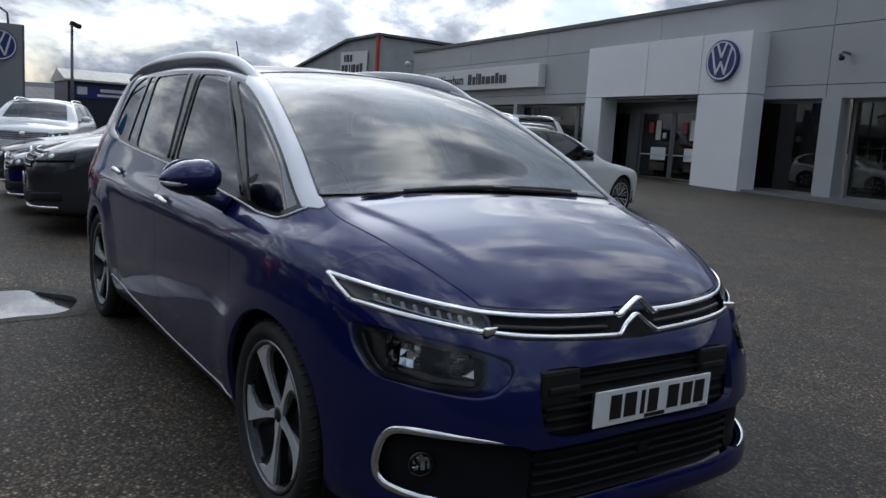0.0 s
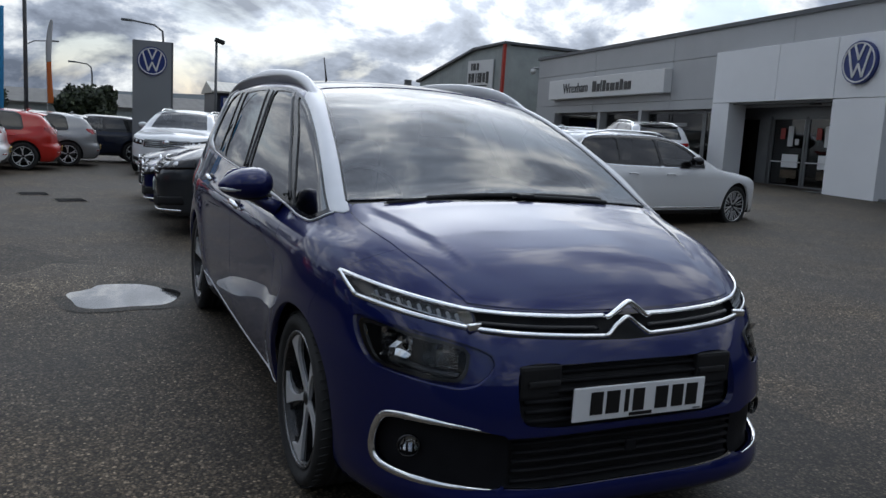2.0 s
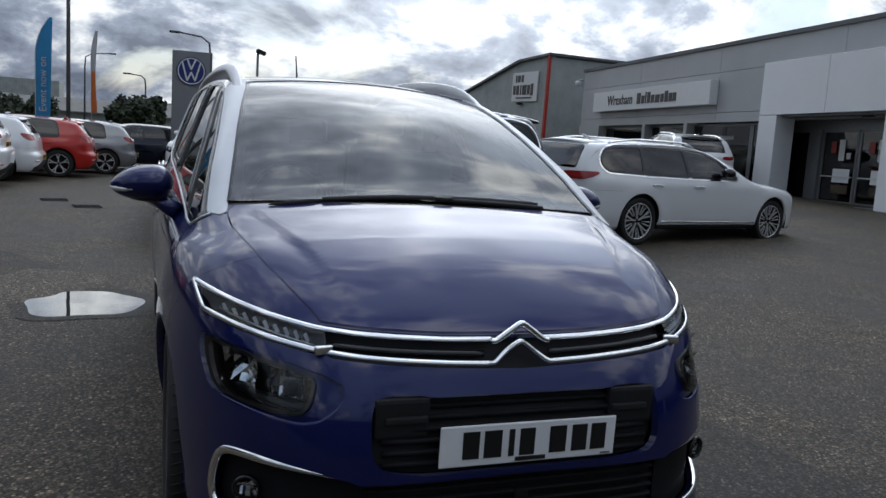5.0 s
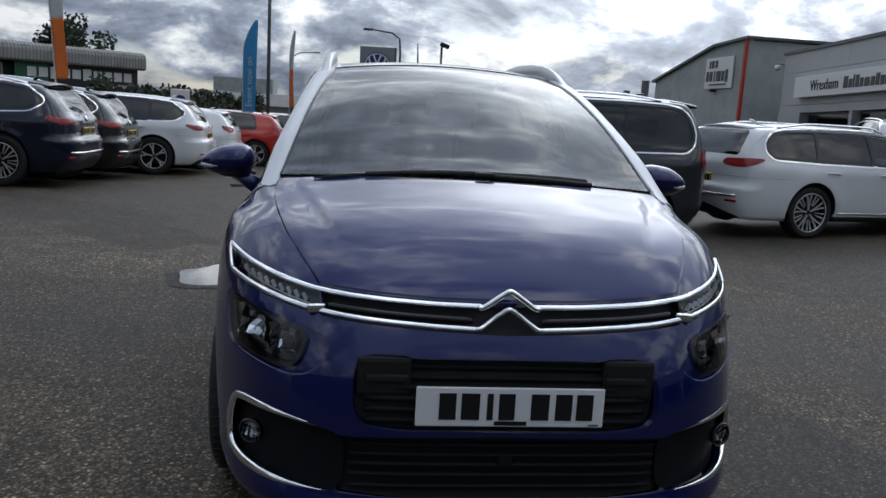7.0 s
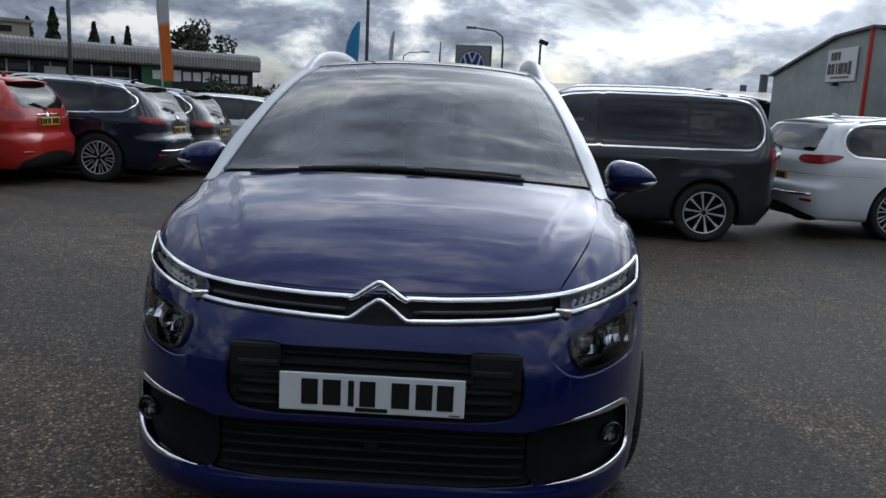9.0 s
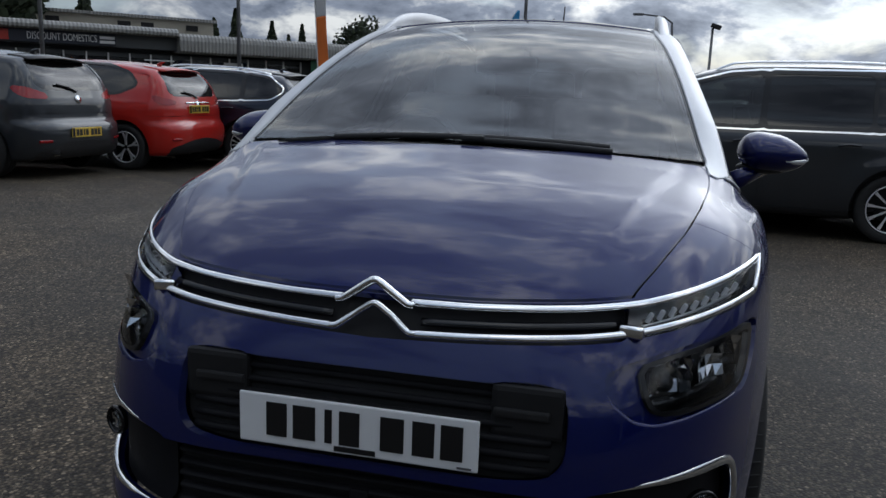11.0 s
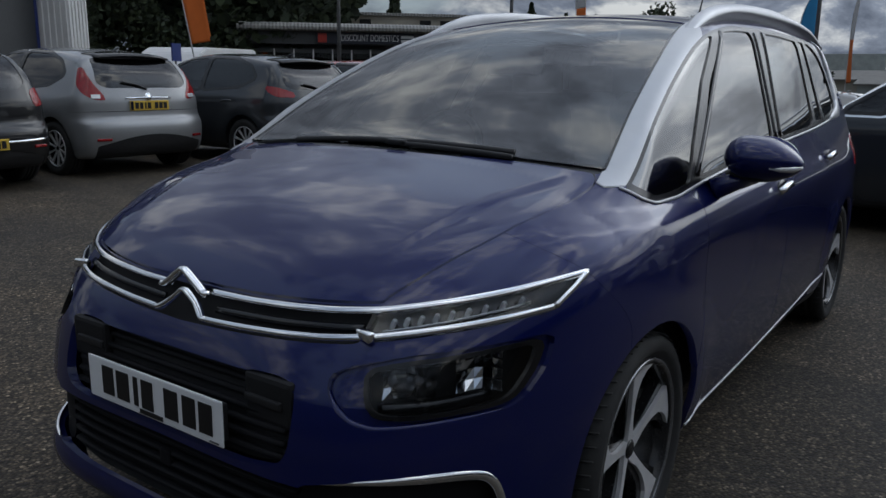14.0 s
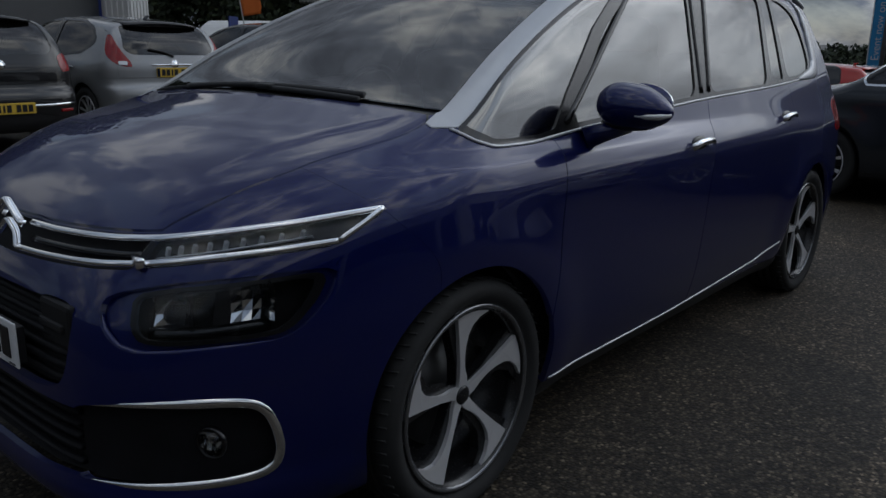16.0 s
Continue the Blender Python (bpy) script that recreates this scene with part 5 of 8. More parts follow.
KINDS = {
    "hatch": dict(L=4.0, W=1.73, H=1.48, axles=(0.82, 3.31), r=0.31, rim=0.21, belt=0.98,
        top=[(-0.2, 0.66), (0.1, 0.76), (0.5, 0.92), (1.0, 1.0), (1.15, 1.04), (1.5, 1.25), (1.85, 1.41), (2.3, 1.475), (2.9, 1.46), (3.5, 1.40), (3.8, 1.36), (4.1, 1.3)],
        tail=[(0.2, 3.92), (0.32, 4.0), (0.5, 4.025), (0.60, 4.015), (0.67, 3.955), (0.85, 3.94), (0.95, 3.91), (1.15, 3.83), (1.38, 3.62), (1.5, 3.5)],
        glass=[("front_door_window", [(1.38, 0.985), (1.75, 1.27), (2.05, 1.38), (2.42, 1.40), (2.40, 0.99)]), ("rear_door_window", [(2.48, 0.995), (2.50, 1.40), (2.95, 1.385), (3.30, 1.29), (3.45, 1.15), (3.2, 1.04)])],
        rear_glass=[(-0.50, 1.0), (0.50, 1.0), (0.60, 1.06), (0.54, 1.335), (-0.54, 1.335), (-0.60, 1.06)], ws=(1.12, 1.86, 0.60, 0.46), doors=(1.28, 2.44, 3.22), spoiler=(3.60, 1.385, 0.95)),
    "golf": dict(L=4.26, W=1.80, H=1.48, axles=(0.86, 3.49), r=0.32, rim=0.225, belt=0.96,
        top=[(-0.2, 0.66), (0.1, 0.74), (0.5, 0.88), (1.1, 0.985), (1.3, 1.04), (1.7, 1.27), (2.05, 1.41), (2.5, 1.475), (3.2, 1.46), (3.8, 1.40), (4.05, 1.36), (4.3, 1.3)],
        tail=[(0.2, 4.18), (0.35, 4.26), (0.54, 4.275), (0.62, 4.215), (0.85, 4.19), (1.0, 4.13), (1.2, 4.0), (1.38, 3.85), (1.5, 3.72)],
        glass=[("front_door_window", [(1.6, 0.97), (1.95, 1.25), (2.25, 1.375), (2.65, 1.40), (2.63, 0.975)]), ("rear_door_window", [(2.71, 0.98), (2.73, 1.40), (3.3, 1.375), (3.42, 1.32), (3.48, 1.0)])],
        rear_glass=[(-0.60, 1.03), (0.60, 1.03), (0.53, 1.33), (-0.53, 1.33)], ws=(1.26, 2.05, 0.64, 0.5), doors=(1.45, 2.67, 3.46), spoiler=(3.84, 1.39, 1.0)),
    "suv": dict(L=4.78, W=1.95, H=1.71, axles=(0.92, 3.82), r=0.37, rim=0.25, belt=1.12,
        top=[(-0.2, 0.85), (0.1, 0.95), (0.5, 1.06), (1.2, 1.14), (1.35, 1.19), (1.75, 1.45), (2.1, 1.62), (2.7, 1.69), (3.4, 1.675), (4.2, 1.60), (4.5, 1.55), (4.9, 1.48)],
        tail=[(0.25, 4.68), (0.4, 4.78), (0.66, 4.795), (0.75, 4.735), (1.0, 4.71), (1.1, 4.65), (1.35, 4.5), (1.6, 4.27), (1.75, 4.12)],
        glass=[("front_door_window", [(1.62, 1.14), (2.0, 1.44), (2.3, 1.56), (2.8, 1.58), (2.78, 1.13)]), ("rear_door_window", [(2.86, 1.13), (2.88, 1.58), (3.68, 1.55), (3.70, 1.15)]), ("rear_quarter_window", [(3.77, 1.155), (3.75, 1.545), (4.12, 1.49), (4.36, 1.30), (4.2, 1.18)])],
        rear_glass=[(-0.62, 1.14), (0.62, 1.14), (0.54, 1.52), (-0.54, 1.52)], ws=(1.30, 2.12, 0.70, 0.56), doors=(1.5, 2.82, 3.74), spoiler=(4.25, 1.585, 1.1)),
    "mpv": dict(L=4.70, W=1.90, H=1.74, axles=(0.94, 3.86), r=0.335, rim=0.235, belt=1.05,
        top=[(-0.2, 0.70), (0.1, 0.80), (0.5, 0.95), (1.0, 1.06), (1.15, 1.12), (1.6, 1.42), (2.0, 1.60), (2.5, 1.685), (3.3, 1.70), (4.2, 1.675), (4.6, 1.65), (4.9, 1.63)],
        tail=[(0.25, 4.60), (0.45, 4.70), (0.9, 4.70), (1.1, 4.66), (1.4, 4.54), (1.6, 4.42), (1.75, 4.30)],
        glass=[("quarter_light", [(1.26, 1.075), (1.60, 1.29), (1.605, 1.075)]), ("front_door_window", [(1.67, 1.07), (1.68, 1.32), (1.95, 1.44), (2.3, 1.54), (2.62, 1.565), (2.60, 1.07)]), ("rear_door_window", [(2.66, 1.07), (2.68, 1.57), (3.60, 1.575), (3.60, 1.08)]), ("rear_quarter_window", [(3.64, 1.08), (3.64, 1.575), (4.10, 1.56), (4.25, 1.53), (4.35, 1.45), (4.41, 1.30), (4.40, 1.17), (4.32, 1.095)])],
        rear_glass=[(-0.66, 1.1), (0.66, 1.1), (0.60, 1.54), (-0.60, 1.54)], ws=(1.10, 2.0, 0.72, 0.58), doors=(1.45, 2.64, 3.62), spoiler=(4.40, 1.62, 1.15)),
    "estate": dict(L=4.77, W=1.83, H=1.46, axles=(0.90, 3.69), r=0.325, rim=0.245, belt=0.95,
        top=[(-0.2, 0.66), (0.1, 0.76), (0.35, 0.835), (0.8, 0.905), (1.2, 0.95), (1.4, 0.995), (1.9, 1.235), (2.3, 1.36), (2.8, 1.41), (3.4, 1.412), (4.0, 1.39), (4.4, 1.36), (4.9, 1.31)],
        tail=[(0.2, 4.70), (0.4, 4.77), (0.57, 4.785), (0.66, 4.725), (0.86, 4.715), (0.97, 4.67), (1.1, 4.60), (1.25, 4.50), (1.4, 4.38)],
        glass=[("front_door_window", [(1.75, 0.955), (2.1, 1.18), (2.4, 1.295), (2.75, 1.32), (2.72, 0.96)]), ("rear_door_window", [(2.78, 0.96), (2.80, 1.322), (3.56, 1.31), (3.60, 0.972)]), ("rear_quarter_window", [(3.64, 0.975), (3.61, 1.308), (4.05, 1.285), (4.24, 1.24), (4.33, 1.15), (4.34, 1.06), (4.26, 0.995)])],
        rear_glass=[(-0.60, 0.99), (0.60, 0.99), (0.54, 1.30), (-0.54, 1.30)], ws=(1.38, 2.3, 0.66, 0.5), doors=(1.6, 2.76, 3.62), spoiler=(4.32, 1.345, 1.06)),
}
SHELLS = {}


def lower(kind, low, f):
    """Squats a kind above the waist."""
    k = KINDS[kind]
    g = lambda z: z if z < low else low + (z - low) * f
    k["H"], k["belt"] = g(k["H"]), g(k["belt"])
    k["top"] = [(y, g(z)) for y, z in k["top"]]
    k["tail"] = [(g(z), y) for z, y in k["tail"]]
    k["glass"] = [(n, [(y, g(z)) for y, z in p]) for n, p in k["glass"]]
    k["rear_glass"] = [(x, g(z)) for x, z in k["rear_glass"]]
    k["spoiler"] = (k["spoiler"][0], g(k["spoiler"][1]), k["spoiler"][2])


lower("suv", 0.6, 0.89)
lower("golf", 0.6, 0.90)


def kind_shell(kind):
    if kind not in SHELLS:
        k = KINDS[kind]
        W, H, L = k["W"], k["H"], k["L"]
        P = dict(L=L, W=W, H=H + 0.02, under=0.2, top=k["top"], tail=k["tail"],
            nose=[(0.1, 0.10), (0.3, 0.0), (0.6, 0.0), (0.78, 0.05), (1.2, 0.32)], nose_round=(0.75, 4.5), tail_round=(0.36, 4.5),
            crown=[(0, 0.1), (L * 0.3, 0.09), (L * 0.5, 0.12), (L, 0.13)],
            wide=[(0.1, W * 0.43), (0.22, W * 0.47), (0.4, W * 0.495), (0.62, W * 0.502), (k["belt"] - 0.16, W * 0.502), (k["belt"] - 0.10, W * 0.496), (k["belt"] - 0.02, W * 0.477), (k["belt"] + 0.1, W * 0.447), (H * 0.88, W * 0.385), (H, W * 0.33), (H * 1.1, W * 0.28)],
            plan=[(0, 0.95), (0.8, 0.99), (L / 2, 1.0), (L * 0.82, 0.985), (L, 0.94)], soft=(0.11, 0.10, 0.09), roof_soft=0.06, arches=k["axles"])
        s = Shell(P)
        SHELLS[kind] = (s, s.grid(0.05))
    return SHELLS[kind]


def plate_at(parent, p, yaw, mat, tilt=0):
    """A number plate with plain bars for its characters."""
    m = pose(*p, tilt, 0, yaw)
    pl = part("number_plate", box_bm((0.52, 0.012, 0.111), (0, 0, 0), 0.004, 1), mat, parent)
    pl.matrix_local = m
    for x, w in ((-0.175, 0.045), (-0.115, 0.045), (-0.06, 0.02), (-0.01, 0.045), (0.085, 0.045), (0.145, 0.045), (0.205, 0.045)):
        b = part("plate_bar", box_bm((w, 0.004, 0.072), (x, -0.0075, 0)), INK, pl)
    if mat is PLATEYELLOW:
        part("plate_flash", box_bm((0.036, 0.004, 0.1), (-0.238, -0.007, 0)), NAVY, pl)
    return pl


def build_car(name, kind, mat, label, m, lamps, plate=None, chrome=False, rails=False, front=False, style="five", black_low=0.36, group="", exhaust=False, dark_glass=True, badge=True, lower_chrome=False, bright_lamp=False, roof=None):
    k = KINDS[kind]
    sh, (V, Q) = kind_shell(kind)
    L, W, H = k["L"], k["W"], k["H"]
    c = thing(name, m, label, "car", group)
    rest = (V, [tuple(q) for q in Q.tolist()])
    for y in k["axles"]:
        _, rest = split(rest, wheel_hole(y, k["r"] + 0.045, k["r"] + 0.01, 0.45))

    def panel(nm, g, mt, lab="", offset=0.0, thick=0.02, gap=0.003):
        nonlocal rest
        ins, rest = split(rest, g)
        if gap:
            ins, _ = split(ins, lambda A: g(A) + gap)
        return sheet(nm, sh, ins, mt, c, lab, offset, thick)

    y0, y1, xb, xt = k["ws"]
    panel("windscreen", top_region([(-0.2, y0), (xb * 0.7, y0 + 0.03), (xb, y0 + 0.09), (xt, y1), (-0.2, y1)], 0.8, 0, mirror=True), PALEGLASS, "", -0.004, 0.01, 0)
    rg = front_region(k["rear_glass"], 99, 1, 0.0, L * 0.7)
    panel("rear_window", rg, PRIVACY, "", -0.006, 0.012, 0)
    # side glass with its surround
    for s in (1, -1):
        for nm, pts in k["glass"]:
            panel(nm, side_region(pts, s, 0.3, 1), PRIVACY if nm.startswith("rear") and dark_glass else PALEGLASS, "", -0.006, 0.0, 0)
        outlines = [smooth_poly(pts, 1) for _, pts in k["glass"]]
        def round_glass(A, w):
            d = -0.03 * np.log(sum(np.exp(-np.clip(poly_sd(o, A[:, 1], A[:, 2]), -0.3, 1.5) / 0.03) for o in outlines)) - w
            return np.maximum(d, 0.3 - s * A[:, 0])
        panel("window_trim", lambda A: round_glass(A, 0.036), TRIM, "", 0.002, 0.01, 0)
        if chrome:
            panel("chrome_line", lambda A: round_glass(A, 0.052), CHROME, "", 0.005, 0.01, 0)
    # lamps
    for s in (1, -1):
        g = corner_region(sh, lamps, s)
        panel("tail_lamp", g, TAIL, "red tail lamp", 0.006, 0.02, 0)
        if bright_lamp:
            P0 = on_rear(sh, [(s * (W / 2 - 0.23), 0.905)]); n0 = Vector(sh.grad(P0)[0])
            bl = box_bm((0.10, 0.05, 0.012), (0, 0, 0), 0.006, 2, rot=n0.to_track_quat("Z", "Y").to_matrix().to_4x4())
            bmesh.ops.translate(bl, vec=Vector(P0[0]) + n0 * 0.008, verts=bl.verts)
            part("reverse_lamp", bl, LAMPGREY, c)
    if black_low:
        panel("rear_diffuser", lambda A: np.maximum.reduce([A[:, 2] - black_low + 0.06 - 0.13 * np.cos(A[:, 0] * 2.1), L - 0.5 - A[:, 1], np.abs(A[:, 0]) - W * 0.40]), PLASTIC, "", -0.006)
        for s in (1, -1):
            panel("sill", lambda A: np.maximum.reduce([A[:, 2] - 0.28, k["axles"][0] - A[:, 1], A[:, 1] - k["axles"][1], 0.2 - s * A[:, 0]]), PLASTIC, "", -0.004)
    # doors, tailgate, bumper
    d0, d1, d2 = k["doors"]
    ar = k["axles"][1]
    for s in (1, -1):
        sd = lambda A: 0.3 - s * A[:, 0]
        panel("front_door", lambda A: np.maximum.reduce([A[:, 1] - d1, d0 - A[:, 1], sd(A), A[:, 2] - H * 0.8, 0.3 - A[:, 2]]), mat)
        panel("rear_door", lambda A: np.maximum.reduce([A[:, 1] - d2 + 0.9 * np.maximum(0, 0.62 - A[:, 2]), d1 - A[:, 1], sd(A), A[:, 2] - H * 0.8, 0.3 - A[:, 2]]), mat)
        for y in ((d1 - 0.17), (d2 - 0.2)):
            z = k["belt"] - 0.14
            Pq = on_side(sh, dense([(y - 0.10, z), (y, z + 0.012), (y + 0.10, z + 0.006)], 5), s); Nq = sh.grad(Pq)
            Pq = Pq + Nq * np.array([[0.004 + 0.02 * math.sin(math.pi * (i + 0.5) / len(Pq)) ** 0.5] for i in range(len(Pq))])
            part("door_handle", strip_bm(Pq, Nq, 0.024, 0.012), mat, c, "", True)
        y = k["glass"][0][1][0][0] + (0.32 if kind != "mpv" else 0.5)
        mz = k["belt"] + 0.08
        mir = bmesh.new()
        bmesh.ops.create_uvsphere(mir, u_segments=18, v_segments=12, radius=1)
        bmesh.ops.scale(mir, vec=(0.11, 0.075, 0.07), verts=mir.verts)
        bmesh.ops.translate(mir, vec=(s * (W / 2 + 0.05), y, mz), verts=mir.verts)
        box_bm((0.12, 0.05, 0.03), (s * (W / 2 - 0.05), y + 0.01, mz - 0.05), 0.01, 1, bm=mir)
        part("door_mirror", mir, roof or (mat if kind not in ("mpv", "estate") else GLOSSBLACK), c, "", True)
    if not front:
        tg = front_region([(-W * 0.40, H * 0.5), (W * 0.40, H * 0.5), (W * 0.405, H * 0.62), (W * 0.37, H * 0.97), (-W * 0.37, H * 0.97), (-W * 0.405, H * 0.62)], 99, 1, 0.0, L * 0.86)
        panel("tailgate", tg, mat)
        panel("rear_bumper", lambda A: np.maximum(A[:, 2] - H * 0.5, k["axles"][1] + k["r"] * 0.9 - A[:, 1]), mat)
    sheet("body", sh, rest, mat, c, "", 0, 0.03)
    # dark lining inside
    V1, Q1 = V, Q
    lin = (V1 - sh.grad(V1) * 0.09, [tuple(q) for q in Q1.tolist()])
    _, lin = split(lin, lambda A: k["belt"] - 0.02 - A[:, 2])
    link_mesh("lining", lin[0], lin[1], DEEP, c)
    # seats show through the glass
    for x in (-0.36, 0.36):
        st = box_bm((0.46, 0.14, 0.6), (x, d1 - 0.15, k["belt"] - 0.1), 0.05, 2, rot=Matrix.Rotation(radians(12), 4, "X"))
        box_bm((0.25, 0.1, 0.17), (x, d1 - 0.06, k["belt"] + 0.3), 0.04, 2, bm=st)
        part("seat", st, INTERIOR, c, "", True)
    # tail furniture
    sy, sz, sw = k["spoiler"]
    sp = bmesh.new()
    rows = []
    for i in range(13):
        x = sw * (i / 12 - 0.5)
        e = 1 - 0.35 * abs(2 * x / sw) ** 3
        zr = [float(on_top(sh, [(x, y)])[0][2]) for y in (sy - 0.22, sy - 0.05)]
        out = sy + 0.14 * e
        zt = zr[1] + (zr[1] - zr[0]) * 0.9 - 0.004
        rows.append([sp.verts.new(v) for v in ((x, sy - 0.22, zr[0] - 0.004), (x, sy - 0.20, zr[0] + 0.006), (x, sy - 0.05, zr[1] + 0.008), (x, out, zt), (x, out - 0.004, zt - 0.016), (x, sy - 0.03, zr[1] - 0.045))])
    for r0, r1 in zip(rows, rows[1:]):
        for q in range(6):
            sp.faces.new((r0[q], r0[(q + 1) % 6], r1[(q + 1) % 6], r1[q]))
    sp.faces.new(rows[0]); sp.faces.new(rows[-1][::-1])
    bmesh.ops.recalc_face_normals(sp, faces=sp.faces)
    part("roof_spoiler", sp, roof or (GLOSSBLACK if kind in ("hatch", "suv") else mat), c, "", True)
    zg0 = k["rear_glass"][0][1]
    if not front:
        Pw = on_rear(sh, dense([(0.0, zg0 - 0.02), (0.12, zg0 + 0.03), (0.30, zg0 + 0.06)], 5)); Nw = sh.grad(Pw)
        part("rear_wiper", strip_bm(Pw + Nw * 0.012, Nw, 0.022, 0.016), PLASTIC, c, "", True)
        if badge:
            Pb = on_rear(sh, [(0, zg0 - 0.10)]); nb = Vector(sh.grad(Pb)[0])
            bd = cyl_bm(0.05, 0.046, 0.014, (0, 0, 0), "Z", 24)
            bmesh.ops.transform(bd, matrix=nb.to_track_quat("Z", "Y").to_matrix().to_4x4(), verts=bd.verts)
            bmesh.ops.translate(bd, vec=Vector(Pb[0]) + nb * 0.006, verts=bd.verts)
            part("badge", bd, CHROME, c, "", True)
        if plate:
            Pp = on_rear(sh, [(0, plate)])[0]
            plate_at(c, (0, Pp[1] + 0.012, plate), 180, PLATEYELLOW, 0)
            Ps = on_rear(sh, dense([(-0.30, plate + 0.085), (0, plate + 0.09), (0.30, plate + 0.085)], 5)); Ns = sh.grad(Ps)
            if kind == "hatch" and plate > 0.7:
                part("tailgate_strip", strip_bm(Ps + Ns * 0.003, Ns, 0.022, 0.012), CHROME, c, "", True)
        if lower_chrome:
            Pc = on_rear(sh, dense([(-0.72, 0.50), (-0.4, 0.49), (0, 0.49), (0.4, 0.49), (0.72, 0.50)], 5)); Nn = sh.grad(Pc)
            part("bumper_strip", strip_bm(Pc + Nn * 0.004, Nn, 0.03, 0.012), CHROME, c, "", True)
            for s in (1, -1):
                a0, a1 = k["axles"][0] + k["r"] + 0.08, k["axles"][1] - k["r"] - 0.08
                Pc = on_side(sh, dense([(a0, 0.315), ((a0 + a1) / 2, 0.318), (a1, 0.325)], 8), s); Nn = sh.grad(Pc)
                part("sill_strip", strip_bm(Pc + Nn * 0.003, Nn, 0.022, 0.010), CHROME, c, "", True)
        for s in (1, -1):
            Pr = on_rear(sh, [(s * W * 0.36, 0.43)])[0]
            part("rear_reflector", box_bm((0.16, 0.02, 0.03), Vector(Pr) + Vector((0, 0.002, 0)), 0.006, 1, rot=Matrix.Rotation(radians(-18 * s), 4, "Z")), TAIL, c)
        if exhaust:
            part("exhaust", cyl_bm(0.03, 0.03, 0.12, (0.45, L - 0.05, 0.28), "Y", 18, caps=False), CHROME, c)
    if rails:
        for s in (1, -1):
            ys = [k["ws"][1] + 0.15, k["ws"][1] + 0.35, L * 0.6, L * 0.75, L * 0.86]
            Pr = on_top(sh, dense([(s * W * 0.325, y) for y in ys], 5))
            Pr[:, 2] += np.array([0.004 + 0.035 * min(1, i / 4, (len(Pr) - 1 - i) / 4) for i in range(len(Pr))])
            part("roof_rail", strip_bm(Pr, np.tile([0, 0, 1.0], (len(Pr), 1)), 0.035, 0.02), CHROME if chrome else PLASTIC, c, "", True)
    Pa = on_top(sh, [(0, L * 0.83)])[0]
    part("aerial", tube_bm([Pa, Vector(Pa) + Vector((0, 0.05, 0.035)), Vector(Pa) + Vector((0, 0.10, 0.045))], 0.02, 8, radii=[0.03, 0.018, 0.006]), mat, c, "", True)
    for s in (1, -1):
        for y in k["axles"]:
            wheel(c, s * (W / 2 - 0.125), y, k["r"], k["r"], k["rim"], 0.215, s, style)
            ln = bmesh.new()
            rows = [[ln.verts.new((s * xx, y + (k["r"] + 0.05) * math.cos(a), k["r"] + 0.01 + (k["r"] + 0.05) * math.sin(a))) for a in (math.pi * (-0.1 + 1.2 * j / 14) for j in range(15))] for xx in (W / 2 - 0.02, 0.4)]
            for j in range(14):
                ln.faces.new((rows[0][j], rows[0][j + 1], rows[1][j + 1], rows[1][j]))
            ln.faces.new(rows[1])
            part("arch_liner", ln, DEEP, c)
    part("underbody", box_bm((W * 0.82, L * 0.9, 0.1), (0, L / 2, 0.26)), DEEP, c)
    if front:
        front_face(c, sh, k, mat, chrome)
    return c


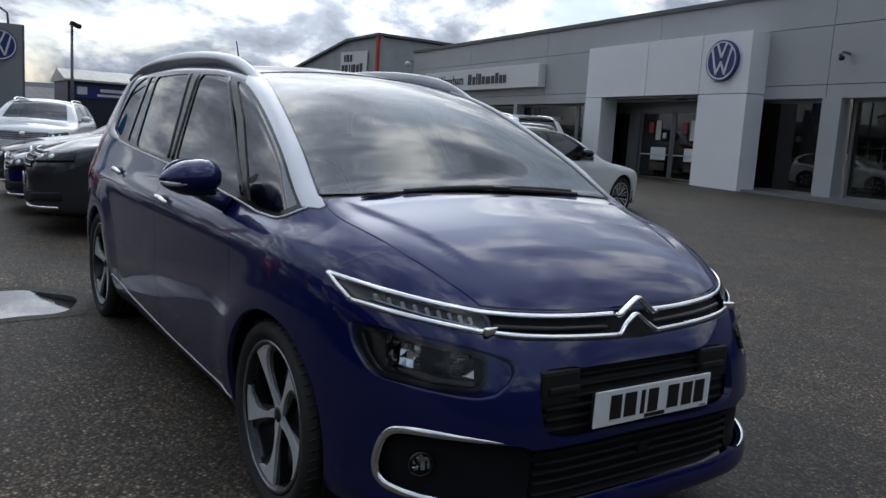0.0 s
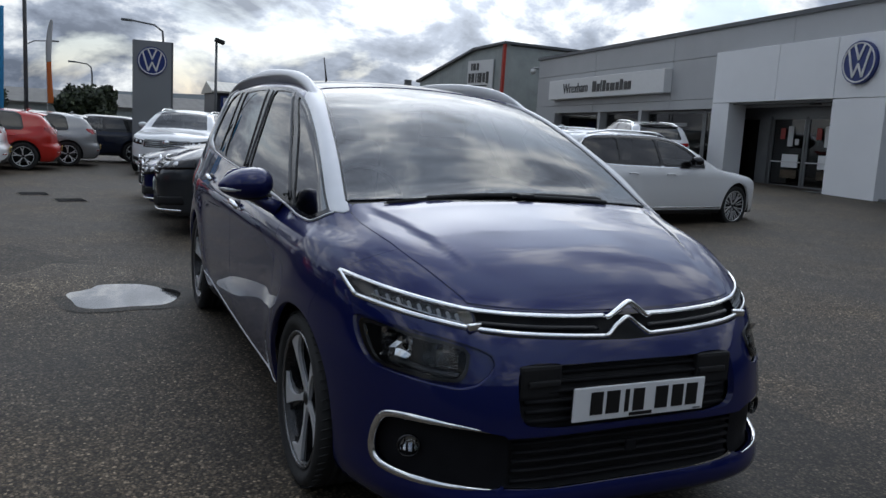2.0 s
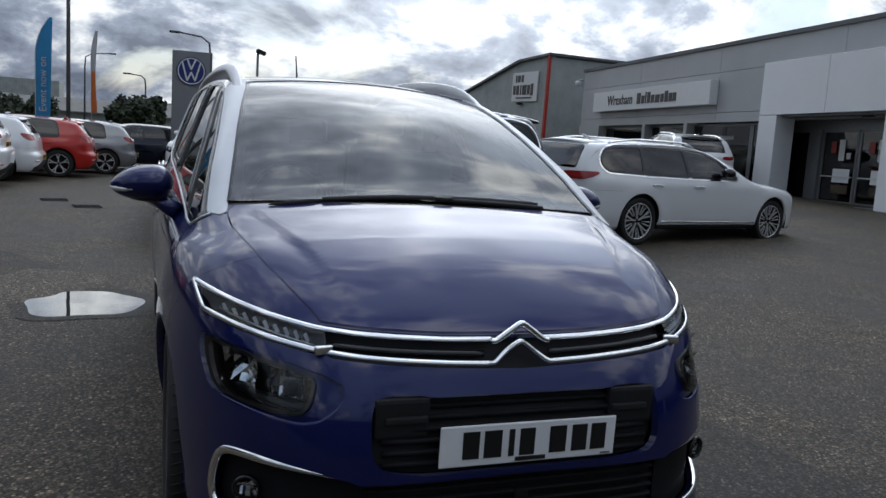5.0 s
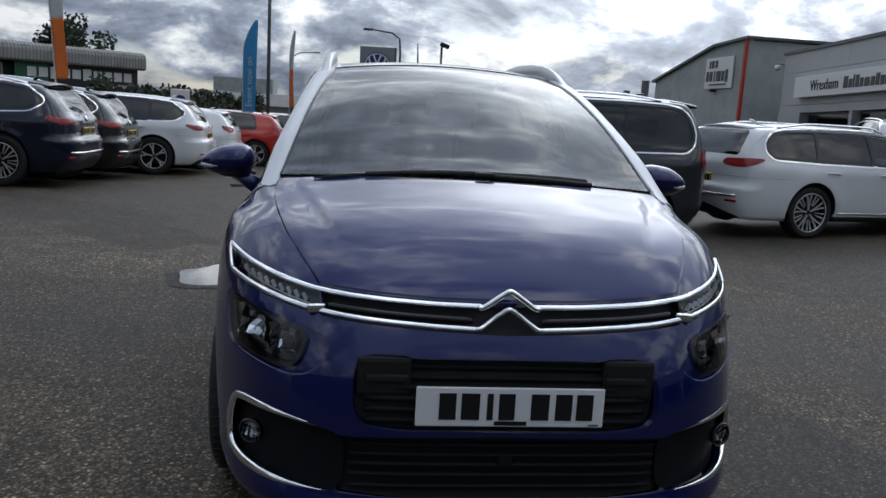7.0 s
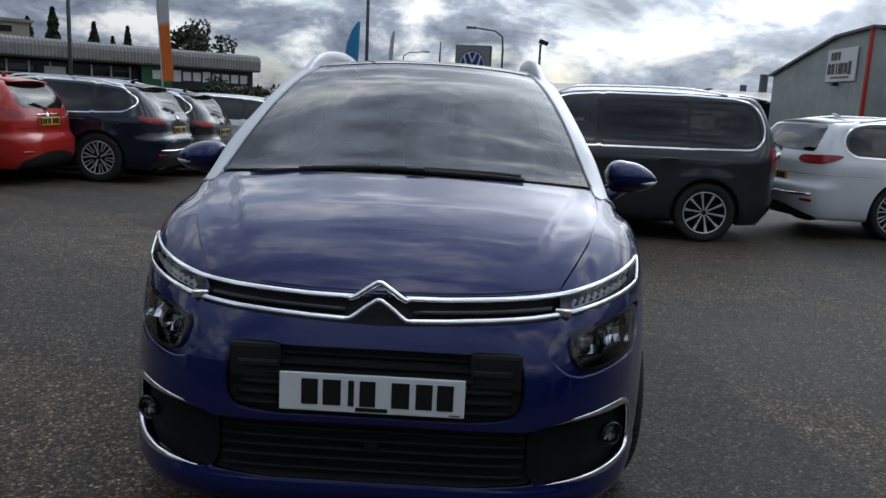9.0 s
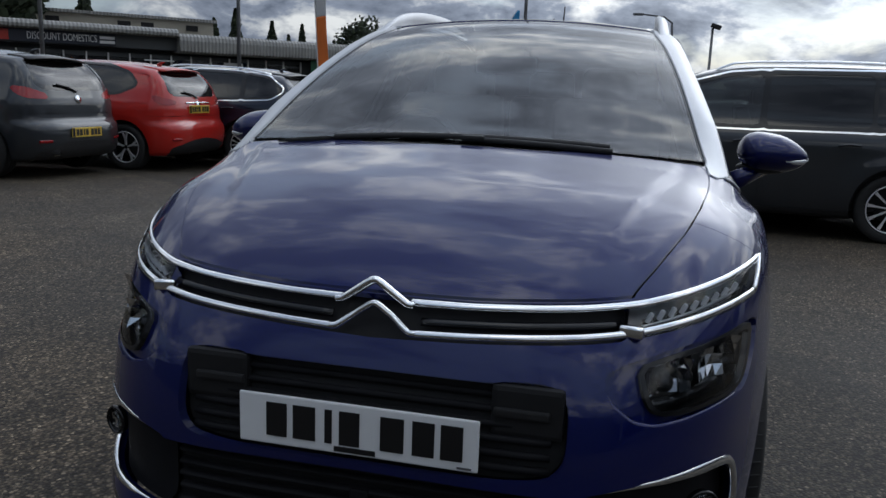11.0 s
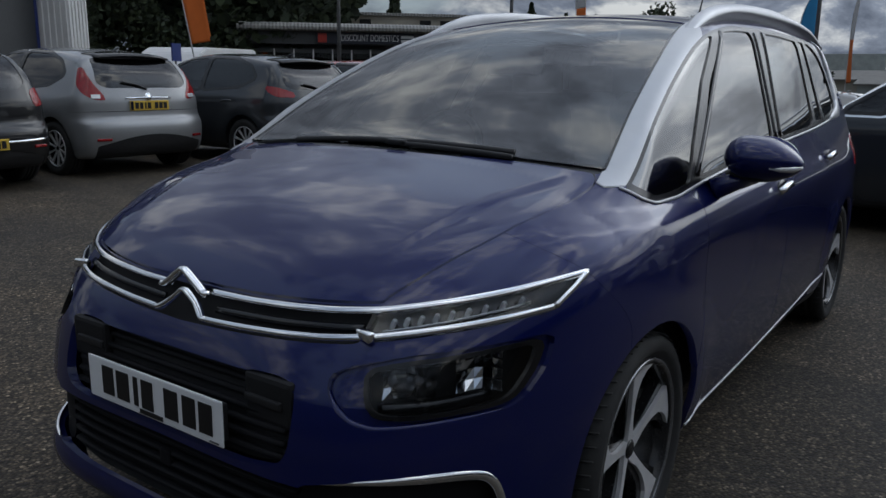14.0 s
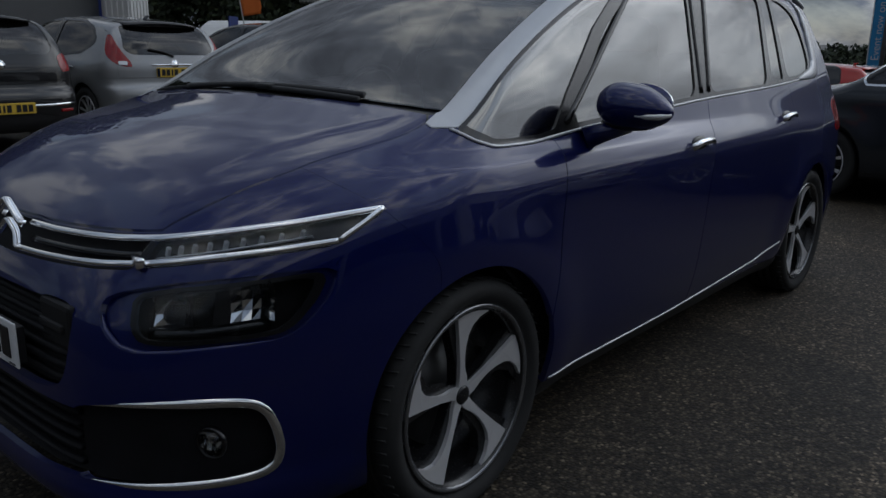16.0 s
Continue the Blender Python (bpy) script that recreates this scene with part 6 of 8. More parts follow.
def front_face(c, sh, k, mat, chrome):
    """Grille, lamps, plate and badge of a car that shows its nose."""
    hi = k["belt"] - 0.22
    W = k["W"]
    for j in range(4):
        z = hi - 0.02 - 0.045 * j
        P = on_front(sh, dense([(-W * 0.27, z), (0, z - 0.004), (W * 0.27, z)], 8)); Nn = sh.grad(P)
        part("grille_back", strip_bm(P + Nn * 0.006, Nn, 0.052, 0.006), DEEP, c, "", True)
        part("grille_bar", strip_bm(P + Nn * 0.010, Nn, 0.013, 0.010), CHROME if chrome else LAMPGREY, c, "", True)
    for s in (1, -1):
        P = on_front(sh, dense([(s * W * 0.28, hi - 0.075), (s * W * 0.36, hi - 0.06), (s * W * 0.445, hi - 0.03)], 8)); Nn = sh.grad(P)
        lp = part("headlamp", strip_bm(P + Nn * 0.006, Nn, 0.12, 0.012), GLOSSBLACK, c, "dark headlamp", True)
        for t in (3, 9):
            b = cyl_bm(0.035, 0.035, 0.02, (0, 0, 0), "Z", 18)
            q = Vector(Nn[t]).to_track_quat("Z", "Y").to_matrix().to_4x4()
            bmesh.ops.transform(b, matrix=Matrix.Translation(Vector(P[t]) + Vector(Nn[t]) * 0.012) @ q, verts=b.verts)
            part("lamp_lens", b, LAMPGREY, lp, "", True)
        P = on_front(sh, dense([(s * W * 0.27, 0.36), (s * W * 0.36, 0.37), (s * W * 0.43, 0.39)], 6)); Nn = sh.grad(P)
        part("fog_vent", strip_bm(P + Nn * 0.006, Nn, 0.09, 0.008), DEEP, c, "", True)
    P = on_front(sh, dense([(-W * 0.30, 0.36), (0, 0.355), (W * 0.30, 0.36)], 8)); Nn = sh.grad(P)
    part("lower_grille", strip_bm(P + Nn * 0.006, Nn, 0.13, 0.006), DEEP, c, "", True)
    P = on_front(sh, dense([(-W * 0.42, 0.27), (-W * 0.25, 0.25), (0, 0.245), (W * 0.25, 0.25), (W * 0.42, 0.27)], 6)); Nn = sh.grad(P)
    part("lip", strip_bm(P, Nn, 0.03, 0.014), CHROME if chrome else mat, c, "", True)
    p = on_front(sh, [(0, 0.50)])[0]
    plate_at(c, (0, p[1] - 0.012, 0.50), 0, PLATEWHITE)
    p = on_front(sh, [(0, hi - 0.06)])[0]
    part("badge", cyl_bm(0.07, 0.066, 0.02, Vector(p) + Vector((0, -0.012, 0)), "Y", 28), CHROME, c, "round chrome badge", True)


ROW = "cars parked in a row"
HL = [(-0.27, 0.87), (-0.22, 0.93), (-0.10, 1.03), (0.0, 1.14), (0.06, 1.24), (0.14, 1.21), (0.17, 1.06), (0.12, 0.98), (0.0, 0.91), (-0.15, 0.865)]
build_car("hatchback", "hatch", SILVER, "silver hatchback with black roof spoiler parked on tarmac", parked((-7.35, 3.85), 0, "hatch"), HL, 0.80, group=ROW, style="multi", black_low=0.40, bright_lamp=True)
build_car("hatchback", "hatch", GREY, "dark grey hatchback with yellow rear plate parked on tarmac", parked((-6.6, 6.0), 0, "hatch"), [(-0.32, 0.90), (-0.30, 0.96), (0.0, 1.03), (0.24, 1.05), (0.16, 0.96), (0.0, 0.91)], 0.52, group=ROW, style="multi", exhaust=True)
build_car("hatchback", "hatch", RED, "bright red hatchback with dark alloy wheels parked on tarmac", parked((-6.2, 8.0), 0, "hatch"), [(-0.30, 0.90), (-0.26, 0.945), (0.0, 0.985), (0.20, 1.02), (0.16, 0.93), (0.0, 0.88)], 0.83, group=ROW, style="five", roof=RED)
SL = [(-0.42, 0.905), (-0.36, 0.985), (0.0, 1.0), (0.36, 1.035), (0.20, 0.955), (0.0, 0.90), (-0.2, 0.895)]
build_car("suv", "suv", NAVY, "dark navy SUV with chrome window line parked on tarmac", parked((-5.33, 9.75), 0, "suv"), SL, 0.80, True, True, style="twin", group=ROW, lower_chrome=True)
build_car("suv", "suv", BLACK, "black SUV with red tail lamps parked on tarmac", parked((-5.26, 11.9), 0, "suv"), SL, 0.80, True, True, style="five", group=ROW, lower_chrome=True)
build_car("suv", "suv", WHITE, "white SUV with black spoiler parked on tarmac", parked((-4.3, 14.2), 0, "suv"), SL, 0.78, True, False, style="five", group=ROW, roof=None)
GL = [(-0.36, 0.86), (-0.30, 0.955), (0.0, 0.985), (0.22, 1.01), (0.16, 0.90), (0.0, 0.85)]
build_car("hatchback", "golf", WHITE, "white hatchback with red tail lamps parked on tarmac", parked((-3.8, 16.5), 0, "golf"), GL, 0.5, group=ROW, style="five")
build_car("hatchback", "golf", RED, "red hatchback with split-spoke alloy wheels parked on tarmac", parked((-2.85, 18.6), 0, "golf"), GL, 0.5, group=ROW, style="five")
build_car("hatchback", "golf", SILVER, "silver grey hatchback with white rear plate parked on tarmac", parked((-1.95, 20.9), 0, "golf"), GL, 0.5, group=ROW, style="five")
build_car("people_carrier", "mpv", GREY, "dark grey people carrier with chrome window line and roof rails", parked((2.93, 6.8), -5, "mpv"), [(-0.16, 0.86), (-0.14, 1.06), (0.0, 1.09), (0.14, 1.08), (0.10, 0.94), (0.0, 0.86)], 0.75, True, True, True, "multi")
build_car("estate_car", "estate", WHITE, "white estate car with tinted windows and alloy wheels", parked((5.26, 7.22), 191, "estate", -1), [(-0.44, 0.875), (-0.40, 0.945), (0.0, 0.96), (0.30, 0.965), (0.20, 0.90), (0.0, 0.855), (-0.25, 0.85)], 0.68, True, True, style="twin", black_low=0.30, lower_chrome=True)
# cars that show their noses, and those glimpsed beyond
FACE = "cars facing the yard"
build_car("suv", "suv", WHITE, "white SUV with chrome grille bars facing the yard", pose(0.2, 18.0, yard(0, 18), 0, 0, -18), SL, 0.78, True, True, True, "five", group=FACE)
build_car("hatchback", "golf", BLUE, "blue saloon nose-out beside a people carrier", pose(-0.85, 9.85, yard(0, 9.85), 0, 0, -95), GL, 0.5, True, False, True, "five", group=FACE)
build_car("hatchback", "golf", GREY, "dark grey hatchback nose-out beside other cars", pose(-0.75, 12.2, yard(0, 12.2), 0, 0, -95), GL, 0.5, True, False, True, "five", group=FACE)
build_car("hatchback", "hatch", BLACK, "black hatchback with chrome rear bumper strip", parked((-7.1, 1.75), 4, "hatch"), [(-0.14, 0.82), (-0.12, 0.98), (0.0, 1.02), (0.14, 1.0), (0.10, 0.84)], 0.47, group=ROW, style="five", exhaust=True, lower_chrome=True)
build_car("hatchback", "golf", NAVY, "dark navy hatchback parked beyond the row", parked((-0.2, 23.6), 4, "golf"), GL, 0.5, group=ROW, style="five")
build_car("suv", "suv", WHITE, "white SUV parked by the showroom", parked((12.6, 17.0), 250, "suv", 1), SL, 0.78, True, True, style="five")
build_car("suv", "suv", WHITE, "white SUV parked near the shops", parked((-16.5, 22), 20, "suv"), SL, 0.78, False, True, style="five")

# ---- setting: ground ----
def tarmac(name="worn_tarmac", tone=(1.0, 1.0, 1.0)):
    m, nt, p = base_mat(name)
    L = nt.links.new
    co = node(nt, "ShaderNodeTexCoord")
    vor = node(nt, "ShaderNodeTexVoronoi"); vor.inputs["Scale"].default_value = 80; L(co.outputs["Object"], vor.inputs["Vector"])
    stone = ramp(nt, vor.outputs["Color"], [(0.15, (0.024, 0.022, 0.020)), (0.55, (0.084, 0.0755, 0.0655)), (0.82, (0.20, 0.180, 0.155)), (0.95, (0.46, 0.42, 0.365))])
    gap = ramp(nt, vor.outputs["Distance"], [(0.25, (1, 1, 1)), (0.62, (0.45, 0.44, 0.42))])
    fine = noise_node(nt, 320, 3)
    f2 = ramp(nt, fine.outputs["Fac"], [(0.3, (0.8, 0.8, 0.8)), (0.7, (1.2, 1.18, 1.15))])
    big = noise_node(nt, 0.55, 6, 0.6)
    b2 = ramp(nt, big.outputs["Fac"], [(0.34, (0.62, 0.61, 0.60)), (0.5, (0.97, 0.95, 0.92)), (0.66, (1.45, 1.37, 1.26))])
    mid = noise_node(nt, 3.2, 5, 0.65)
    b3 = ramp(nt, mid.outputs["Fac"], [(0.3, (0.72, 0.715, 0.71)), (0.7, (1.24, 1.22, 1.19))])
    def mul(a, b):
        x = node(nt, "ShaderNodeMix", data_type="RGBA", blend_type="MULTIPLY"); x.inputs["Factor"].default_value = 1
        L(a, x.inputs[6]); L(b, x.inputs[7])
        return x.outputs[2]
    col = mul(mul(mul(mul(stone.outputs[0], gap.outputs[0]), f2.outputs[0]), b2.outputs[0]), b3.outputs[0])
    tint = node(nt, "ShaderNodeRGB"); tint.outputs[0].default_value = (*tone, 1)
    col = mul(col, tint.outputs[0])
    L(col, p.inputs["Base Color"])
    rr = node(nt, "ShaderNodeMapRange"); rr.inputs[3].default_value, rr.inputs[4].default_value = 0.55, 0.9
    L(big.outputs["Fac"], rr.inputs[0]); L(rr.outputs[0], p.inputs["Roughness"])
    p.inputs["Specular IOR Level"].default_value = 0.30
    b = bump(nt, vor.outputs["Distance"], 0.004, 0.7); b.invert = True
    L(b.outputs[0], p.inputs["Normal"])
    return m


TARMAC = tarmac(tone=(0.825, 0.765, 0.675))


def ground():
    bm = bmesh.new()
    xs = [-900, -300, -60, -20, -12] + [-8 + 0.4 * k for k in range(41)] + [9, 10, 11, 12, 13, 14, 16, 30, 80, 300, 900]
    ys = [-900, -60, -20, -8, -3] + [1.0 * k for k in range(32)] + [40, 100, 300, 900]
    rows = [[bm.verts.new((x, y, yard(x, y))) for y in ys] for x in xs]
    for a, b in zip(rows, rows[1:]):
        for i in range(len(ys) - 1):
            bm.faces.new((a[i], b[i], b[i + 1], a[i + 1]))
    tagged(part("ground", bm, TARMAC, smooth=True), "worn grey tarmac of a car sales yard", "ground", kind="structure")


ground()


def blob_bm(cx, cy, rx, ry, z, seed, n=56, rough=0.16, turn=0.0, lift=yard):
    """A flat irregular patch just above the ground."""
    rnd = random.Random(seed)
    ph = [(rnd.uniform(0, 6.28), rnd.uniform(0.4, 1.0) / k) for k in range(2, 8)]
    bm = bmesh.new()
    ring = []
    for i in range(n):
        a = 2 * math.pi * i / n
        r = 1 + rough * sum(w * math.sin(k * a + p) for k, (p, w) in zip(range(2, 8), ph))
        x, y = rx * r * math.cos(a), ry * r * math.sin(a)
        c, s = math.cos(turn), math.sin(turn)
        X, Y = cx + x * c - y * s, cy + x * s + y * c
        ring.append(bm.verts.new((X, Y, lift(X, Y) + z)))
    mid = bm.verts.new((cx, cy, lift(cx, cy) + z))
    for i in range(n):
        bm.faces.new((mid, ring[i], ring[(i + 1) % n]))
    return bm


WATER, wnt, wp = base_mat("puddle_water")
wp.inputs["Base Color"].default_value = (0.02, 0.02, 0.02, 1)
wp.inputs["Roughness"].default_value = 0.015
wp.inputs["Specular IOR Level"].default_value = 1.0
wn = noise_node(wnt, 6, 3)
wb = bump(wnt, wn.outputs["Fac"], 0.0006, 0.4)
wnt.links.new(wb.outputs[0], wp.inputs["Normal"])
DAMP = tarmac("damp_tarmac", (0.39, 0.37, 0.34))
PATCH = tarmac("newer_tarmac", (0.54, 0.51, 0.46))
PALE = tarmac("pale_tarmac", (1.06, 1.0, 0.90))
tagged(part("pavement", blob_bm(-2.6, 4.7, 1.5, 0.85, 0.002, 5, rough=0.10, turn=0.15), PALE), "pale worn patch in the tarmac", "pavement", kind="structure")
tagged(part("pavement", blob_bm(-1.35, 4.15, 0.48, 0.54, 0.0035, 3, rough=0.18), DAMP), "damp edge round a puddle", "pavement", kind="structure")
tagged(part("puddle", blob_bm(-1.36, 4.14, 0.36, 0.42, 0.005, 3, rough=0.2), WATER), "shallow rain puddle mirroring the cloudy sky", "puddle", kind="structure")
tagged(part("pavement", blob_bm(-4.2, 7.6, 1.9, 0.9, 0.002, 12, rough=0.12, turn=-0.3), PATCH), "darker relaid tarmac strip", "pavement", kind="structure")


def patch_bm(outline, z, seed):
    """A flat patch with a slightly ragged edge."""
    rnd = random.Random(seed)
    ring = []
    for (ax, ay), (bx_, by_) in zip(outline, outline[1:] + outline[:1]):
        n = max(1, int(math.hypot(bx_ - ax, by_ - ay) / 0.12))
        for k in range(n):
            ring.append((ax + (bx_ - ax) * k / n + (rnd.gauss(0, 0.014) if n > 2 and k else 0), ay + (by_ - ay) * k / n + (rnd.gauss(0, 0.014) if n > 2 and k else 0)))
    bm = bmesh.new()
    vs = [bm.verts.new((x, y, yard(x, y) + z)) for x, y in ring]
    f = bm.faces.new(vs)
    bm.normal_update()
    if f.normal.z < 0:
        f.normal_flip()
    bmesh.ops.triangulate(bm, faces=[f])
    bmesh.ops.subdivide_edges(bm, edges=bm.edges[:], cuts=5, use_grid_fill=True)
    for v in bm.verts:
        v.co.z = yard(v.co.x, v.co.y) + z
    return bm


# darker area under the car, out past its nose and +x side
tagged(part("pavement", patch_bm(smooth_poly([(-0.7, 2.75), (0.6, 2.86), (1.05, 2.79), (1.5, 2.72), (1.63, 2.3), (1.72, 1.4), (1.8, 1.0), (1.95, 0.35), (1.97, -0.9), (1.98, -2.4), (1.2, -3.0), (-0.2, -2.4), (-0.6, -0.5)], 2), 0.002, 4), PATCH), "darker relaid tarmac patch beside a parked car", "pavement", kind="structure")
tagged(part("pavement", patch_bm(smooth_poly([(-3.4, 7.3), (-2.63, 6.88), (-2.1, 6.4), (-1.5, 5.26), (-1.0, 4.5), (-0.95, 3.7), (-1.69, 3.95), (-2.08, 4.53), (-2.24, 4.96), (-3.3, 6.0)], 2), 0.002, 6), PATCH), "darker relaid tarmac strip by a puddle", "pavement", kind="structure")
IRON = plain("cast_iron", (0.05, 0.045, 0.04), 0.6, 0.4, 0.2)
for x, y in ((-2.34, 12.3), (-1.79, 11.3)):
    g = thing("drain_cover", pose(x, y, yard(x, y), 0, 0, 12), "rusty cast iron drain grate set in tarmac", "drain", "drain covers")
    part("grate_frame", box_bm((0.46, 0.46, 0.01), (0, 0, 0.003), 0.003, 1), TARMAC, g)
    for k in range(6):
        part("grate_bar", box_bm((0.40, 0.016, 0.008), (0, -0.17 + 0.068 * k, 0.014)), DEEP, g)

# ---- showroom, in its own frame: s along the front towards the yard's mouth, c into the building ----
SHOW = Matrix(((-0.1045, 0.9945, 0, 0), (-0.9945, -0.1045, 0, 0), (0, 0, 1, 0), (0, 0, 0, 1))) @ pose(-15, 0, 0, 0, -1.26, 0) @ pose(15, 0, 0)
CLAD = plain("grey_cladding", (0.38, 0.385, 0.39), 0.45, 0.15, 0.05, 0.8)
CAPM = plain("parapet_cap", (0.10, 0.105, 0.11), 0.5, 0.3, 0.1, 2)
PANEL = plain("white_panel", (0.78, 0.79, 0.80), 0.4, 0, 0.035, 0.7)
FRAMEM = plain("window_frame_grey", (0.20, 0.205, 0.21), 0.4, 0.4, 0.06)
SHOPGLASS = glass("shop_glass", (0.30, 0.33, 0.33), 0.0, 0.004, 1.7)
DARKIN = plain("showroom_inside", (0.16, 0.16, 0.165), 0.7, 0, 0.2, 1)
BLUESIGN = plain("sign_blue", (0.012, 0.03, 0.16), 0.35, 0, 0.06)
SIGNWHITE = plain("sign_white", (0.66, 0.66, 0.65), 0.4, 0, 0.03)


def bx(name, s0, s1, c0, c1, z0, z1, mat, parent=None, label="", bevel=0.0):
    return part(name, box_bm((s1 - s0, c1 - c0, z1 - z0), ((s0 + s1) / 2, (c0 + c1) / 2, (z0 + z1) / 2), bevel, 1), mat, parent, label)


def disc_sign(parent, at, r, depth, facing="c"):
    """A round blue sign with a white ring and slanting white bars."""
    def put(bm, mat, nm):
        o = part(nm, bm, mat, parent, "", False)
        o.matrix_local = at
        return o
    put(cyl_bm(r, r, depth, (0, 0, 0), "Y", 48), BLUESIGN, "disc")
    ring = lathe_bm([(r * 0.86, -depth * 0.5 - 0.012), (r * 0.93, -depth * 0.5 - 0.016), (r * 0.93, -depth * 0.5 + 0.01), (r * 0.86, -depth * 0.5 + 0.01)], "Y", 48, closed=True)
    put(ring, SIGNWHITE, "ring")
    w = r * 0.115
    def stroke(x0, z0, x1, z1):
        d = math.hypot(x1 - x0, z1 - z0)
        b = box_bm((w, 0.02, d + w * 0.5), (0, 0, 0), 0, rot=Matrix.Rotation(math.atan2(x1 - x0, z1 - z0), 4, "Y"))
        bmesh.ops.translate(b, vec=((x0 + x1) / 2, -depth * 0.5 - 0.008, (z0 + z1) / 2), verts=b.verts)
        put(b, SIGNWHITE, "bar")
    for a in ((-0.62, 0.58, -0.27, -0.66), (-0.27, -0.66, 0, -0.08), (0, -0.08, 0.27, -0.66), (0.27, -0.66, 0.62, 0.58), (-0.27, 0.78, 0, 0.14), (0, 0.14, 0.27, 0.78)):
        stroke(*(r * t for t in a))


def showroom():
    b = thing("car_showroom", SHOW, "grey clad car showroom with white entrance portal and large windows", "building")
    z0 = 0.22
    # roof and hidden walls
    bx("roof", -31.2, 20, 14.25, 30, 4.6, 4.7, CLAD, b)
    bx("wall", -31.2, -30.9, 14.35, 30, -0.6, 4.6, CLAD, b)
    bx("wall", 19.7, 20, 14.35, 30, -0.6, 4.6, CLAD, b)
    bx("wall", -30.9, 19.7, 21, 21.2, -0.6, 4.6, DARKIN, b)
    bx("floor_slab", -31.2, 20, 13.6, 30, -0.6, z0 + 0.03, FRAMEM, b)
    bx("ceiling_panel", -30.9, 19.7, 14.4, 21, 2.62, 2.68, DARKIN, b)
    # cladding panels above the glazing
    cuts = [-31.2, -26.0, -20.8, -15.4, -10.0, -4.6, 0.8, 6.2, 11.6, 20]
    for a, e in zip(cuts, cuts[1:]):
        for lo, hi in ((2.42, 2.71), (2.725, 3.99), (4.005, 4.78)):
            bx("panel", a + 0.008, e - 0.008, 14.05, 14.25, lo, hi, CLAD, b)
        bx("parapet_cap", a, e, 13.98, 14.40, 4.78, 4.90, CAPM, b)
    bx("backing", -31.1, 19.9, 14.21, 14.35, 2.42, 4.78, DARKIN, b)
    # piers
    for a, e in ((-31.2, -29.2), (-18.5, -17.6), (-10.04, -9.57), (-2.0, -1.5), (6, 6.5), (12, 12.5), (19.3, 20)):
        bx("pier", a, e, 14.0, 14.4, -0.5, 2.42, CLAD, b)
    # windows
    def window(a, e, lo, hi, n, c=14.37):
        f = bx("window", a, e, c - 0.03, c + 0.03, lo, lo + 0.08, FRAMEM, b)
        part("window_frame", box_bm((e - a, 0.06, 0.08), ((a + e) / 2, c, hi - 0.04)), FRAMEM, f)
        for k in range(n + 1):
            x = a + (e - a) * k / n
            part("mullion", box_bm((0.07, 0.06, hi - lo), (x, c, (lo + hi) / 2)), FRAMEM, f)
        for k in range(n):
            x0, x1 = a + (e - a) * k / n + 0.035, a + (e - a) * (k + 1) / n - 0.035
            part("pane", box_bm((x1 - x0, 0.012, hi - lo - 0.16), ((x0 + x1) / 2, c, (lo + hi) / 2)), SHOPGLASS, f)
    window(-29.2, -25.55, 0.7, 2.40, 1)
    window(-25.35, -22.65, 0.7, 2.40, 1)
    window(-22.45, -19.3, z0, 2.40, 1)
    window(-19.2, -18.5, z0, 2.40, 1)
    bx("pier", -25.55, -25.35, 14.05, 14.45, z0, 2.42, CLAD, b)
    bx("pier", -22.65, -22.45, 14.05, 14.45, z0, 2.42, CLAD, b)
    bx("sill_wall", -29.2, -22.6, 14.1, 14.35, -0.4, 0.7, CLAD, b)
    part("lettering_bar", box_bm((1.5, 0.01, 0.12), (-20.9, 14.35, 1.95)), FRAMEM, b, "pale lettering on the window")
    window(-12.2, -10.04, z0, 2.42, 1)
    window(-9.45, -2.0, z0, 2.42, 3)
    window(-1.5, 6.0, z0, 2.42, 3)
    window(6.5, 12.0, z0, 2.42, 2)
    window(12.5, 19.3, z0, 2.42, 2)
    # portal
    for a, e, lo, hi in ((-17.75, -17.0, z0 - 0.05, 2.51), (-13.2, -11.67, z0 - 0.05, 2.51), (-17.75, -15.19, 2.525, 3.97), (-15.175, -13.21, 2.525, 3.97), (-13.195, -11.67, 2.525, 3.97)):
        bx("portal_panel", a, e, 13.45, 14.05, lo, hi, PANEL, b, "white portal panel", 0.004)
    # entrance
    bx("soffit", -17.0, -13.2, 13.6, 14.9, 2.47, 2.51, FRAMEM, b)
    bx("return_wall", -18.1, -18.0, 14.05, 14.75, z0, 2.5, FRAMEM, b)
    bx("return_wall", -13.22, -13.1, 14.05, 14.75, z0, 2.5, FRAMEM, b)
    bx("door_header", -18.0, -13.22, 14.55, 14.75, 2.18, 2.47, FRAMEM, b)
    for a, e, nm in ((-17.95, -16.9, "side_light"), (-16.45, -15.15, "entrance_door"), (-15.12, -13.9, "entrance_door")):
        d = bx(nm, a, e, 14.58, 14.64, z0, z0 + 0.09, FRAMEM, b)
        part("door_frame", box_bm((e - a, 0.06, 0.07), ((a + e) / 2, 14.61, 2.15)), FRAMEM, d)
        for x in (a + 0.035, e - 0.035):
            part("door_stile", box_bm((0.07, 0.06, 1.95), (x, 14.61, z0 + 0.98)), FRAMEM, d)
        part("pane", box_bm((e - a - 0.14, 0.012, 1.9), ((a + e) / 2, 14.61, z0 + 1.0)), SHOPGLASS, d)
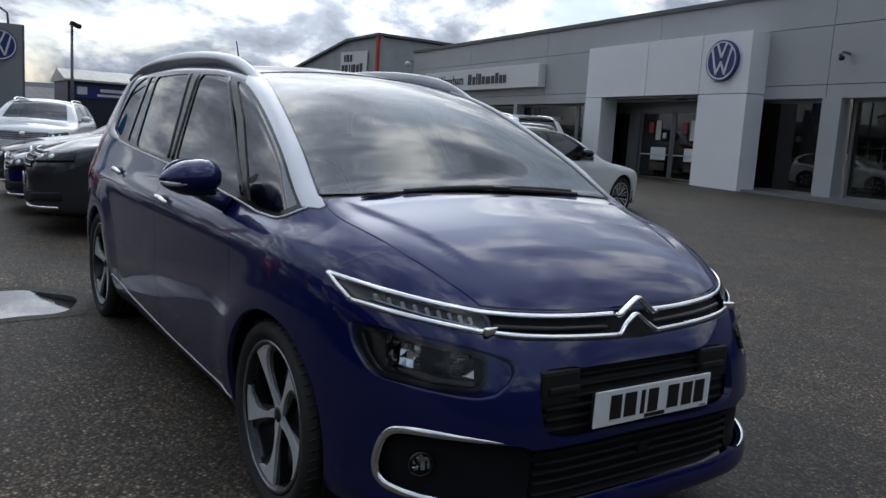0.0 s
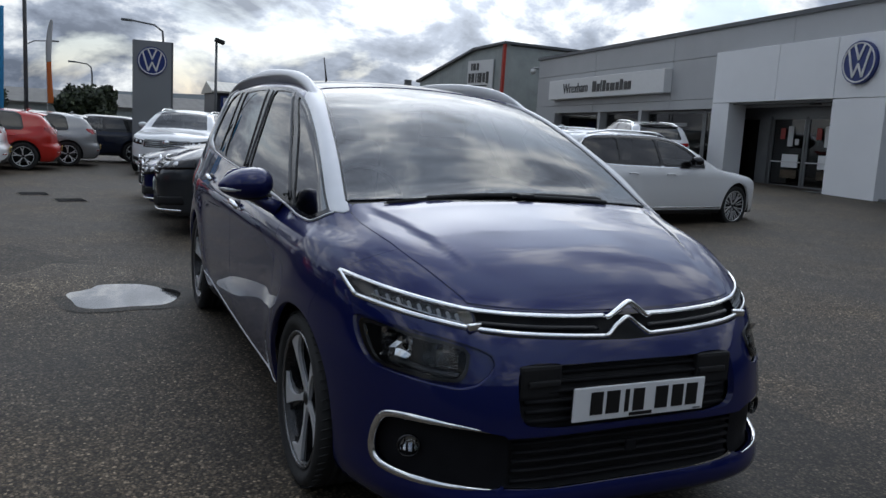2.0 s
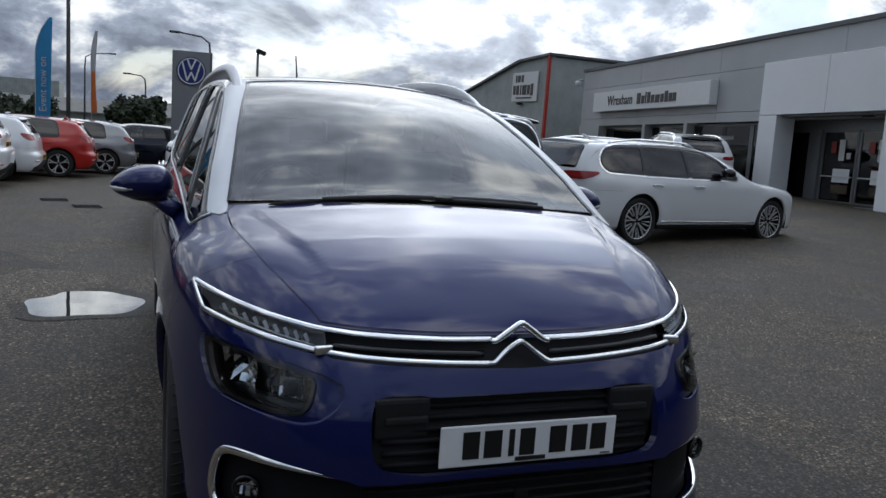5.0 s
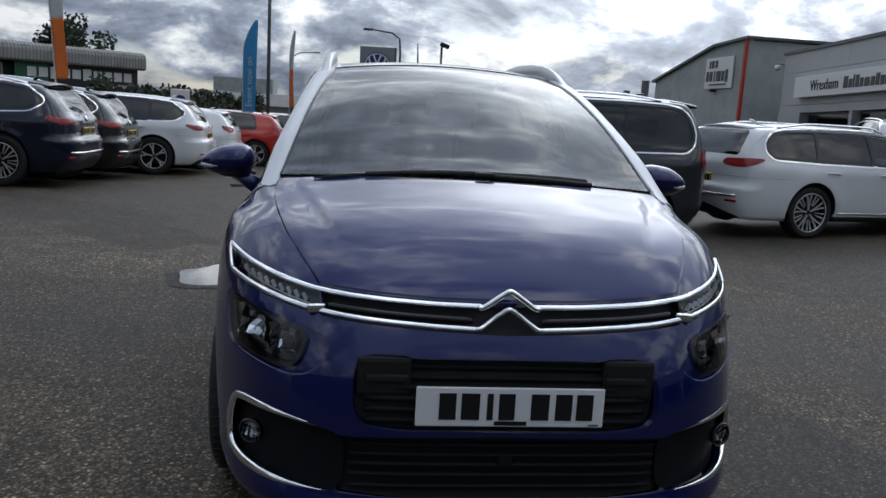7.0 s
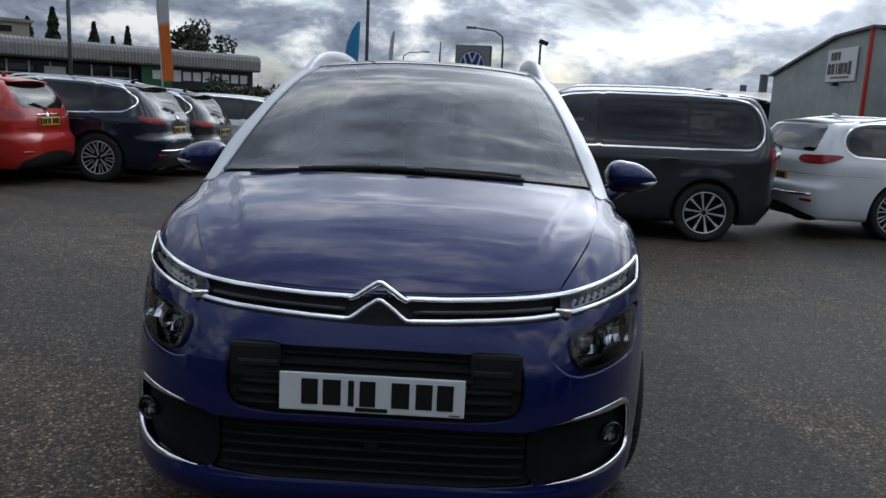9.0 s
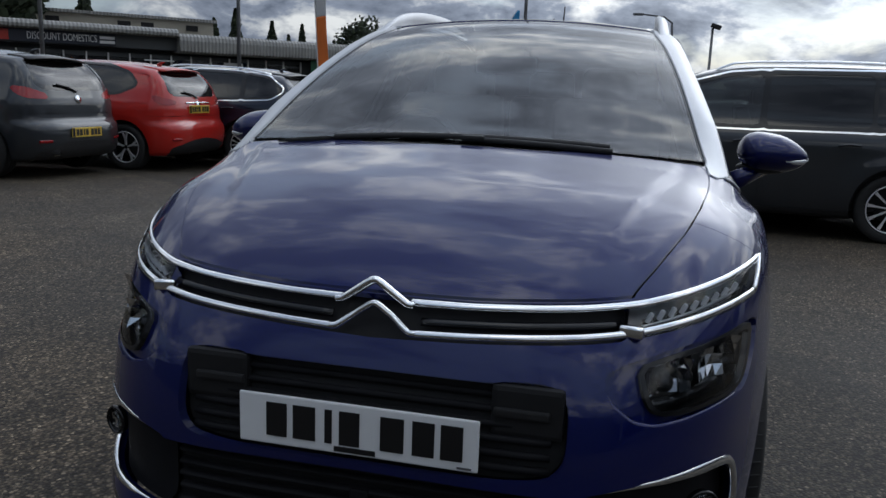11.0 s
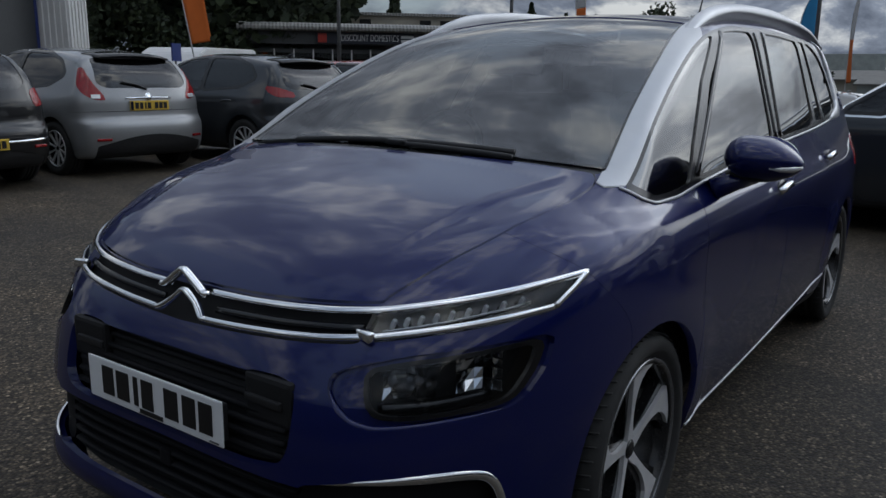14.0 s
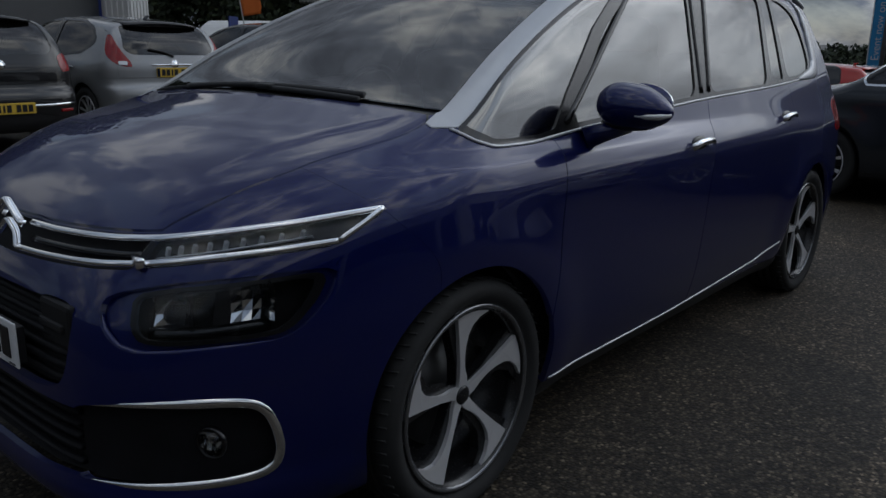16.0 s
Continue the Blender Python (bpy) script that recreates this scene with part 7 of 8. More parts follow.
        if nm == "entrance_door":
            part("notice", box_bm((0.20, 0.006, 0.55), (a + 0.75, 14.58, 1.65)), SIGNWHITE, d)
            part("notice", box_bm((0.14, 0.006, 0.16), (a + 1.0, 14.58, 1.5)), SIGNWHITE, d)
            part("notice", box_bm((0.18, 0.006, 0.3), (a + 0.45, 14.58, 1.72)), REDNOTE, d, "red notice")
            part("notice", box_bm((0.6, 0.006, 0.36), (a + 0.8, 14.58, 0.98)), PANEL, d)
            part("notice", box_bm((0.6, 0.006, 0.22), (a + 0.8, 14.58, 0.62)), PALE, d)
            part("push_bar", box_bm((e - a - 0.2, 0.04, 0.03), ((a + e) / 2, 14.56, 0.95)), SIGNWHITE, d)
    bx("mid_pier", -16.9, -16.45, 14.5, 14.75, z0, 2.2, FRAMEM, b)
    part("ceiling_vent", box_bm((0.3, 0.14, 0.03), (-14.3, 14.0, 2.455)), INK, b)
    # inside: reception desk, posters, lights
    bx("desk", -11.9, -10.3, 16.0, 16.6, z0, 1.25, SIGNWHITE, b, "white reception desk")
    bx("desk", -9.2, -8.2, 15.6, 16.4, z0, 1.1, PANEL, b)
    bx("ceiling_raft", -10.9, -9.9, 15.2, 16.8, 2.50, 2.56, PALE, b)
    for s in (-11.6, -10.6, -8.6, -6, -3, 0, 3, -27, -24, -21, -19.4, -16.6, -14.6):
        bx("spot_light", s, s + 0.2, 15.3, 15.5, 2.58, 2.615, GLOW, b)
    # sign box
    sg = bx("sign_box", -29.4, -20.8, 13.75, 14.05, 2.97, 3.75, SIGNWHITE, b, "white illuminated fascia sign box", 0.01)
    text_mesh("lettering", "Wrexham", 0.56, INK, sg, Matrix.Translation((-27.0, 13.74, 3.36)) @ pose(0, 0, 0, 90, 0, 0), 0.01, 0.92)
    for k, (x, w, h) in enumerate(((-25.45, 0.26, 0.40), (-25.13, 0.20, 0.29), (-24.92, 0.07, 0.42), (-24.70, 0.20, 0.40), (-24.42, 0.2, 0.29), (-24.08, 0.30, 0.28), (-23.74, 0.2, 0.29), (-23.46, 0.2, 0.38), (-23.18, 0.2, 0.29), (-22.92, 0.2, 0.29))):
        part("lettering_bar", box_bm((w, 0.02, h), (x, 13.74, 3.31 + (h - 0.29) / 2)), INK, sg)
    rd = thing("round_sign", SHOW @ Matrix.Translation((-12.47, 13.40, 3.31)), "round blue and white sign on the white portal", "sign")
    disc_sign(rd, Matrix(), 0.49, 0.09)
    for s, c, z in ((-31.5, 13.9, 4.35), (-9.55, 13.8, 3.25)):
        cm = thing("security_camera", SHOW @ Matrix.Translation((s, c, z)), "white dome security camera on a wall bracket" if s < -20 else "small black security camera on a wall", "camera", "security cameras")
        part("bracket", tube_bm([(0.2 if s < -20 else 0, 0.3, 0.1), (0, 0.0, 0.12), (0, -0.05, 0.05)], 0.035, 8), FRAMEM, cm)
        part("dome", lathe_bm([(0.02, 0.1), (0.12, 0.05), (0.13, -0.05), (0.09, -0.14), (0.01, -0.17)] if s < -20 else [(0.01, 0.05), (0.06, 0.03), (0.06, -0.05), (0.01, -0.07)], "Z", 20), SIGNWHITE if s < -20 else INK, cm, "", True)


REDNOTE = plain("red_notice", (0.35, 0.05, 0.04), 0.5)
GLOW = bpy.data.materials.new("spot_lamp")
GLOW.use_nodes = True
GLOW.node_tree.nodes["Principled BSDF"].inputs["Emission Color"].default_value = (1, 0.93, 0.8, 1)
GLOW.node_tree.nodes["Principled BSDF"].inputs["Emission Strength"].default_value = 45.0
showroom()


# ---- neighbours ----
def ribbed(name, col, pitch, rough=0.5, depth=0.01):
    """Profiled metal sheet with upright ribs."""
    m, nt, p = base_mat(name)
    co = node(nt, "ShaderNodeTexCoord")
    w = node(nt, "ShaderNodeTexWave", wave_type="BANDS", bands_direction="X"); w.inputs["Scale"].default_value = 0.314 / pitch
    nt.links.new(co.outputs["Object"], w.inputs["Vector"])
    n = noise_node(nt, 1.3, 6, 0.6)
    r = ramp(nt, n.outputs["Fac"], [(0.3, tuple(c * 0.8 for c in col)), (0.7, tuple(min(1, c * 1.15) for c in col))])
    nt.links.new(r.outputs[0], p.inputs["Base Color"])
    p.inputs["Roughness"].default_value = rough
    b = bump(nt, w.outputs["Fac"], depth)
    nt.links.new(b.outputs[0], p.inputs["Normal"])
    return m


SHEDGREY = ribbed("shed_cladding", (0.33, 0.36, 0.345), 0.25, 0.6, 0.005)
ROOFCREAM = ribbed("cream_roof_sheet", (0.44, 0.41, 0.35), 0.3)
ROOFLIGHT = ribbed("weathered_roof_sheet", (0.26, 0.255, 0.24), 0.16, 0.7, 0.03)
FARROOF = ribbed("dull_roof_sheet", (0.15, 0.145, 0.135), 0.8, 0.85, 0.02)
BEIGE = plain("beige_render", (0.36, 0.33, 0.27), 0.8, 0, 0.15, 0.8)
DARKWALL = plain("dark_grey_wall", (0.06, 0.065, 0.068), 0.6, 0, 0.15, 0.8)
REDTRIM = plain("red_downpipe", (0.42, 0.03, 0.015), 0.45)
NAVYWALL = plain("navy_wall", (0.012, 0.016, 0.03), 0.5, 0, 0.15, 0.5)
GREENSIGN = plain("green_sign", (0.01, 0.10, 0.045), 0.45, 0, 0.08)
BLACKSIGN = plain("black_sign", (0.012, 0.013, 0.014), 0.45, 0, 0.1)
FLAGBLUE = plain("flag_blue", (0.03, 0.24, 0.48), 0.8, 0, 0.06, 3)
FLAGORANGE = plain("flag_orange", (0.62, 0.14, 0.02), 0.8, 0, 0.06, 3)
FLAGWHITE = plain("flag_white", (0.5, 0.5, 0.5), 0.8, 0, 0.06, 3)
POLE = plain("galvanised_pole", (0.13, 0.135, 0.14), 0.5, 0.5, 0.15)
TOTEM = plain("totem_grey", (0.22, 0.23, 0.24), 0.45, 0.2, 0.04, 1)


def frame_from(p, q):
    """Pose at plan point p with x along p to q; y points to the left of that way."""
    a = math.atan2(q[1] - p[1], q[0] - p[0])
    return pose(p[0], p[1], 0, 0, 0, math.degrees(a))


def workshop():
    """Grey shed with a red downpipe behind the showroom."""
    m = pose(0, 0, -0.2) @ frame_from((16.8, 32.1), (16.46, 42.2)) @ Matrix.Scale(1.15, 4)     # x runs back along the sign wall, y points west
    b = thing("workshop", m, "grey metal-clad workshop with red downpipe and white sign board", "building")
    poly = [(0, 0.05), (0, 4.75), (2.6, 4.62), (8.4, 3.35), (8.4, 0.05)]
    w = prism_bm(poly, -0.2, "XZ")
    part("wall", w, SHEDGREY, b)
    part("wall", box_bm((0.2, 13, 4.7), (0.1, -6.7, 2.35)), SHEDGREY, b)
    rf = prism_bm([(-0.15, 4.86), (2.62, 4.73), (8.6, 3.43), (8.6, 3.33), (2.6, 4.63), (-0.15, 4.76)], -13.3, "XZ", (0, 0.15, 0))
    part("roof", rf, CAPM, b)
    part("downpipe", box_bm((0.18, 0.12, 4.75), (0.02, 0.06, 2.4), 0.03, 1), REDTRIM, b, "red corner downpipe")
    sg = part("sign_board", box_bm((2.3, 0.05, 1.25), (2.0, 0.05, 3.55), 0.01, 1), SIGNWHITE, b, "white painted sign board")
    for x, z, ww, h in ((2.75, 3.9, 0.12, 0.3), (2.5, 3.9, 0.22, 0.3), (2.2, 3.9, 0.18, 0.3), (2.9, 3.42, 0.2, 0.4), (2.6, 3.42, 0.24, 0.4), (2.3, 3.42, 0.08, 0.42), (2.1, 3.42, 0.1, 0.4), (1.9, 3.42, 0.2, 0.42), (1.6, 3.42, 0.22, 0.4), (1.3, 3.42, 0.2, 0.5), (2.0, 3.08, 1.4, 0.06)):
        part("lettering_bar", box_bm((ww, 0.02, h), (x, 0.085, z)), INK, sg)
    part("lamp", box_bm((0.2, 0.25, 0.12), (2.2, 0.15, 2.83), 0.03, 1), INK, b)


workshop()


def trade_row():
    """Long low trade building: canopy roof, dark fascia with signs, glazed shop fronts."""
    p, q = (-11.4, 40.2), (-27.3, 24.0)
    m = frame_from(p, q)                                   # x from the near-right end leftwards, y towards us is negative... faces -y
    Lh = math.hypot(q[0] - p[0], q[1] - p[1])
    b = thing("trade_building", m, "long low trade building with ribbed canopy roof and shop signs", "building")
    y = 0.0
    part("wall", box_bm((Lh, 0.3, 3.2), (Lh / 2, y - 0.6, 0.8)), DARKWALL, b)
    part("wall", box_bm((Lh, 12, 3.6), (Lh / 2, y - 7, 1.0)), DARKWALL, b)
    part("fascia", box_bm((Lh - 12.3, 0.5, 0.58), ((Lh + 12.3) / 2, y - 0.2, 2.90)), DARKWALL, b)
    for x0, x1, prof in ((-0.3, 12.3, [(0.5, 2.52), (0.60, 2.60), (0.62, 3.05), (0.55, 3.24), (0.35, 3.36), (-3, 3.44), (-3, 2.5)]), (12.32, Lh + 0.3, [(0.5, 3.18), (0.6, 3.24), (0.62, 3.36), (0.5, 3.48), (0.2, 3.55), (-3, 3.62), (-3, 3.1)])):
        part("canopy_roof", prism_bm(prof, x1 - x0, "YZ", (x0, y, 0)), ROOFLIGHT, b)
    part("upper_wall", box_bm((Lh - 9.2, 6, 1.3), ((Lh + 9.2) / 2, y - 8, 3.65)), BEIGE, b)
    part("upper_roof", box_bm((Lh - 8.9, 6.4, 0.14), ((Lh + 9.2) / 2, y - 8, 4.36)), ROOFLIGHT, b)
    for x in (10.3, 12.5, 13.6, 16.8, 17.9):
        part("upper_window", box_bm((0.6, 0.06, 0.28), (x, y - 4.98, 3.95)), DEEP, b)
    # shop windows
    n = 18
    for k in range(n):
        x0 = 6.2 + (Lh - 6.6) * k / n; x1 = 6.2 + (Lh - 6.6) * (k + 1) / n
        w = part("shop_window", box_bm((x1 - x0 - 0.08, 0.04, 1.75), ((x0 + x1) / 2, y - 0.42, 1.35)), SHOPGLASS, b)
        part("mullion", box_bm((0.06, 0.1, 2.1), (x0, y - 0.40, 1.35)), SIGNWHITE, w)
        part("transom", box_bm((x1 - x0, 0.08, 0.05), ((x0 + x1) / 2, y - 0.40, 1.85)), SIGNWHITE, w)
    part("door_panel", box_bm((0.9, 0.08, 2.0), (9.6, y - 0.36, 1.2)), SIGNWHITE, b)
    part("strip_light", box_bm((1.3, 0.06, 0.06), (13.0, y - 0.3, 2.15)), SIGNWHITE, b)
    # signs
    sg = part("sign_board", box_bm((6.0, 0.08, 1.05), (2.9, y + 0.12, 1.99), 0.01, 1), BLACKSIGN, b, "black and green sign board")
    part("sign_field", box_bm((1.5, 0.03, 1.05), (5.14, y + 0.175, 1.99)), GREENSIGN, sg)
    for k in range(10):
        part("lettering_bar", box_bm((0.40, 0.03, 0.42 + 0.12 * (k in (2, 5))), (5.15 - 0.52 * k, y + 0.19, 2.10)), SIGNWHITE, sg)
    text_mesh("lettering", "rent-a-car", 0.42, SIGNWHITE, sg, Matrix.Translation((1.35, y + 0.19, 1.66)) @ pose(0, 0, 0, 90, 0, 180), 0.01, 1.0)
    sg = part("sign_board", box_bm((4.6, 0.08, 0.5), (17.2, y + 0.12, 2.90), 0.01, 1), NAVYWALL, b, "navy shop sign board")
    text_mesh("lettering", "DISCOUNT DOMESTICS", 0.42, SIGNWHITE, sg, Matrix.Translation((17.0, y + 0.17, 2.90)) @ pose(0, 0, 0, 90, 0, 180), 0.012, 0.6)
    part("sign_field", box_bm((0.4, 0.03, 0.42), (19.2, y + 0.17, 2.90)), REDTRIM, sg)
    part("lettering_bar", box_bm((0.6, 0.03, 0.12), (15.25, y + 0.17, 2.98)), SIGNWHITE, sg)
    part("lettering_bar", box_bm((0.6, 0.03, 0.12), (15.25, y + 0.17, 2.80)), SIGNWHITE, sg)


trade_row()


def far_sheds():
    b = thing("garage", pose(5.3, 45, -0.6, 0, 0, -4), "low navy garage with cream roof and blue sign", "building")
    part("wall", box_bm((13, 9, 2.95), (6.5, 4.5, 1.475)), NAVYWALL, b)
    part("roof", prism_bm([(-0.3, 2.95), (4.5, 3.6), (9.3, 2.95), (9.3, 2.85), (-0.3, 2.85)], 13.4, "YZ", (-0.2, 0, 0)), ROOFCREAM, b)
    sg = part("sign_board", box_bm((3.4, 0.06, 0.7), (2.0, -0.04, 2.35)), BLUESIGN, b, "blue sign board")
    part("lettering_bar", box_bm((0.5, 0.03, 0.4), (0.7, -0.08, 2.38)), SIGNWHITE, sg)
    part("lettering_bar", box_bm((1.6, 0.03, 0.16), (2.4, -0.08, 2.44)), SIGNWHITE, sg)
    part("lettering_bar", box_bm((1.9, 0.03, 0.12), (2.4, -0.08, 2.18)), SIGNWHITE, sg)
    part("chimney", cyl_bm(0.25, 0.25, 2.2, (13, 5, 3.6), "Z", 14), POLE, b)
    part("chimney", cyl_bm(0.2, 0.2, 1.2, (11.8, 5, 3.4), "Z", 14), POLE, b)
    for x, y, w, d, h, t, mat, lab in ((-17, 62, 14, 10, 2.0, 8, SHEDGREY, "grey industrial shed with pale low-pitched roof"), (-9, 75, 16, 12, 1.9, -5, BEIGE, "beige industrial shed with pale low-pitched roof"), (2, 70, 20, 12, 1.6, 3, SHEDGREY, "long grey industrial shed far behind the yard"), (-1, 95, 26, 14, 2.0, 0, BEIGE, "distant beige warehouse with pale roof"), (22, 80, 22, 14, 2.8, 0, ROOFLIGHT, "distant weathered warehouse with grey roof")):
        s = thing("shed", pose(x, y, -0.6, 0, 0, t), lab, "building", "distant sheds")
        part("wall", box_bm((w, d, h), (0, 0, h / 2)), mat, s)
        part("roof", prism_bm([(-d / 2 - 0.3, h), (0, h + d * 0.06), (d / 2 + 0.3, h), (d / 2 + 0.3, h - 0.12), (-d / 2 - 0.3, h - 0.12)], w + 0.5, "YZ", (-w / 2 - 0.25, 0, 0)), FARROOF, s)
    s = thing("plant_room", pose(-13.5, 100, -0.6), "small grey roof plant room on a distant building", "building")
    part("wall", box_bm((7, 6, 4.6), (0, 0, 2.3)), SHEDGREY, s)


far_sheds()


def totem():
    t = thing("totem_sign", pose(0.3, 23.2, 0, 0, 0, -6), "tall grey totem sign with round blue badge", "sign")
    part("body", box_bm((1.12, 0.26, 3.65), (0, 0, 1.375), 0.02, 2), TOTEM, t)
    part("side_strip", box_bm((0.06, 0.27, 3.64), (0.53, 0.0, 1.375), 0.01, 1), CAPM, t)
    part("plinth", box_bm((1.2, 0.34, 0.1), (0, 0, -0.38), 0.01, 1), CAPM, t)
    disc_sign(t, Matrix.Translation((-0.02, -0.15, 2.62)), 0.41, 0.05)


totem()


def flag(at, h, w, mats, label, lean=0.0, text="", low=0.16, tip=0.0):
    """A sail banner: bent pole, curved cloth in one or two colours, on a base."""
    f = thing("banner_flag", pose(at[0], at[1], yard(*at), 0, 0, lean) @ pose(0, 0, 0, 0, tip, 0), label, "flag", "banner flags")
    pts = [(0, 0, 0), (0, 0, h * 0.5), (0, 0, h * (1 - 0.38 * (1 - low)))] + [(((k / 6) ** 2.2) * w * 0.80, 0, h * (1 - 0.38 * (1 - low) * (1 - k / 6))) for k in range(1, 7)]
    part("pole", tube_bm(pts, 0.014, 8, radii=[0.018, 0.016, 0.014, 0.013, 0.012, 0.011, 0.010, 0.009, 0.008]), FLAGWHITE, f, "", True)
    part("base", box_bm((0.5, 0.5, 0.04), (0, 0, 0.02), 0.01, 1), PLASTIC, f)
    z0 = h * low
    N = 26
    for (a, e), mat in mats:
        bm = bmesh.new()
        cols = 6
        rows = []
        for i in range(N + 1):
            z = z0 + (h - z0) * (a + (e - a) * i / N)
            t = (z - z0) / (h - z0)
            left = 0.015 if t < 0.62 else 0.015 + ((t - 0.62) / 0.38) ** 2.2 * w * 0.80
            right = w * (0.86 + 0.14 * t) if t > 0.03 else w * 0.8
            rows.append([bm.verts.new((left + (right - left) * k / cols, 0.035 * math.sin(5 * t + 2.4 * k / cols) * k / cols, z)) for k in range(cols + 1)])
        for r0, r1 in zip(rows, rows[1:]):
            for k in range(cols):
                bm.faces.new((r0[k], r0[k + 1], r1[k + 1], r1[k]))
        ob = part("cloth", bm, mat, f, "", True)
        md = ob.modifiers.new("thick", "SOLIDIFY"); md.thickness = 0.004
    if text:
        text_mesh("lettering", text, w * 0.62, FLAGWHITE, f, Matrix.Translation((w * 0.45, -0.05, z0 + (h - z0) * 0.36)) @ pose(0, 0, 0, 90, -90, 0), 0.003, 1.0)
    return f


flag((-4.3, 27.0), 4.6, 0.50, [((0, 1), FLAGBLUE)], "blue sail banner with white lettering on a pole", 4, "Event now on", 0.28)
flag((-2.55, 25.6), 4.15, 0.40, [((0, 0.5), FLAGORANGE), ((0.5, 1), FLAGWHITE)], "white and orange sail banner on a pole", -62, "", 0.4, -1.5)
flag((-6.6, 15.9), 4.3, 0.36, [((0, 0.5), FLAGORANGE), ((0.5, 1), FLAGWHITE)], "white and orange sail banner on a pole", -18, "", 0.42, -4)
flag((-13.9, 11.2), 5.6, 0.55, [((0, 0.5), FLAGORANGE), ((0.5, 1), FLAGWHITE)], "white and orange sail banner on a leaning pole", 40, "", 0.37, -9)


def lamp_post(at, h, head, arm, label, yaw=0.0):
    t = thing("street_lamp", pose(at[0], at[1], 0, 0, 0, yaw), label, "lamp post", "lamp posts")
    if arm:
        pts = [(0, 0, -0.7), (0, 0, h * 0.8), (-0.05, 0, h * 0.93), (-arm * 0.3, 0, h * 0.98), (-arm, 0, h)]
        part("pole", tube_bm(pts, 0.06, 10, radii=[0.08, 0.05, 0.045, 0.04, 0.035]), POLE, t, "", True)
        part("lamp_head", box_bm((0.45, 0.2, 0.1), (-arm - 0.2, 0, h), 0.03, 2), POLE, t)
    else:
        part("pole", tube_bm([(0, 0, -0.6), (0, 0, h)], 0.06, 10, radii=[0.06, 0.042]), POLE, t, "", True)
        if head:
            part("lamp_head", box_bm((0.34, 0.22, 0.14), (0.1, -0.05, h + 0.05), 0.02, 1, rot=Matrix.Rotation(radians(18), 4, "Y")), INK, t)


lamp_post((1.66, 35.3), 4.85, True, 1.3, "tall galvanised street lamp with curved arm")
lamp_post((2.7, 27.3), 3.65, True, 0, "dark post with a small floodlight")
lamp_post((-3.0, 22.9), 8.5, False, 0, "tall plain galvanised pole")
lamp_post((-5.0, 60), 5.2, True, 1.6, "distant street lamp with a straight arm", 180)
lamp_post((-1.0, 52), 3.6, True, 0.9, "distant street lamp with curved arm")
lamp_post((-10.6, 19.5), 8.0, False, 0, "tall plain galvanised pole")
lamp_post((-14.5, 16.4), 8.0, False, 0, "tall plain galvanised pole")


# ---- left-hand boundary: sign panel, container, van ----
DARKPANEL = plain("dark_sign_panel", (0.035, 0.038, 0.042), 0.5, 0, 0.1, 1)


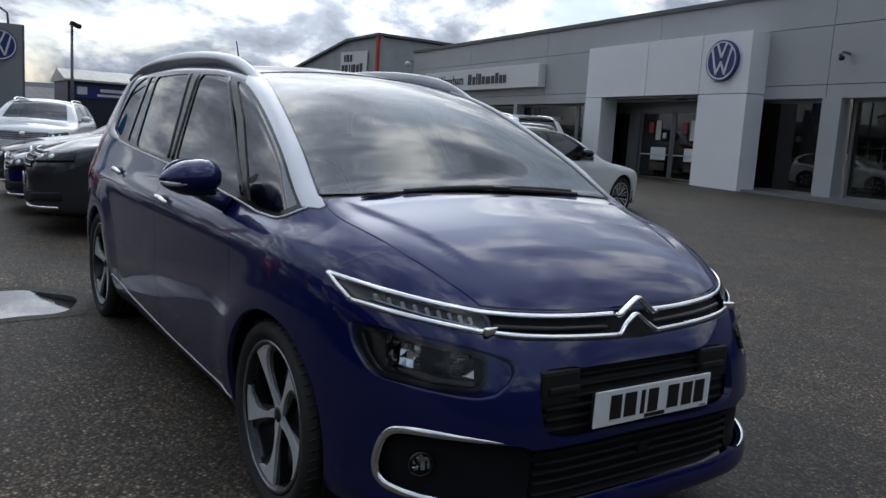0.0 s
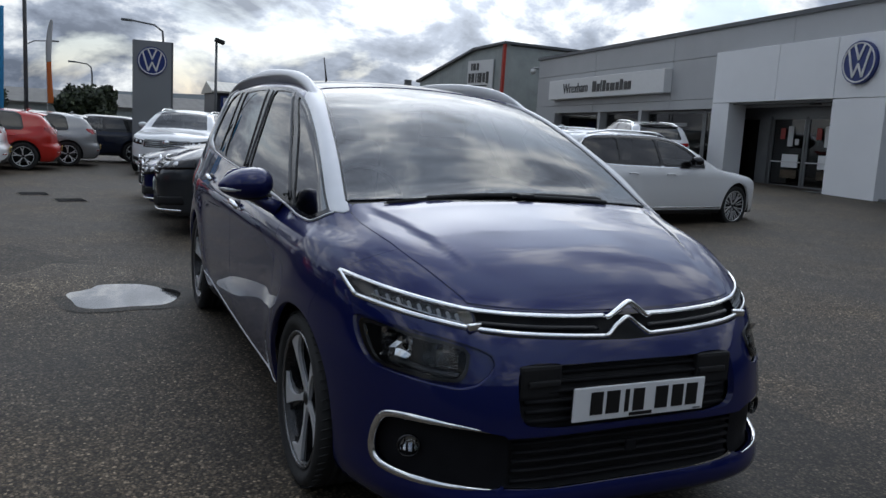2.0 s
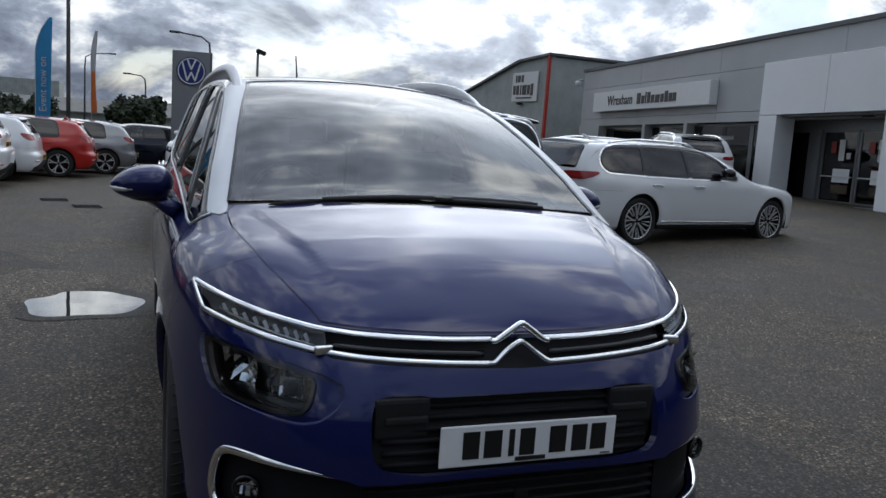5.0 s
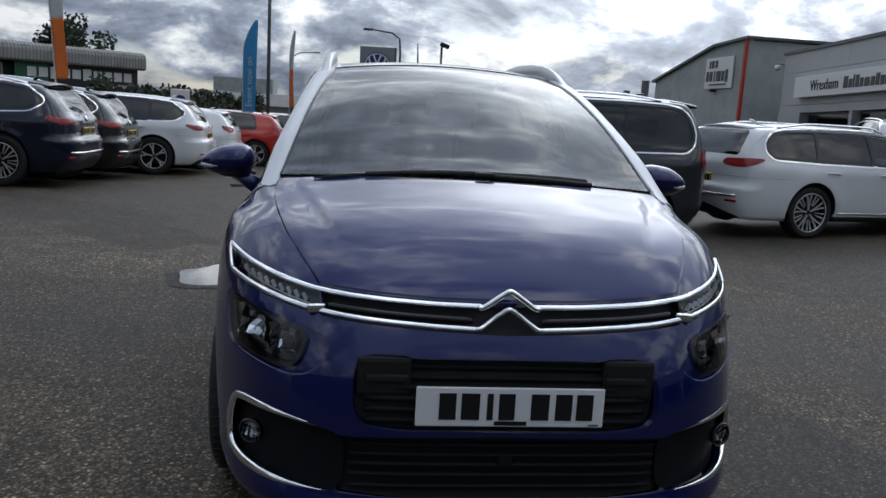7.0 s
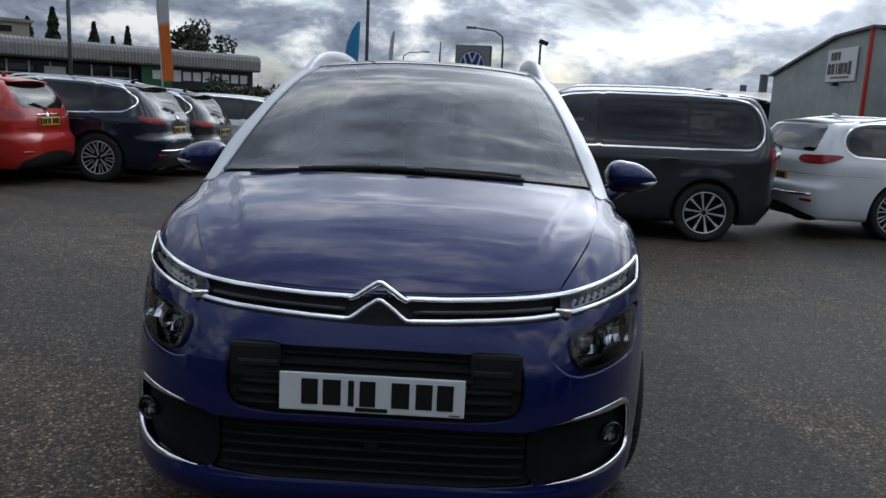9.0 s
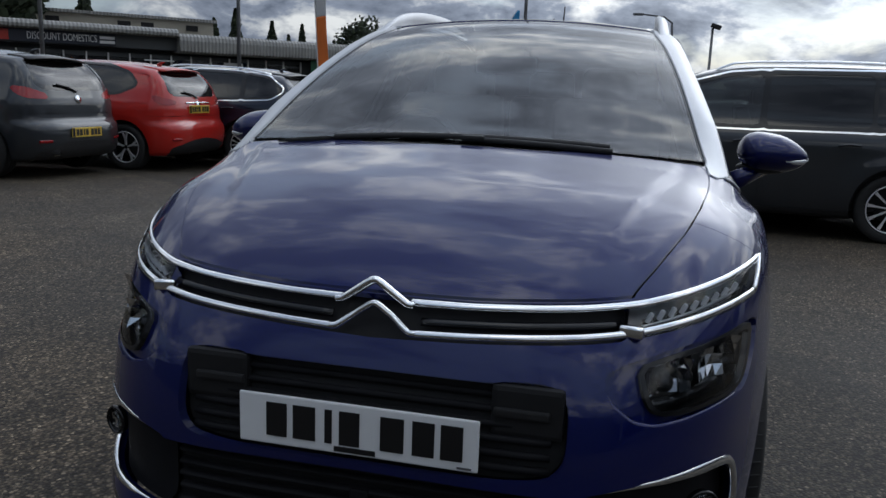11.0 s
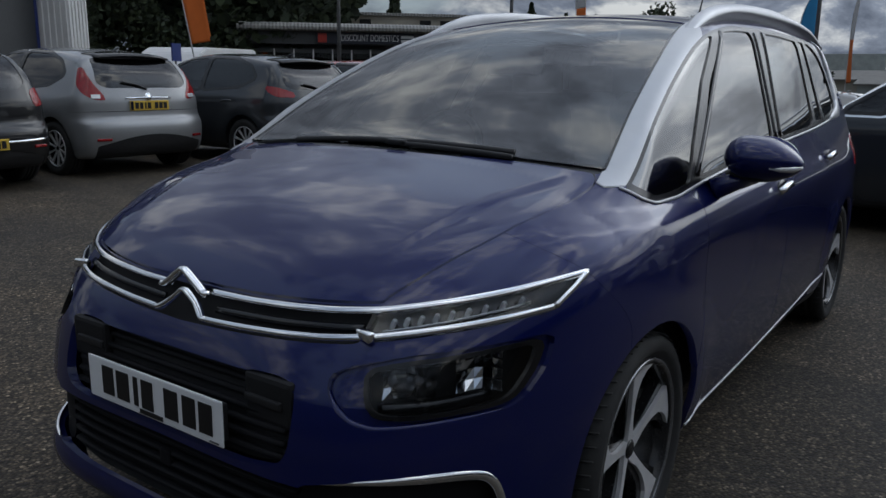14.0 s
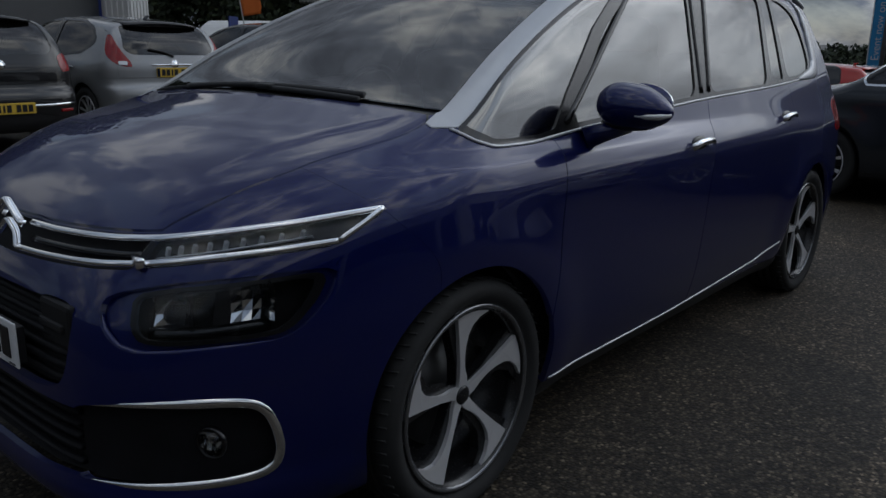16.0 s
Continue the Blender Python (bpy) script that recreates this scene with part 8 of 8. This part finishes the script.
def left_things():
    p = thing("sign_panel", pose(-17.6, 8.0, 0, 0, 0, 28), "large grey sign panel with blue edge", "sign")
    part("panel", box_bm((0.25, 3.6, 4.6), (0, 0, 2.3), 0.02, 1), DARKPANEL, p)
    part("edge_strip", box_bm((0.27, 0.10, 4.6), (0, 1.78, 2.3)), BLUESIGN, p)
    text_mesh("lettering", "Vehicles", 0.42, INK, p, Matrix.Translation((0.14, 0.6, 3.35)) @ pose(0, 0, 0, 90, 0, 90), 0.01, 0.9)
    c = thing("white_container", pose(-18.3, 10.25, 0, 0, 0, 28), "white ribbed steel storage unit", "container")
    part("body", box_bm((0.9, 0.8, 4.4), (0, 0, 2.2)), SIGNWHITE, c)
    for k in range(6):
        part("rib", box_bm((0.05, 0.06, 4.36), (0.46, -0.36 + 0.145 * k, 2.2), 0.01, 1), SIGNWHITE, c)
        part("rib", box_bm((0.06, 0.05, 4.36), (-0.40 + 0.16 * k, -0.41, 2.2), 0.01, 1), SIGNWHITE, c)
    for x, y, th, body, lab, letter in ((-20.2, 15.4, 112, SIGNWHITE, "white panel van with green and red lettering", True), (-22.5, 8.3, 30, REDTRIM, "red panel van parked behind a sign", False)):
        v = thing("van", pose(x, y, yard(x, y), 0, 0, th) @ Matrix.Scale(1.2, 4), lab, "van")
        shp = prism_bm([(-1.9, 0.35), (-2.2, 0.75), (-2.0, 1.0), (-1.35, 1.2), (-0.75, 1.75), (-0.4, 1.9), (2.3, 1.92), (2.4, 1.7), (2.4, 0.35)], 1.75, "XZ", (0, -0.88, 0), None, 0.04)
        part("body", shp, body, v)
        part("side_window", prism_bm([(-1.2, 1.22), (-0.72, 1.68), (-0.15, 1.70), (-0.15, 1.22)], 0.02, "XZ", (0, -0.90, 0)), PRIVACY, v)
        for wx in (-1.35, 1.45):
            part("wheel", cyl_bm(0.32, 0.32, 0.2, (wx, -0.79, 0.32), "Y", 24), RUBBER, v)
            part("wheel", cyl_bm(0.32, 0.32, 0.2, (wx, 0.79, 0.32), "Y", 24), RUBBER, v)
        if letter:
            part("lettering_bar", box_bm((0.5, 0.02, 0.28), (0.4, -0.91, 1.5)), GREENSIGN, v)
            for bxx in (1.0, 1.45, 1.9):
                part("lettering_bar", box_bm((0.36, 0.02, 0.22), (bxx, -0.91, 1.62)), REDTRIM, v)
            part("lettering_bar", box_bm((1.1, 0.02, 0.26), (1.4, -0.91, 1.25)), REDTRIM, v)
        else:
            part("lettering_bar", box_bm((1.6, 0.02, 0.12), (0.9, -0.91, 1.35)), SIGNWHITE, v)
    s = thing("small_sign", pose(-18.3, 13.6, 0, 0, 0, 30), "small blue notice board on a post", "sign")
    part("post", tube_bm([(0, 0, 0), (0, 0, 2.0)], 0.03, 8), POLE, s)
    part("board", box_bm((0.04, 0.6, 0.5), (0.03, 0, 1.85)), BLUESIGN, s)
    f = thing("fence", pose(-20.5, 19.5, 0, 0, 0, 60), "dark green mesh boundary fence", "fence")
    for k in range(12):
        part("post", box_bm((0.06, 0.06, 1.8), (k * 1.2 - 7, 0, 0.9)), DARKWALL, f)
    for k in range(11):
        part("mesh_panel", box_bm((1.14, 0.02, 1.6), (k * 1.2 - 6.4, 0, 0.9)), DARKWALL, f)
    t = thing("totem_sign", pose(-5.2, 21, -0.35, 0, 0, 15), "small white totem sign with round blue badge", "sign")
    part("body", box_bm((0.5, 0.14, 1.9), (0, 0, 0.95), 0.02, 1), SIGNWHITE, t)
    part("badge", cyl_bm(0.14, 0.14, 0.03, (0, -0.08, 1.6), "Y", 24), BLUESIGN, t)


left_things()


# ---- trees ----
LEAF, lnt, lp_ = base_mat("dark_leaves")
ln_ = node(lnt, "ShaderNodeNewGeometry")
lr = ramp(lnt, ln_.outputs["Random Per Island"], [(0.0, (0.008, 0.014, 0.006)), (0.5, (0.017, 0.028, 0.010)), (1.0, (0.036, 0.050, 0.017))])
lnt.links.new(lr.outputs[0], lp_.inputs["Base Color"])
lp_.inputs["Roughness"].default_value = 0.75
BARK = plain("bark", (0.06, 0.05, 0.04), 0.9, 0, 0.25, 12, 0.01)


def tree(at, h, r, kind, seed, label, dens=2600):
    rnd = random.Random(seed)
    t = thing("tree", pose(at[0], at[1], yard(*at)), label, "tree", "trees")
    part("trunk", tube_bm([(0, 0, 0), (0.05 * r, 0, h * 0.4), (0, 0.04 * r, h * 0.9)], 0.1, 8, radii=[h * 0.035, h * 0.022, h * 0.006]), BARK, t, "", True)
    limbs = bmesh.new()
    tips = []
    for k in range(16):
        a = rnd.uniform(0, 6.28); z = h * rnd.uniform(0.25, 0.85)
        ln = r * (rnd.uniform(0.6, 1.0) if kind == "broad" else (1.05 - z / h) * rnd.uniform(0.8, 1.1))
        e = (ln * math.cos(a), ln * math.sin(a), z + (h * 0.12 if kind == "broad" else -0.03 * h))
        tube_bm([(0, 0, z), (e[0] * 0.5, e[1] * 0.5, z + (e[2] - z) * 0.6), e], 0.03, 5, limbs, [h * 0.01, h * 0.006, h * 0.002])
        tips.append(e)
    part("limb", limbs, BARK, t, "", True)
    V, F = [], []
    n = int(dens if kind == "broad" else 4500)
    lobes = [(Vector(e), r * rnd.uniform(0.28, 0.5)) for e in tips] + [(Vector((0, 0, h * rnd.uniform(0.5, 0.85))), r * 0.5) for _ in range(4)]
    for k in range(n):
        if kind == "broad":
            c, rr = rnd.choice(lobes)
            d = Vector((rnd.gauss(0, 1), rnd.gauss(0, 1), rnd.gauss(0, 0.8))).normalized() * rr * rnd.uniform(0.5, 1.05)
            p = c + d
        else:
            z = h * (0.12 + 0.88 * rnd.random() ** 1.3)
            a = rnd.uniform(0, 6.28)
            rad = r * (1.03 - z / h) * (0.75 + 0.25 * math.sin(z * 9 / h * 3 + 3 * math.sin(a * 2 + seed))) * rnd.uniform(0.35, 1.05)
            p = Vector((rad * math.cos(a), rad * math.sin(a), z - 0.15 * rad))
        s = min(0.34, h * (0.045 if h < 3 else 0.030 if dens > 5000 else 0.022 if kind == "broad" else 0.018)) * rnd.uniform(0.7, 1.5)
        u = Vector((rnd.gauss(0, 1), rnd.gauss(0, 1), rnd.gauss(0, 1))).normalized()
        w = u.orthogonal().normalized()
        b = len(V)
        V += [p + u * s, p + w * s * 0.6, p - u * s, p - w * s * 0.6]
        F.append((b, b + 1, b + 2, b + 3))
    link_mesh("crown", V, F, LEAF, t, "", False)


for x, y, h, r, k, sd in ((-25.7, 47.6, 6.6, 1.7, "cone", 1), (-26.9, 46.9, 5.9, 1.8, "cone", 2), (-23.6, 48.6, 5.9, 1.5, "cone", 3), (-22.6, 49.0, 5.1, 1.3, "cone", 4), (-21.8, 49.4, 5.8, 1.2, "cone", 5), (-17.8, 50.9, 6.0, 2.0, "broad", 6), (-29, 37, 7.2, 1.6, "cone", 14), (-31.5, 36, 7.8, 1.7, "cone", 15),
                          (-1.3, 40, 2.5, 1.2, "broad", 7), (-7.5, 30, 2.0, 1.3, "broad", 8), (-9.5, 33, 2.2, 1.6, "broad", 9), (-6.0, 33, 1.9, 1.4, "broad", 16)):
    tree((x, y), h, r, k, sd, "dark conifer behind the buildings" if k == "cone" else "leafy dark green tree behind the yard", 2600 if h > 3 else 7000)
for i, (x, y, h, r) in enumerate(((-32, 22, 9, 4.2), (-35, 17, 10, 4.6), (-30, 27.5, 8.5, 4), (-37, 12, 10, 4.8), (-33, 8, 9, 4.2), (-40, 22, 12, 5), (-39, 6, 10, 4.6), (-36, 1, 9, 4.4), (-37, 27, 12, 4.8), (-43, 15, 13, 5.2), (-34, 13, 5, 3.2), (-31, 18, 4.5, 3), (-29.5, 22.5, 4, 2.4))):
    tree((x, y), h, r, "broad", 30 + i, "tall dense dark green tree at the yard boundary", 9000)

# hills on the skyline
HILL = plain("hazy_hillside", (0.06, 0.075, 0.085), 0.95, 0, 0.2, 0.01)
hb = bmesh.new()
prev = None
for k in range(73):
    a = math.radians(-95 + 2.2 * k)
    h = 6 + 3.5 * math.sin(k * 0.31) + 2.2 * math.sin(k * 0.83 + 1) + 1.0 * math.sin(k * 1.9)
    lo = hb.verts.new((640 * math.sin(a), 640 * math.cos(a), -1)); hi = hb.verts.new((700 * math.sin(a), 700 * math.cos(a), max(2, h)))
    if prev:
        hb.faces.new((prev[0], lo, hi, prev[1]))
    prev = (lo, hi)
tagged(part("backdrop", hb, HILL, smooth=True), "low hazy hills along the horizon", "hills", kind="structure")

# unseen wall added behind the viewer: blocks low sky so the bumper reflects darker
SOUTHWALL = plain("dark_boundary_wall", (0.05, 0.052, 0.045), 0.9, 0, 0.25, 0.6)
tagged(part("wall_south", box_bm((70, 0.3, 4.6), (0, -15, 2.2)), SOUTHWALL), "plain dark wall closing the yard", "wall", kind="structure")
